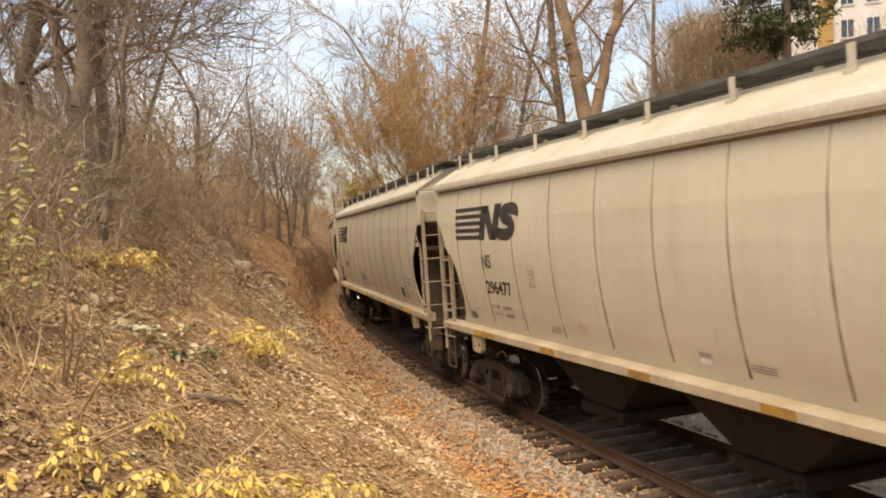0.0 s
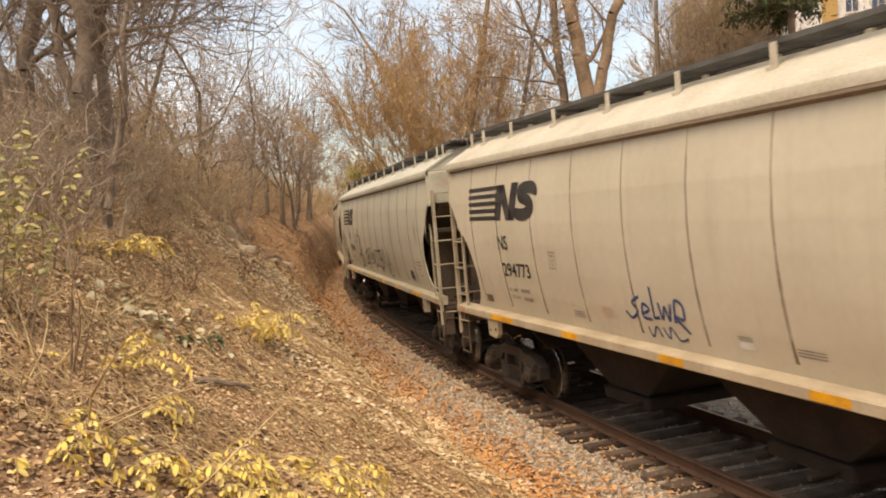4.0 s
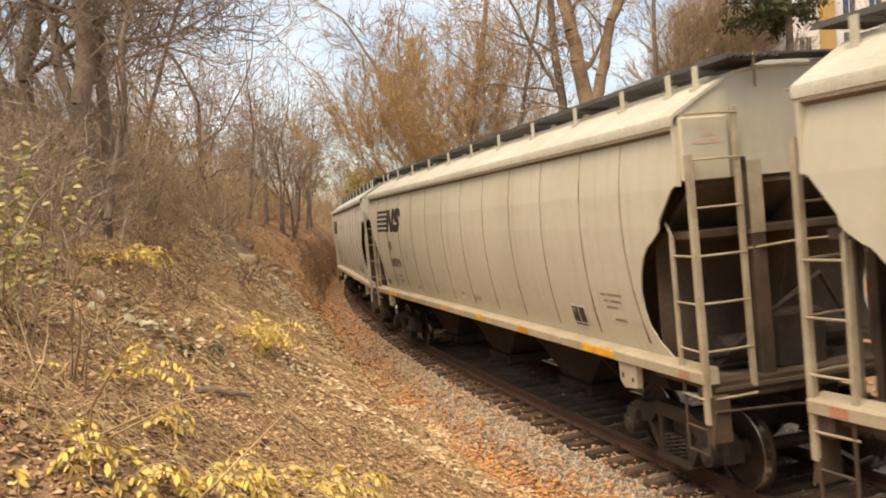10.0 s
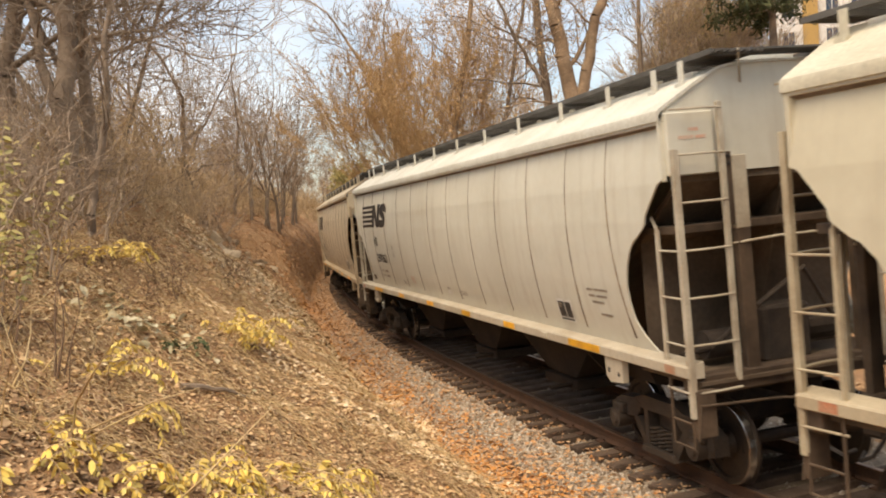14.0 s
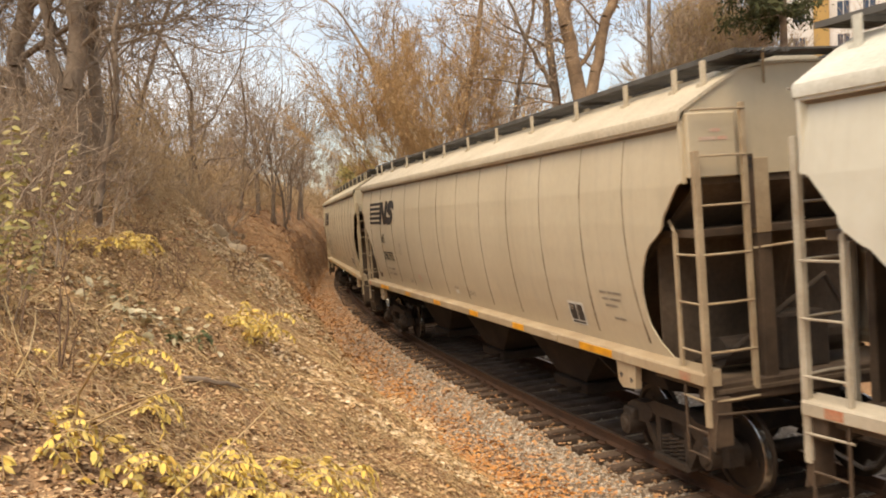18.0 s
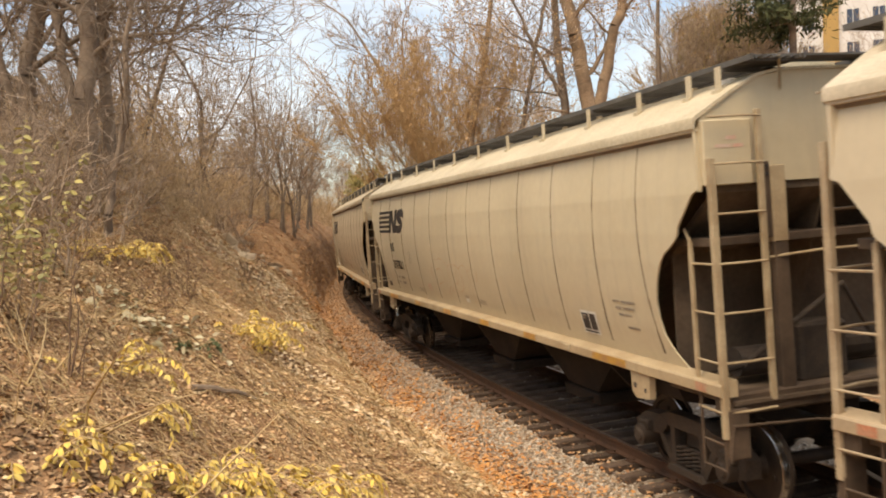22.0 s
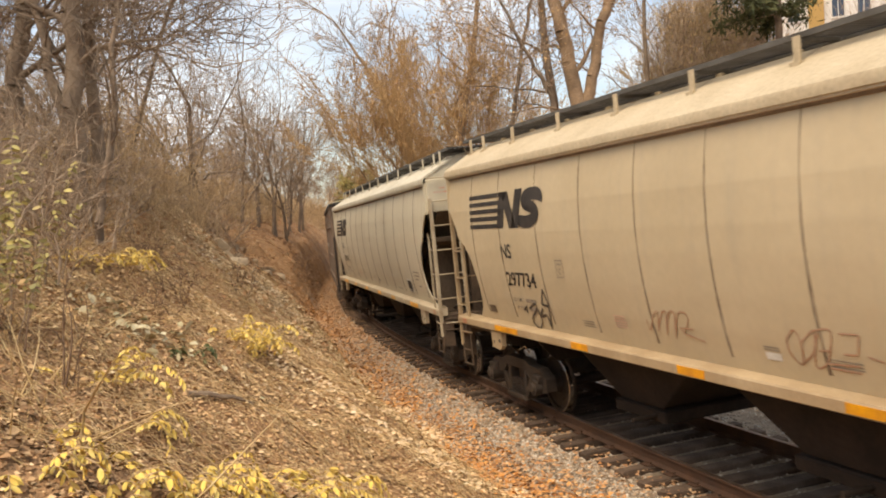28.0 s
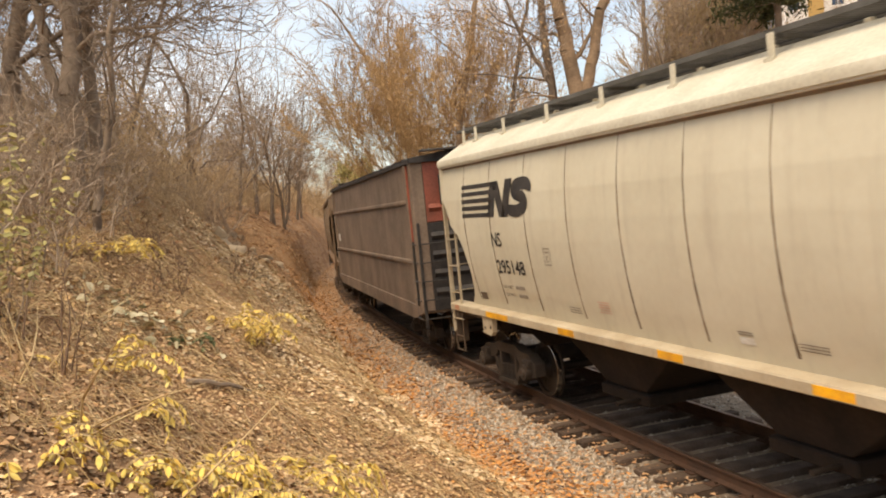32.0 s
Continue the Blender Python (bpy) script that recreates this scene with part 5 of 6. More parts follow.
def build_boxcar():
    """Old brown boxcar with ribs, red end and black corner posts."""
    car = tagged(new("boxcar"), "weathered brown boxcar with an orange-red end", "freight car", "cars of the train")
    part("body", Shape().box(-7.55, 7.55, -1.49, 1.49, 1.05, 4.30, 0.03), BOX_PAINT, car, "weathered brown steel side walls")
    roof = Shape().prism([(-1.56, 4.28), (-1.56, 4.36), (-0.6, 4.52), (0, 4.56), (0.6, 4.52), (1.56, 4.36), (1.56, 4.28)], -7.68, 7.68, "x")
    part("roof", roof, BLACK, car, "dark ribbed roof")
    for u in np.arange(-7.0, 7.1, 1.0):
        part("roof_rib", Shape().prism([(-1.57, 4.33), (-1.57, 4.40), (0, 4.61), (1.57, 4.40), (1.57, 4.33), (0, 4.55)], u - 0.06, u + 0.06, "x"), BLACK, car)
    for y in (-1, 1):
        for z in (2.10, 3.42):
            part("side_rib", Shape().box(-7.4, 6.85, y * 1.49 - 0.05, y * 1.49 + 0.05, z, z + 0.10, 0.02), BOX_PAINT, car)
        part("side_frame", Shape().box(6.85, 7.1, y * 1.49 - 0.06, y * 1.49 + 0.06, 1.1, 4.28, 0.02), BOX_PAINT, car)
        part("rivet_strip", Shape().box(7.1, 7.13, y * 1.49 - 0.045, y * 1.49 + 0.045, 1.15, 4.25, 0.01), BOX_RED, car)
        part("side_frame", Shape().box(-7.45, -7.25, y * 1.49 - 0.05, y * 1.49 + 0.05, 1.1, 4.28, 0.02), BOX_PAINT, car)
        part("side_sill", Shape().prism([(-7.6, 1.08), (-6.6, 0.88), (6.6, 0.88), (7.6, 1.08), (7.6, 1.2), (-7.6, 1.2)], y * 1.46, y * 1.54), BOX_PAINT, car)
        part("corner_post", Shape().box(7.38, 7.62, y * 1.40 - 0.14, y * 1.40 + 0.14, 1.1, 4.30, 0.02), BOX_PAINT, car)
        lad = part("ladder", Shape().box(7.62, 7.66, y * 1.48 - 0.03, y * 1.48 + 0.03, 0.75, 3.0, 0.005).box(7.10, 7.14, y * 1.52 - 0.02, y * 1.52 + 0.03, 0.9, 2.6, 0.005), BLACK, car, "dark steel ladder")
        for z in (0.95, 1.35, 1.75, 2.15, 2.55):
            part("rung", Shape().tube([(7.12, y * 1.56, z), (7.66, y * 1.56, z)], 0.013).tube([(7.68, y * 1.5, z), (7.68, y * 0.95, z)], 0.013), BLACK, lad)
    part("end_wall", Shape().box(7.55, 7.60, -1.26, 1.26, 3.0, 4.28, 0.01), BOX_RED, car, "orange-red upper end")
    part("end_wall", Shape().box(7.55, 7.60, -1.26, 1.26, 1.1, 2.99, 0.01), BLACK, car)
    for z in (1.5, 1.9, 2.3, 2.7, 3.3):
        part("end_rib", Shape().prism([(7.59, z - 0.1), (7.66, z), (7.59, z + 0.1)], -1.2, 1.2), BLACK if z < 3 else BOX_RED, car)
    part("end_board", Shape().box(7.66, 7.69, -0.95, -0.25, 3.35, 4.0, 0.01), BLACK, car, "black board with yellow stripes")
    part("stripe", Shape().box(7.691, 7.695, -0.88, -0.35, 3.82, 3.86).box(7.691, 7.695, -0.88, -0.35, 3.70, 3.74), YELLOW, car)
    part("end_platform", Shape().box(7.6, 8.0, -1.3, 1.3, 4.50, 4.53), GRATING, car)
    tag = Shape().box(-6.9, -6.4, -1.496, -1.492, 2.45, 2.7)
    part("tag", tag, WHITE, car)
    for end in (-1, 1):
        part("coupler", Shape().box(min(end * 7.5, end * 8.3), max(end * 7.5, end * 8.3), -0.1, 0.1, 0.76, 0.98, 0.03).box(min(end * 8.15, end * 8.45), max(end * 8.15, end * 8.45), -0.14, 0.14, 0.72, 1.02, 0.04), IRON, car)
    part("underframe", Shape().box(-7.5, 7.5, -0.3, 0.3, 0.80, 1.06).box(-3, 3, -1.1, 1.1, 0.75, 1.06, 0.05), IRON, car)
    for x in (-5.6, 5.6):
        build_truck(car, x)
    return car


boxcar = build_boxcar()


# ---- plants ----


def grow(segs, tips, rng, p, d, length, radius, depth, spread=0.55, kink=0.18, lift=0.06, kids=(2, 4), shrink=0.68, trunk_clear=0.35, limb=(0.30, 0.52)):
    """A branch of four pieces with smaller ones off it."""
    n = 4
    pts = [p]
    dirs = []
    for i in range(n):
        d = (d + Vector((rng.gauss(0, kink), rng.gauss(0, kink), rng.gauss(0, kink) + lift))).normalized()
        q = p + d * (length / n)
        r0 = radius * (1 - 0.16 * i)
        segs.append((*p, *q, r0, radius * (1 - 0.16 * (i + 1)), depth))
        p = q
        pts.append(p)
        dirs.append(d)
    if depth == 0:
        tips.append(tuple(p))
        tips.append(tuple(pts[2]))
        return
    for k in range(rng.randint(*kids)):
        f = rng.uniform(trunk_clear, 1.0)
        i = min(int(f * n), n - 1)
        b = pts[i].lerp(pts[i + 1], f * n - i)
        side = Vector((rng.gauss(0, 1), rng.gauss(0, 1), rng.gauss(0, 0.5)))
        side = (side - dirs[i] * side.dot(dirs[i])).normalized()
        nd = (dirs[i] * math.cos(spread) + side * math.sin(spread * rng.uniform(0.7, 1.5))).normalized()
        grow(segs, tips, rng, b, nd, length * shrink * rng.uniform(0.75, 1.15), radius * rng.uniform(*limb), depth - 1, spread, kink, lift, kids, shrink, 0.15)
    grow(segs, tips, rng, p, d, length * shrink, radius * 0.36 / 0.62 * 0.9, depth - 1, spread, kink, lift, kids, shrink, 0.15)


def tree(label, seed, height, radius, bark=None, depth=4, lean=(0, 0), stems=1, leaf=None, leaf_n=0, leaf_size=0.08, spread=0.55, kids=(2, 4), low=False, kink=0.15, thin=0.009, shrink=0.66, twig=None, limb=(0.30, 0.52)):
    """A bare or thinly leaved tree: trunk with limbs, a crown of twigs, and leaves."""
    rng, segs, tips = random.Random(seed), [], []
    for k in range(stems):
        a = rng.uniform(0, math.tau)
        off = 0 if stems == 1 else radius * 1.1
        d = Vector((lean[0] + (0.22 * math.cos(a) if stems > 1 else 0), lean[1] + (0.22 * math.sin(a) if stems > 1 else 0), 1)).normalized()
        grow(segs, tips, rng, Vector((off * math.cos(a), off * math.sin(a), -0.35)), d, height * 0.45, radius * (1 if k == 0 else rng.uniform(0.6, 0.9)), depth, spread, kink, 0.07, kids, shrink, 0.1 if low else 0.45, limb)
    thing = tagged(new("tree"), label, "tree", "bare trees of the wood")
    thick = [s[:6] + (max(s[6], thin * 1.5), max(s[7], thin * 1.3)) for s in segs if s[8] >= depth - 1]
    thinner = [s[:6] + (max(s[6], thin), max(s[7], thin * 0.75)) for s in segs if s[8] < depth - 1]
    flare = [(*(Vector(s[:3]) - Vector((0, 0, 0.1))), *(Vector(s[:3]) + (Vector(s[3:6]) - Vector(s[:3])) * 0.35), s[6] * 1.45, s[6] * 1.02) for s in segs[:1]]
    part("trunk", tube_mesh("trunk", thick + flare, bark or BARK, 8), None, thing)
    part("crown", tube_mesh("crown", thinner, twig or (TWIG if bark is None else bark), 3), None, thing, "crown of fine bare twigs")
    if leaf_n:
        r = np.random.default_rng(seed)
        t = np.array(tips)
        pts = t[r.integers(0, len(t), leaf_n)] + r.normal(0, 0.12, (leaf_n, 3))
        part("foliage", leaf_mesh("foliage", pts, leaf_size, leaf, r), None, thing, "clinging autumn leaves")
    return thing


def trunk_tree(label, seed, leaders, bark, boughs, leaf=None, leaf_n=0, leaf_size=0.08, clear=0.3, reach=3.2, depth=3, twig=None, thin=0.010, kids=(3, 4)):
    """A tall tree whose leaders follow given lines (points, base radius, top radius), with boughs off them."""
    rng, thick, segs, tips = random.Random(seed), [], [], []
    for pts, r0, r1 in leaders:
        line = [Vector(p) for p in pts]
        n = 4
        fine = [line[i].lerp(line[i + 1], j / n) + Vector((rng.gauss(0, 0.04), rng.gauss(0, 0.04), 0)) for i in range(len(line) - 1) for j in range(n)] + [line[-1]]
        m = len(fine) - 1
        for i in range(m):
            thick.append((*fine[i], *fine[i + 1], r0 + (r1 - r0) * i / m, r0 + (r1 - r0) * (i + 1) / m))
        for k in range(boughs):
            f = clear + (1 - clear) * (k + rng.random()) / boughs
            i = min(int(f * m), m - 1)
            up = (fine[i + 1] - fine[i]).normalized()
            side = Vector((rng.gauss(0, 1), rng.gauss(0, 1), 0)).normalized()
            d = (up * rng.uniform(0.3, 0.9) + side).normalized()
            grow(segs, tips, rng, fine[i].lerp(fine[i + 1], f * m - i), d, reach * rng.uniform(0.6, 1.15) * (1.15 - 0.5 * f), (r0 + (r1 - r0) * f) * rng.uniform(0.22, 0.42), depth, 0.7, 0.2, 0.05, kids, 0.62, 0.2)
        grow(segs, tips, rng, fine[-1], (fine[-1] - fine[-2]).normalized(), reach * 1.1, r1, depth, 0.6, 0.15, 0.06, kids, 0.66, 0.2)
    thing = tagged(new("tree"), label, "tree", "bare trees of the wood")
    part("trunk", tube_mesh("trunk", thick, bark, 9), None, thing, "rough bark with a tapering trunk").data.shade_smooth()
    limbs = [s[:6] + (max(s[6], thin * 1.4), max(s[7], thin * 1.2)) for s in segs if s[8] == depth]
    fine_twigs = [s[:6] + (max(s[6], thin), max(s[7], thin * 0.75)) for s in segs if s[8] < depth]
    tagged(part("limb_wood", tube_mesh("limb_wood", limbs, bark, 6), None, thing), kind="stuff")
    part("crown", tube_mesh("crown", fine_twigs, twig or bark, 3), None, thing, "crown of fine bare twigs")
    if leaf_n:
        r = np.random.default_rng(seed)
        t = np.array(tips)
        part("foliage", leaf_mesh("foliage", t[r.integers(0, len(t), leaf_n)] + r.normal(0, 0.14, (leaf_n, 3)), leaf_size, leaf, r), None, thing, "clinging autumn leaves")
    return thing


def thicket(label, seed, height, width, stems, mat, kids=6, leaf=None, leaf_n=0, leaf_size=0.05, thin=0.006, arch=0.25, tangle=0.22):
    """A tangle of thin upright stems with side twigs."""
    rng, segs, stalks, tips = random.Random(seed), [], [], []
    for k in range(stems):
        a, r = rng.uniform(0, math.tau), width * 0.5 * math.sqrt(rng.uniform(0, 1))
        p = Vector((r * math.cos(a), r * math.sin(a), -0.15))
        d = Vector((rng.gauss(0, arch), rng.gauss(0, arch), 1)).normalized()
        h = height * rng.uniform(0.5, 1.1)
        rad = thin * rng.uniform(1.0, 2.4)
        for i in range(5):
            d = (d + Vector((rng.gauss(0, tangle), rng.gauss(0, tangle), rng.gauss(0, 0.08)))).normalized()
            q = p + d * h / 5
            stalks.append((*p, *q, rad * (1 - 0.17 * i), rad * (1 - 0.17 * (i + 1))))
            for _ in range(kids if i > 0 else 1):
                if rng.random() < 0.55:
                    f = rng.random()
                    b = p.lerp(q, f)
                    e = (d * 0.7 + Vector((rng.gauss(0, 0.7), rng.gauss(0, 0.7), rng.gauss(0.1, 0.4)))).normalized()
                    c = b + e * h * rng.uniform(0.08, 0.22)
                    segs.append((*b, *c, thin * 0.8, thin * 0.55))
                    e2 = (e + Vector((rng.gauss(0, 0.5), rng.gauss(0, 0.5), rng.gauss(0, 0.4)))).normalized()
                    c2 = c + e2 * h * rng.uniform(0.04, 0.14)
                    segs.append((*c, *c2, thin * 0.6, thin * 0.4))
                    e3 = (e + Vector((rng.gauss(0, 0.7), rng.gauss(0, 0.7), rng.gauss(0, 0.5)))).normalized()
                    segs.append((*b.lerp(c, 0.5), *(b.lerp(c, 0.5) + e3 * h * 0.09), thin * 0.6, thin * 0.4))
                    tips += [tuple(c), tuple(c2)]
            p = q
        tips.append(tuple(p))
    thing = tagged(new("shrub"), label, "shrub", "thicket on the bank")
    tagged(part("brushwood", tube_mesh("brushwood", stalks, mat, 3), None, thing), kind="stuff")
    tagged(part("twigwork", tube_mesh("twigwork", segs, mat, 3), None, thing), kind="stuff")
    if leaf_n:
        r = np.random.default_rng(seed)
        t = np.array(tips)
        part("foliage", leaf_mesh("foliage", t[r.integers(0, len(t), leaf_n)] + r.normal(0, 0.05, (leaf_n, 3)), leaf_size, leaf, r), None, thing, "sparse withered leaves")
    return thing


def at_ground(x, y, sink=0.0, turn=0.0):
    return pose(x, y, float(ground_z(np.array([x]), np.array([y]))[0]) - sink, 0, 0, turn)


def spread_copies(things, spots, seed):
    """Sets out the things over the spots: the originals first, then copies."""
    rng = random.Random(seed)
    for i, (x, y) in enumerate(spots):
        m = at_ground(x, y, 0.05, rng.uniform(0, 360))
        if i < len(things):
            things[i].matrix_basis = m
        else:
            copy_thing(things[i % len(things)], m)


def joined(name, label, things, spots, seed, mat):
    """The things' meshes repeated over the spots as one object."""
    rng, vs, fs, o = random.Random(seed), [], [], 0
    kinds = []
    for th in things:
        for c in list(th.children):
            me = c.data
            v, f = np.empty(len(me.vertices) * 3, np.float32), np.empty(len(me.loops), np.int32)
            me.vertices.foreach_get("co", v)
            me.loops.foreach_get("vertex_index", f)
            kinds.append((th, v.reshape(-1, 3), f.reshape(-1, 4)))
            bpy.data.objects.remove(c)
    for i, (x, y) in enumerate(spots):
        m = np.array(at_ground(x, y, 0.05, rng.uniform(0, 360)))
        for th, v, f in kinds:
            if th is things[i % len(things)]:
                vs.append(v @ m[:3, :3].T + m[:3, 3])
                fs.append(f + o)
                o += len(v)
    for th in things:
        bpy.data.objects.remove(th)
    tagged(new(name, fast_mesh(name, np.concatenate(vs), np.concatenate(fs), mat)), label, "undergrowth", kind="stuff")


def scatter(n, box, keep, seed):
    """n random spots in the box x0 x1 y0 y1 whose line coordinates pass keep(q, s)."""
    rng, out = np.random.default_rng(seed), []
    while len(out) < n:
        x, y = rng.uniform(box[0], box[1], 400), rng.uniform(box[2], box[3], 400)
        q, s = line_coords(x, y)
        ok = keep(q, s) & (np.hypot(x, y) > 6)
        out += list(zip(x[ok], y[ok]))
    return out[:n]


def plant_left_bank():
    for k, (x, y, leaders, n) in enumerate([
            (-6.66, 16.6, [([(0, 0, -0.3), (0.02, 0, 2.2), (0.08, 0, 4.6), (-0.1, 0.1, 8.5)], 0.20, 0.15), ([(-0.06, 0, 1.6), (-0.5, 0.1, 3.4), (-1.1, 0.3, 6.5)], 0.11, 0.06)], 5),
            (-8.40, 17.5, [([(0, 0, -0.3), (0.28, 0, 2.2), (0.5, 0, 4.0), (0.7, 0.2, 8.0)], 0.19, 0.13), ([(0.1, 0, 0.9), (-0.5, 0.2, 3.2), (-1.1, 0.4, 6.0)], 0.11, 0.06)], 5),
            (-6.95, 18.5, [([(0, 0, -0.3), (-0.02, 0, 2.4), (-0.06, 0, 4.6), (0.1, 0.2, 8.5)], 0.14, 0.10)], 6),
            (-5.78, 15.0, [([(0, 0, -0.3), (0.14, 0, 0.8), (0.46, 0, 2.5), (0.5, 0.3, 4.6)], 0.085, 0.04)], 9),
            (-9.70, 19.5, [([(0, 0, -0.3), (-0.2, 0, 3.0), (-0.6, 0.2, 8.0)], 0.20, 0.11)], 5)]):
        big = trunk_tree("large grey-brown tree on the bank", 11 + k, leaders, BARK, n, reach=2.6, twig=BARK, clear=0.34, thin=0.008)
        big.matrix_basis = at_ground(x, y, 0.1)
        if k == 0:
            rr, segs = random.Random(5), []
            line = [Vector((0.05, 0, 2.95)), Vector((0.55, -0.15, 3.30)), Vector((1.2, -0.3, 3.36)), Vector((1.9, -0.4, 3.34)), Vector((2.5, -0.5, 3.62)), Vector((3.1, -0.6, 4.05))]
            for i, (a, b) in enumerate(zip(line, line[1:])):
                segs.append((*a, *b, 0.050 - 0.009 * i, 0.041 - 0.009 * i))
                for _ in range(7):
                    c = a.lerp(b, rr.random())
                    for _ in range(3):
                        e = c + Vector((rr.gauss(0.25, 0.3), rr.gauss(0, 0.3), rr.gauss(-0.05, 0.3)))
                        segs.append((*c, *e, 0.009, 0.006))
                        c = e
            part("bough", tube_mesh("bough", segs, BARK, 6), None, big, "long low bough sweeping sideways")
    veil = [thicket("tall tangled bare shrub in front of the trunks", 240 + k, h, 1.9, 13, m, 5, arch=0.4, thin=0.0075, tangle=0.36) for k, (h, m) in enumerate([(2.3, TWIG), (1.8, TWIG), (2.9, TWIG)])]
    spread_copies(veil, [(-6.1, 14.6), (-6.9, 15.2), (-7.6, 15.0), (-6.4, 16.0), (-5.3, 10.2), (-5.9, 11.4), (-5.6, 12.3), (-6.2, 13.0), (-6.6, 13.4), (-7.2, 14.0), (-4.95, 9.4), (-7.5, 19.8)], 70)
    wood = [tree("slender bare tree in the wood above the bank", 20 + k, h, r, depth=4, kids=(3, 4), low=k % 2 == 0, kink=0.25, lean=(0.03 * (k % 3), -0.03 * (k % 2)), spread=0.8, thin=0.011)
            for k, (h, r) in enumerate([(13, 0.10), (15, 0.13), (11, 0.08), (12, 0.09), (16, 0.14), (10, 0.07)])]
    spots = [(-9.0, 24.0), (-10.5, 28.0), (-11.2, 33.0), (-12.5, 38.0), (-11.8, 43.0), (-12.5, 24.0), (-10.2, 46.0), (-9.2, 36.0), (-13.5, 48.0), (-7.6, 21.5), (-10.9, 31.0), (-9.8, 39.0)]
    spots += scatter(5, (-30, -4, 18, 60), lambda q, s: (q > 7.5) & (s < -6), 31)
    spread_copies(wood, spots, 6)
    upright = [tree("upright bare tree on the far spur", 26 + k, h, r, depth=4, kids=(2, 3), kink=0.10, spread=0.75, thin=0.013) for k, (h, r) in enumerate([(10.5, 0.12), (9.0, 0.09), (11.5, 0.13)])]
    spread_copies(upright, [(-9.9, 50.0), (-9.3, 50.5), (-9.1, 51.0), (-9.0, 54.0), (-9.5, 57.0), (-10.7, 49.0), (-11.0, 56.0), (-9.9, 62.0), (-10.1, 66.0), (-10.3, 70.0), (-11.0, 74.0), (-11.6, 78.0), (-11.0, 68.0)], 66)
    haze = [tree("distant bare tree in a haze of twigs", 30 + k, h, 0.12, depth=4, kids=(2, 4), low=True, kink=0.14, spread=0.7, thin=0.022) for k, h in enumerate((8, 9, 7))]
    spread_copies(haze, scatter(26, (-48, -6, 52, 125), lambda q, s: (q > 5.0) & (q < 26) & (s < -40), 38) + scatter(34, (-50, 40, 110, 200), lambda q, s: abs(q) > 9, 37), 67)
    brush = [thicket("dense tangle of bare brown shrub stems on the bank", 40 + k, h, 2.4, n, m, 4, arch=0.5, thin=0.0085, tangle=0.32) for k, (h, n, m) in enumerate([(2.2, 17, TWIG), (2.6, 16, TWIG_TAN), (1.6, 20, TWIG_TAN), (2.0, 18, TWIG), (3.0, 15, TWIG), (1.4, 20, TWIG_TAN)])]
    far_brush = [thicket("distant brown undergrowth of bare stems", 46 + k, h, 3.0, n, m, 3, arch=0.45, thin=0.020, tangle=0.3) for k, (h, n, m) in enumerate([(2.6, 17, TWIG), (3.4, 14, TWIG_TAN), (2.0, 18, TWIG)])]
    tall = [thicket("tall bare understory shrub", 50 + k, h, 2.2, n, m, 4, arch=0.35, thin=0.013, tangle=0.3) for k, (h, n, m) in enumerate([(3.6, 9, TWIG), (4.4, 8, TWIG), (3.0, 10, TWIG_TAN)])]
    spread_copies(tall, scatter(14, (-24, -6, 17, 48), lambda q, s: (q > 9) & (q < 17) & (s < -6), 35) + scatter(8, (-20, -6, 30, 48), lambda q, s: (q > 6.5) & (q < 14) & (s < -20), 36) + [(-8.8, 35.0), (-9.4, 37.5), (-8.5, 33.0), (-9.9, 35.5), (-9.3, 40.0), (-8.2, 31.0)], 16)
    tan = [thicket("tall dense tan brush on the crest", 55 + k, h, 2.4, 14, TWIG_TAN, 5, BROWN_LEAF, 160, 0.06, arch=0.35, thin=0.0095, tangle=0.3) for k, h in enumerate((2.6, 3.2))]
    spread_copies(tan, [(-7.9, 21.6), (-7.8, 23.4), (-8.3, 24.5), (-7.3, 24.0), (-8.9, 22.0), (-9.6, 25.5), (-8.2, 27.5), (-10.2, 29.0), (-9.0, 31.0), (-8.6, 25.8)], 68)

    def above(q, s):
        return (q > np.interp(s, [-40, -28, -20, -12, -5, 2], [6.0, 7.0, 8.2, 9.2, 9.8, 10.5])) & (s < -1)
    spread_copies(brush, scatter(105, (-20, -3, 9, 44), lambda q, s: above(q, s) & (q < 15), 32), 7)
    joined("undergrowth", "distant brown undergrowth of bare stems along the cutting", far_brush, scatter(150, (-32, -6, 44, 115), lambda q, s: (q > np.interp(s, [-75, -60, -45, -34], [4.0, 5.2, 6.2, 6.6])) & (q < 16) & (s < -34), 33), 69, TWIG_TAN)
    tuft = [thicket("low tuft of dead brown weeds on the bank", 64 + k, 0.45 + 0.15 * k, 0.8, 11, (DARK_STALK, TWIG_TAN, GRASS)[k], 3, thin=0.005, arch=0.5) for k in range(3)]
    joined("weed_tufts", "low tufts of dead brown weeds on the bank", tuft, scatter(34, (-10, -2, 10, 34), lambda q, s: (q > np.interp(s, [-28, -12, -4, 4], [4.4, 4.8, 5.6, 7.0])) & (q < 8.5) & (s < 2), 39) + scatter(26, (-14, -3, 24, 46), lambda q, s: (q > 3.6) & (q < 8) & (s < -17) & (s > -36), 43), 65, DARK_STALK)
    weeds = [thicket("dry tan weed stalks on the bank", 60 + k, 0.9 + 0.2 * k, 1.4, 26, TWIG_TAN, 4, thin=0.004, arch=0.35) for k in range(3)]
    spread_copies(weeds, scatter(34, (-14, -2, 7, 34), lambda q, s: (q > np.interp(s, [-28, -12, -4, 4], [6.0, 6.6, 7.6, 8.6])) & (q < 10) & (s < -5), 34), 8)


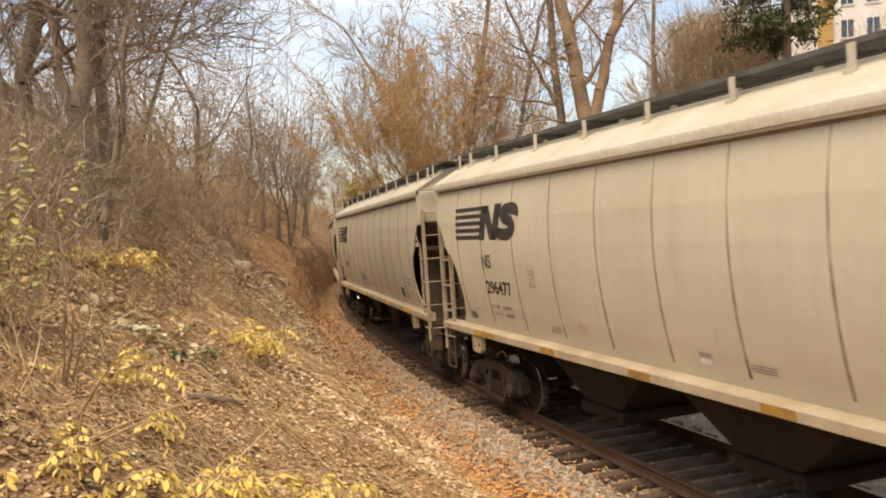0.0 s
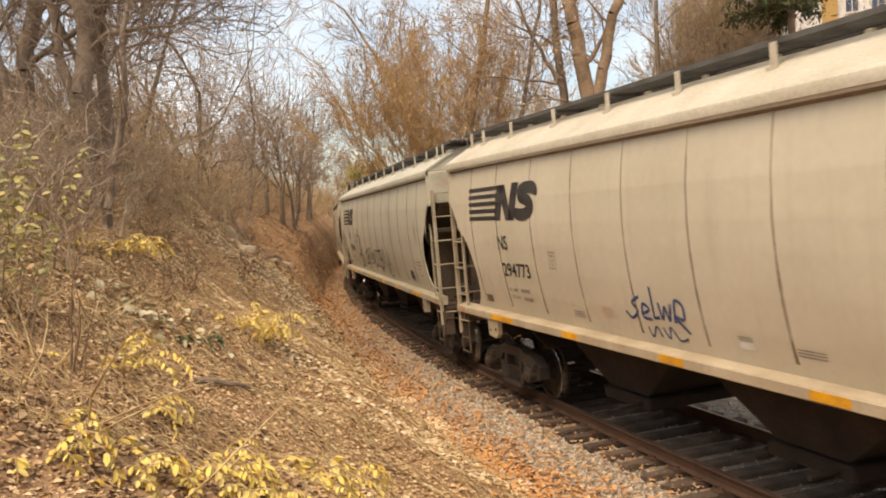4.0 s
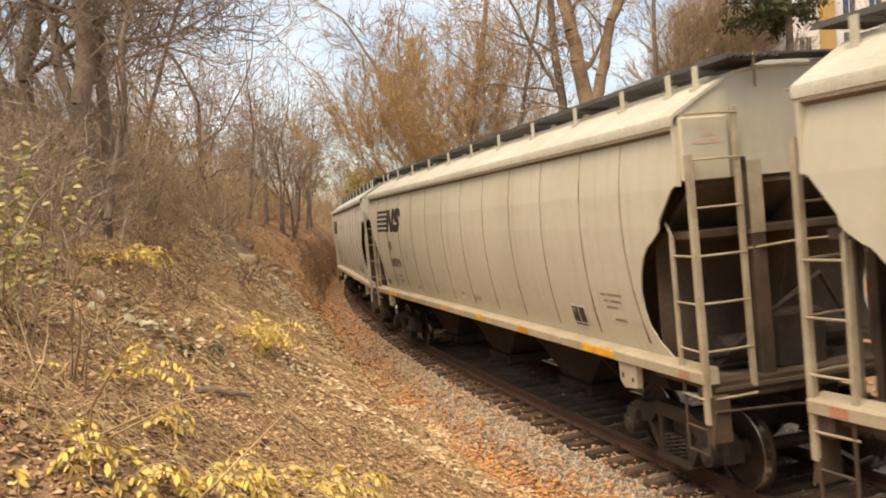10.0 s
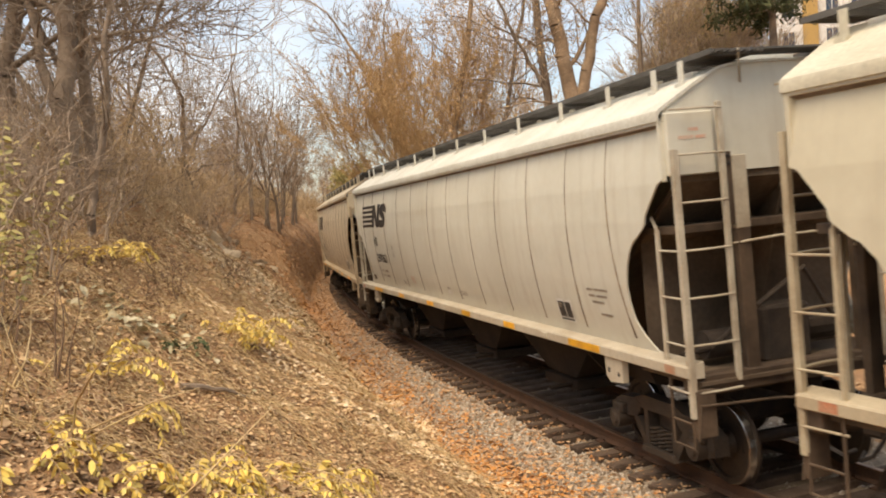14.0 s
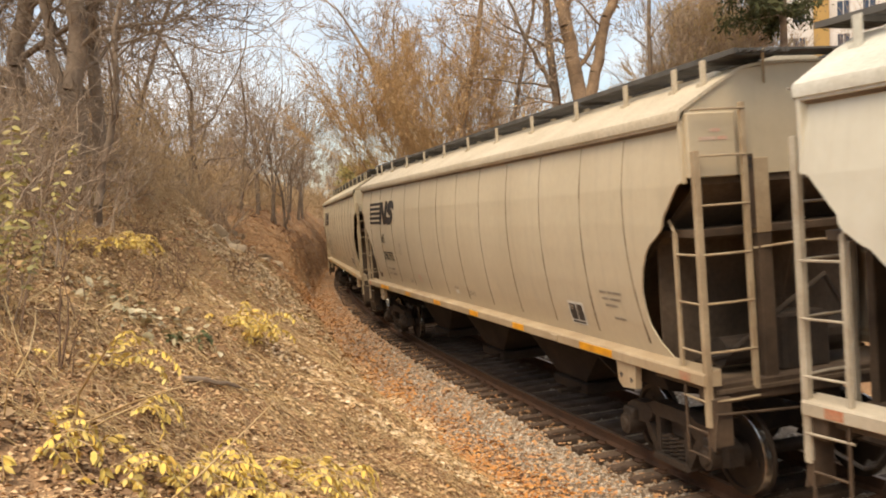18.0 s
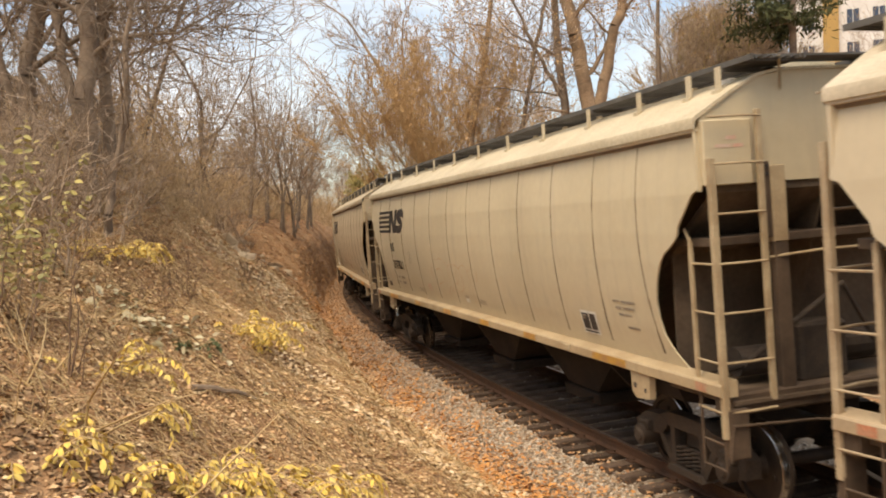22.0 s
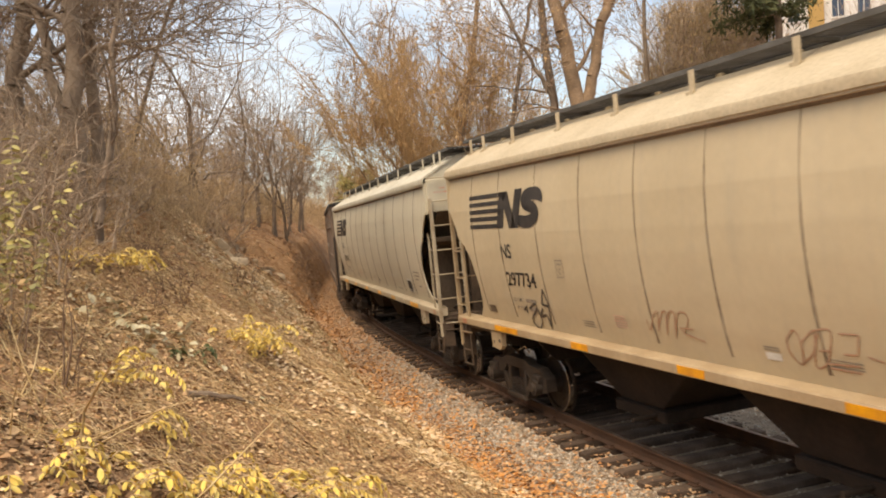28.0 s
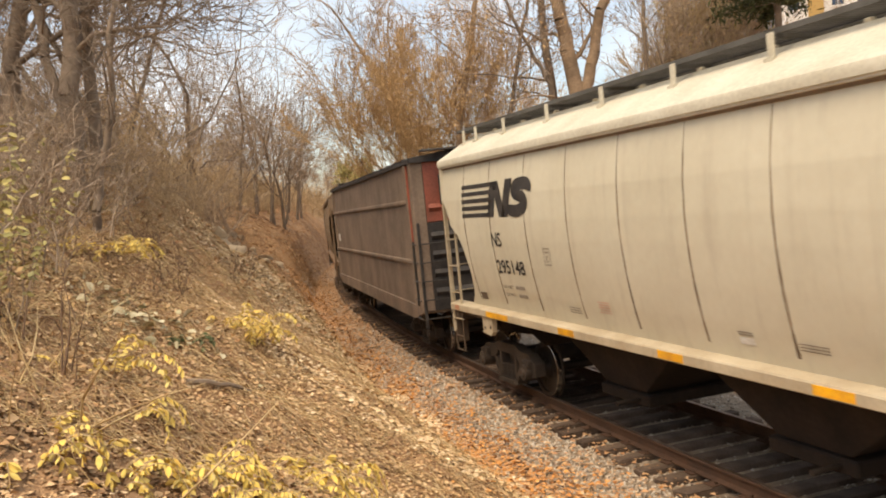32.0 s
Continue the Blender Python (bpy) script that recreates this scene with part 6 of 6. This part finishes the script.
def yellow_plant(label, seed, height, stems, mat, size=0.07, arch=0.4, stem_mat=None, width=0.6, gap=0.045, start=0.25):
    """Arching stems with paired, drooping leaflets."""
    rng, segs, pts, dirs = random.Random(seed), [], [], []
    for k in range(stems):
        a = rng.uniform(0, math.tau)
        p = Vector((width * 0.3 * math.cos(a), width * 0.3 * math.sin(a), -0.08))
        d = Vector((arch * math.cos(a), arch * math.sin(a), 1)).normalized()
        h = height * rng.uniform(0.6, 1.15)
        n = 9
        run_ = 0.0
        for i in range(n):
            d = (d + Vector((rng.gauss(0, 0.08), rng.gauss(0, 0.08), -0.10 * i * arch))).normalized()
            q = p + d * h / n
            segs.append((*p, *q, 0.006 * (1 - i * 0.08), 0.006 * (1 - (i + 1) * 0.08)))
            side = d.cross(Vector((0, 0, 1)))
            side = side.normalized() if side.length > 0.05 else Vector((math.sin(a), -math.cos(a), 0))
            for j in range(max(1, int(h / n / gap))):
                if (i + 0.5) / n > start:
                    b = p.lerp(q, (j + rng.random()) * gap * n / h)
                    for s in (-1, 1):
                        if rng.random() < 0.85:
                            pts.append(tuple(b))
                            dirs.append(tuple(side * s * 0.8 + d * 0.35 + Vector((0, 0, -0.45))))
            p = q
    thing = tagged(new("leafy_plant"), label, "plant", "yellow plants on the bank")
    tagged(part("brushwood", tube_mesh("brushwood", segs, stem_mat or TWIG_TAN, 4), None, thing), kind="stuff")
    part("foliage", leaf_mesh("foliage", pts, size, mat, np.random.default_rng(seed), flat=0.3, long=2.3, dirs=dirs, full=True), None, thing, "pointed paired yellow leaves")
    return thing


def plant_foreground():
    a = [yellow_plant("low yellow-leaved plant arching over the leaf litter", 70 + k, 0.55, 11, YELLOW_LEAF, 0.060, 1.15, gap=0.019, start=0.12) for k in range(4)]
    spread_copies(a, [(-1.7, 5.5), (-1.45, 6.1), (-1.2, 6.4), (-0.85, 6.9), (-2.7, 5.6), (-2.1, 5.2), (-1.25, 7.6), (-1.55, 5.75), (-1.05, 6.6), (-2.85, 5.9), (-1.9, 5.6), (-1.62, 6.3), (-1.35, 7.2), (-1.1, 7.9), (-2.5, 5.1), (-2.2, 5.4), (-1.75, 6.0), (-1.5, 6.8), (-1.0, 8.3), (-1.3, 6.6), (-2.55, 6.8), (-2.0, 6.9)], 9)
    b = [yellow_plant("yellow-leaved sapling on the bank", 80 + k, 0.75, 13, YELLOW_LEAF, 0.055, 0.7, gap=0.022) for k in range(3)]
    spread_copies(b, [(-2.62, 11.6), (-2.5, 12.0), (-2.8, 11.3), (-3.02, 7.75), (-4.75, 12.4), (-4.6, 12.7)], 10)
    c = [yellow_plant("tall olive-yellow bush at the edge of the thicket", 90 + k, 1.8, 10, OLIVE_LEAF, 0.075, 0.25, TWIG, 0.8, 0.05) for k in range(2)]
    spread_copies(c, [(-4.02, 8.0), (-3.85, 7.5), (-4.75, 8.9), (-4.35, 8.3), (-5.2, 9.9)], 11)
    d = yellow_plant("patch of dull green leaves on the bank", 95, 0.25, 10, GREEN_LEAF, 0.07, 0.9)
    spread_copies([d], [(-3.1, 9.7), (-2.63, 8.4), (-1.6, 9.6), (-2.9, 9.9)], 12)
    pale = tagged(new("leaf_heap"), "heap of large pale withered leaves on the bank", "leaves")
    rng = np.random.default_rng(96)
    xy = rng.normal(0, 1, (150, 2)) * (0.48, 0.30) + (-3.4, 9.8)
    z = ground_z(xy[:, 0], xy[:, 1]) + rng.uniform(0.02, 0.12, 150)
    tagged(part("pale_leaf", leaf_mesh("pale_leaf", np.stack([xy[:, 0], xy[:, 1], z], 1), 0.115, PALE_LEAF, rng, flat=0.6, long=2.0, full=True), None, pale), kind="stuff")
    for k, (x, y, L, turn, r) in enumerate([(-2.2, 8.72, 0.66, -34, 0.036), (-2.0, 9.0, 0.35, -30, 0.012), (-4.9, 20.6, 3.0, 40, 0.022), (-4.3, 20.0, 2.6, 46, 0.018), (-4.9, 18.6, 2.4, 36, 0.016), (-3.2, 9.6, 0.8, -20, 0.010), (-3.9, 15.4, 2.2, 30, 0.016), (-3.4, 13.6, 1.8, 38, 0.014), (-4.4, 16.2, 2.0, 20, 0.012)]):
        rr = random.Random(200 + k)
        pts = []
        for i in range(7):
            f = i / 6 - 0.5
            px, py = x + math.cos(radians(turn)) * f * L, y - math.sin(radians(turn)) * f * L
            pts.append((px, py, float(ground_z(np.array([px]), np.array([py]))[0]) + r * 1.2 + rr.uniform(0, 0.03)))
        tagged(part("fallen_branch", Shape().tube(pts, [r * (1 - 0.1 * i) for i in range(7)], 7), BARK if k < 2 else TWIG_TAN), "dead fallen branch lying on the leaf litter", "branch", "fallen branches")
    stalk = [thicket("dark dead weed stalk with dry seed heads", 210 + k, 1.15, 0.3, 4, DARK_STALK, 2, BROWN_LEAF, 30, 0.05, thin=0.008, arch=0.12, tangle=0.1) for k in range(2)]
    spread_copies(stalk, [(-3.02, 7.05), (-4.75, 9.9), (-5.55, 12.2), (-5.9, 13.4), (-6.2, 14.6), (-3.75, 7.7)], 17)
    wand = [thicket("thin pale bent wand leaning over the leaves", 230 + k, 1.25, 0.25, 2, GRASS, 0, thin=0.005, arch=0.9, tangle=0.16) for k in range(3)]
    spread_copies(wand, [(-2.9, 5.7), (-2.5, 5.3), (-3.4, 6.9), (-2.2, 5.0), (-3.2, 6.2), (-2.6, 6.6), (-3.9, 7.6), (-1.9, 4.9), (-2.9, 7.6), (-3.6, 8.8)], 19)
    cane = [thicket("long pale bent cane stems at the bank's edge", 220 + k, 1.6, 0.8, 5, GRASS, 0, thin=0.006, arch=0.9, tangle=0.16) for k in range(2)]
    spread_copies(cane, [(-3.1, 6.6), (-2.75, 5.9), (-4.0, 8.2), (-5.0, 10.8)], 18)


PALE_LEAF = material("pale_withered_leaves", (0.54, 0.48, 0.33), 0.85, second=(0.44, 0.40, 0.26), scale=1.5, fine=12, bump=0.05,
                     island=[(0.36, 0.33, 0.21), (0.54, 0.47, 0.31), (0.44, 0.36, 0.23), (0.28, 0.29, 0.17), (0.48, 0.38, 0.22)])


def rills(q, s, seed):
    """Uneven streaks that run slantwise down the bank."""
    across, along = s * 0.93 + q * 0.37, q * 0.93 - s * 0.37
    return vnoise(across * 0.9, along * 0.35, seed) + 0.8 * vnoise(across * 3.2, along * 0.9, seed + 1) + 0.5 * vnoise(across * 8.0, along * 3.0, seed + 2)


def litter(name, label, n, keep, box, size, mat, seed, power=1.5):
    rng = np.random.default_rng(seed)
    spots, got = [], 0
    while got < n:
        y = box[2] + (box[3] - box[2]) * rng.uniform(0, 1, 20000) ** power
        x = rng.uniform(box[0], box[1], 20000)
        q, s = line_coords(x, y)
        ok = keep(q, s, rng)
        spots.append(np.stack([x[ok], y[ok]], 1))
        got += int(ok.sum())
    xy = np.concatenate(spots)[:n]
    z = ground_z(xy[:, 0], xy[:, 1])
    e = 0.12
    nx_ = (z - ground_z(xy[:, 0] + e, xy[:, 1])) / e
    ny_ = (z - ground_z(xy[:, 0], xy[:, 1] + e)) / e
    nrm = np.stack([nx_, ny_, np.ones(n)], 1)
    nrm /= np.linalg.norm(nrm, axis=1, keepdims=True)
    q, s = line_coords(xy[:, 0], xy[:, 1])
    z = np.maximum(z, np.where(q > 0, -0.21 - q * CANT - 0.3 * np.clip(q - 2.25, 0, 1), -9))
    pts = np.stack([xy[:, 0], xy[:, 1], z + rng.uniform(0.0, 0.022, n)], 1)
    tagged(new(name, leaf_mesh(name, pts, size, mat, rng, flat=0.93, long=1.35, normals=nrm)), label, "leaves", kind="stuff")


def dry_grass():
    """Dry stalks and small sticks, most of them lying down the slope."""
    for name, label, n, mat, lo, hi, r, seed in (("dry_stalks", "pale dry stalks lying over the leaf litter", 24000, GRASS, 0.10, 0.55, 0.0030, 77), ("small_sticks", "small brown sticks among the fallen leaves", 9000, TWIG_TAN, 0.08, 0.45, 0.0036, 79)):
        rng = np.random.default_rng(seed)
        xy = np.array(scatter(n, (-9, 1.2, 4.5, 30), lambda q, s: (q > 2.9) & (q < 10), seed + 1))
        a = np.where(rng.uniform(0, 1, n) < 0.65, rng.normal(-1.05, 0.38, n), rng.uniform(0, math.tau, n))
        L, t = rng.uniform(lo, hi, n), rng.uniform(0.05, 0.6, n) ** 2
        pts = [xy + np.stack([np.cos(a), np.sin(a)], 1) * (L * f)[:, None] for f in (0, 0.5, 1.0)]
        zs = [ground_z(v[:, 0], v[:, 1]) for v in pts]
        P0, P1, P2 = [np.concatenate([v, (z + h)[:, None]], 1) for v, z, h in zip(pts, zs, (0.0, 0.03 + L * t * 0.4, 0.02 + L * t * 0.5))]
        one = np.ones((n, 1))
        segs = np.concatenate([np.concatenate([P0, P1, one * r, one * r * 0.85], 1), np.concatenate([P1, P2, one * r * 0.85, one * r * 0.5], 1)])
        tagged(new(name, tube_mesh(name, segs, mat, 3)), label, "dry grass", kind="stuff")


def rock_mesh(rng, w, d, h):
    """An angular broken stone: the hull of random points."""
    bm = bmesh.new()
    for _ in range(16):
        v = Vector((rng.gauss(0, 1), rng.gauss(0, 1), rng.gauss(0, 1))).normalized() * rng.uniform(0.8, 1.1)
        bm.verts.new((v.x * w / 2, v.y * d / 2, max(-0.7, min(0.75, v.z)) * h))
    hull = bmesh.ops.convex_hull(bm, input=bm.verts)
    bmesh.ops.delete(bm, geom=[g for g in hull["geom_interior"] if isinstance(g, bmesh.types.BMVert)], context="VERTS")
    me = bpy.data.meshes.new("rock")
    bm.to_mesh(me)
    bm.free()
    return me


def rocks():
    """Ledges of layered rock along the spur's crest and in the gully, and loose stones."""
    rng = random.Random(15)
    spots = [(-6.1, 24.3, 0.55), (-5.9, 24.0, 0.8), (-5.75, 24.2, 0.7), (-5.5, 23.5, 0.6), (-5.3, 23.3, 0.9), (-5.05, 23.2, 0.4), (-4.7, 22.7, 0.45), (-6.5, 24.6, 0.4), (-4.35, 22.3, 0.3), (-4.15, 22.9, 0.35)]
    spots += [(-7.9, 37.0, 1.0), (-7.3, 37.2, 1.3), (-6.9, 37.4, 1.1), (-8.3, 36.2, 0.8), (-8.8, 38.2, 1.2), (-7.0, 36.0, 0.7), (-6.3, 36.6, 0.6)]
    for k in range(14):
        c = line_pose(rng.uniform(-33, -19)) @ Vector((0, -rng.uniform(3.4, 6.2), 0))
        spots.append((c.x, c.y, rng.uniform(0.25, 0.6)))
    for x, y, w in spots:
        d, h = w * rng.uniform(0.5, 0.9), w * rng.uniform(0.25, 0.45)
        rock = part("rock", rock_mesh(rng, w, d, h), ROCK, None, m=at_ground(x + rng.uniform(-0.1, 0.1), y, 0.04, rng.uniform(0, 360)))
        tagged(rock, "pale brown slab of layered rock jutting from the bank", "rock", "rock ledges")


def plant_right_side():
    """Trees beyond the train."""
    for k, (x, y, leaders, bark, n, leaves) in enumerate([
            (5.85, 32.2, [([(0, 0, -0.3), (-0.05, 0, 3.5), (-0.12, 0, 6.6), (-0.55, 0, 8.9), (-1.0, 0, 11.2), (-1.6, 0.2, 15.0)], 0.36, 0.19), ([(0.02, 0, 5.4), (0.16, 0, 6.8), (0.62, 0, 8.7), (1.15, 0, 10.8), (1.9, 0.2, 14.5)], 0.25, 0.15)], WARM_BARK, 6, 3000),
            (5.25, 33.0, [([(0, 0, -0.3), (-0.25, 0, 4.0), (-0.40, 0, 7.2), (-0.72, 0, 11.4), (-0.9, 0.2, 14.5)], 0.22, 0.11), ([(-0.42, 0, 7.4), (-1.2, -0.1, 8.9), (-2.2, -0.2, 11.0)], 0.09, 0.05)], BARK, 9, 1700),
            (2.45, 34.0, [([(0, 0, -0.3), (0.3, 0, 4.0), (0.75, 0, 7.0), (1.5, 0, 10.4), (2.0, 0.2, 12.5)], 0.12, 0.06)], BARK, 8, 700),
            (0.95, 43.0, [([(0, 0, -0.3), (0.3, 0, 4.0), (0.76, 0, 8.0), (1.4, 0, 11.5), (2.1, 0.2, 16.0)], 0.24, 0.10)], WARM_BARK, 10, 4200),
            (10.7, 42.0, [([(0, 0, -0.3), (0.05, 0, 5.0), (0.1, 0, 11.0)], 0.16, 0.09)], BARK, 8, 500)]):
        a = trunk_tree("tall brown tree with bare leaning trunks", 101 + k, leaders, bark, n, BROWN_LEAF, leaves, 0.09, clear=0.38, reach=3.4, thin=0.011, twig=TWIG, kids=(2, 3))
        a.matrix_basis = at_ground(x, y, 0.1)
    c = [tree("russet-leaved tree in a haze of fine twigs", 113 + k, 12.8, 0.09, WARM_BARK, 5, (0, 0), 4, BROWN_LEAF, 20000, 0.066, kids=(2, 3), low=True, thin=0.013, spread=0.29, twig=RUSSET_TWIG) for k in range(2)]
    spread_copies(c, [(0.3, 45.0), (1.6, 45.5), (1.0, 47.0), (0.9, 43.8)], 13)
    k_ = [tree("brown brushy tree on the slope beyond the train", 140 + k, 10, 0.10, None, 5, (0, 0), 4, (OLIVE_LEAF, BROWN_LEAF)[k], 6000, 0.06, kids=(2, 4), low=True, thin=0.011, spread=0.5, twig=(TWIG, TWIG_TAN)[k]) for k in range(2)]
    spread_copies(k_, [(13.2, 43.0), (14.4, 44.0), (15.4, 43.0), (13.0, 46.0), (17.0, 46.0), (14.8, 48.0)], 20)
    d = trunk_tree("pale bare tree leaning over the line", 107, [([(0, 0, -0.3), (-0.6, 0, 4.5), (-2.0, 0, 9.0), (-3.3, 0, 12.4), (-4.6, 0, 14.5)], 0.24, 0.08), ([(-1.4, 0, 7.2), (-2.2, 0, 12.0), (-2.3, 0.2, 15.0)], 0.10, 0.05)], TWIG, 9, clear=0.4, reach=3.4, thin=0.013)
    d.matrix_basis = at_ground(0.4, 52.0, 0.1)
    e = tree("yellow-green leaved tree far down the line", 108, 8.0, 0.13, None, 4, (0, 0), 3, OLIVE_LEAF, 9000, 0.26, low=True)
    e.matrix_basis = at_ground(-9.3, 104.0, 0.1)
    f = [tree("thin bare tree beyond the train", 110 + k, h, 0.11, None, 4, (0.02 * k, 0), 1, BROWN_LEAF, 260, 0.08, kids=(2, 4), low=True) for k, h in enumerate((12, 10, 14))]
    spots = [(11.8, 38.0), (13.0, 42.0), (14.5, 44.0), (16.0, 46.0)]
    spots += scatter(12, (16, 34, 48, 110), lambda q, s: (q < -7) & (q > -40), 41)
    spread_copies(f, spots, 14)
    g = [thicket("russet brush on the slope beyond the train", 120 + k, 4.2, 3.2, 50, TWIG_TAN, 6, BROWN_LEAF, 700, 0.08, thin=0.008) for k in range(2)]
    spots = [(11.0, 31.0), (12.6, 33.0), (14.0, 30.5), (9.4, 35.0), (15.2, 33.5), (8.0, 39.0), (4.0, 41.0), (2.4, 40.0), (6.0, 38.0), (12.0, 36.0)]
    spread_copies(g, spots + scatter(20, (-6, 20, 40, 90), lambda q, s: (q < -6) & (q > -16), 42), 15)
    h = tagged(new("evergreen_tree"), "dark evergreen tree beside the building", "tree")
    rng, segs, pts = np.random.default_rng(130), [], []
    for k in range(110):
        z = rng.uniform(7.4, 16.5)
        L = (18.5 - z) * 0.29 * rng.uniform(0.6, 1.1)
        t = rng.uniform(0, math.tau)
        e0, e1 = np.array([0, 0, z]), np.array([math.cos(t) * L, math.sin(t) * L, z - 0.15 * L])
        segs.append((*e0, *e1, 0.04, 0.012))
        pts += [e0 + (e1 - e0) * rng.uniform(0.25, 1.05) + rng.normal(0, 0.16, 3) for _ in range(230)]
    part("trunk", tube_mesh("trunk", [(0, 0, -0.3, 0, 0, 17.5, 0.24, 0.04)], BARK, 8), None, h)
    tagged(part("bough", tube_mesh("bough", segs, BARK, 4), None, h), kind="stuff")
    part("crown", leaf_mesh("crown", pts, 0.30, NEEDLES, rng, long=4.0), None, h, "dark drooping needles")
    h.matrix_basis = at_ground(15.2, 37.0, 0.1)


def building():
    """Cream block with an ochre bay on the slope beyond the trees."""
    b = tagged(new("apartment_building"), "cream apartment building with an ochre bay above the trees", "building")
    W0, D0, H0 = 26.0, 12.0, 18.0
    part("wall", Shape().box(0, W0, 0, D0, -4, H0), STUCCO, b, "cream rendered walls")
    part("bay", Shape().box(2.6, 3.9, -0.4, 0.05, -4, H0 - 0.6), OCHRE, b, "ochre projecting bay")
    part("roof", Shape().box(-0.4, W0 + 0.4, -0.7, D0 + 0.4, H0, H0 + 0.35, 0.05), ROOFING, b, "brown eave")
    for fl in range(6):
        for x in (0.8, 4.5, 6.6, 8.9, 11.2, 13.5, 15.8, 18.1, 20.4, 22.7):
            z = fl * 2.95 + 0.9
            w = part("window", Shape().box(x, x + 1.15, -0.04, 0.06, z, z + 1.7, 0.02), WHITE, b, "white-framed window")
            part("pane", Shape().box(x + 0.08, x + 0.54, -0.055, -0.03, z + 0.08, z + 1.62), GLASS, w)
            part("pane", Shape().box(x + 0.61, x + 1.07, -0.055, -0.03, z + 0.08, z + 1.62), GLASS, w)
            part("sill", Shape().box(x - 0.08, x + 1.23, -0.12, 0.0, z - 0.1, z, 0.01), STUCCO, w)
    b.matrix_basis = pose(32.8, 80.0, 7.5, 0, 0, -22)


ballast()
litter("leaf_litter", "thick tan and brown fallen leaves over the bank", 190000, lambda q, s, r: (q > 2.55 + r.uniform(-0.3, 0.5, len(q))) & (q < 12) & ((q < 6.4) | (s < 2) | (r.uniform(0, 1, len(q)) < 0.35)), (-16, 3, 3.5, 44), 0.044, LITTER, 51, 1.9)
litter("old_leaves", "red-brown old leaves over the far bank", 60000, lambda q, s, r: (q > 1.35) & (q < 9) & (s < -6 - 5 * r.uniform(0, 1, len(q))) & ((q > 2.4) | (s < -9 - 8 * r.uniform(0, 1, len(q)))), (-18, 0.5, 16, 80), 0.085, OLD_LITTER, 55, 1.4)
litter("orange_leaves", "drift of orange leaves along the ballast edge", 15000, lambda q, s, r: (abs(q - 2.62 - 0.25 * vnoise(s * 0.6, s * 0)) < r.exponential(0.28, len(q))) & (vnoise(s * 0.8, q * 2, 4) > r.uniform(-0.6, 0.2, len(q))), (-8, 5, 4, 40), 0.07, ORANGE_LITTER, 52, 1.3)
litter("far_leaves", "fallen leaves beyond the track", 7000, lambda q, s, r: (q < -2.0) & (q > -8), (0, 12, 6, 40), 0.09, LITTER, 53, 1.2)
litter("ballast_leaves", "scattered brown leaves on the ballast", 6500, lambda q, s, r: (q > 0.9) & (q < 2.7), (-8, 6, 4, 46), 0.07, OLD_LITTER, 54, 1.3)
litter("damp_leaves", "dark-brown leaves under the weeds", 56000, lambda q, s, r: (q > 5.7 - 0.06 * s) & (vnoise(s * 1.3, q * 1.3, 8) + 0.25 * (q - 7.0) > r.uniform(-0.45, 0.15, len(q))) & (q < 11), (-8, -0.8, 3.5, 15), 0.04, DARK_LITTER, 56, 1.2)
litter("leaf_streaks", "darker drifts of old leaves down the slope", 25000, lambda q, s, r: (q > 3.0) & (q < 10) & (s < 6) & (rills(q, s, 12) > r.uniform(0.02, 0.30, len(q))), (-13, 1, 4.5, 36), 0.055, DARK_LITTER, 57, 1.35)
litter("pale_streaks", "paler drifts of dry leaves down the slope", 80000, lambda q, s, r: (q > 2.5) & (q < 6.0 - 0.1 * s) & (s < 8) & (rills(q, s, 31) > r.uniform(0.06, 0.36, len(q))), (-11, 2.5, 4.5, 30), 0.056, PALE_LITTER, 59, 1.25)
litter("near_leaves", "loose fallen leaves on the slope above the track", 16000, lambda q, s, r: (q > 2.6) & (q < 16), (-10, 5, -9, 4), 0.06, LITTER, 58, 1.0)
dry_grass()
rocks()
plant_left_bank()
plant_foreground()
plant_right_side()
building()
build_ties()


def wheelsets(car):
    return [o for o in car.children_recursive if o.name.startswith("wheelset")]


SLACK = {-2: -0.08, -1: 0.04, 0: 0.13, 1: 0.08, 2: -0.02, 3: 0.07, 4: 0.04, 5: -0.115, 6: -0.04}


def motions():
    """The train rolls along the line and its wheels turn."""
    secs = [i * 1.0 for i in range(33)]
    for k, car in CARS.items():
        walk(car, [(t, car_pose(run(t) - k * PITCH + SLACK.get(k, 0))) for t in secs])
    walk(boxcar, [(t, car_pose(run(t) - 7 * PITCH, 5.6)) for t in secs])
    spins = [i * 4 / 30 for i in range(241)]
    for car in list(CARS.values()) + [boxcar]:
        for ws in wheelsets(car):
            x, y, z = ws.matrix_basis.translation
            walk(ws, [(t, pose(x, y, z, 0, math.degrees((run(t) - run(0)) / 0.457), 0)) for t in spins])


motions()
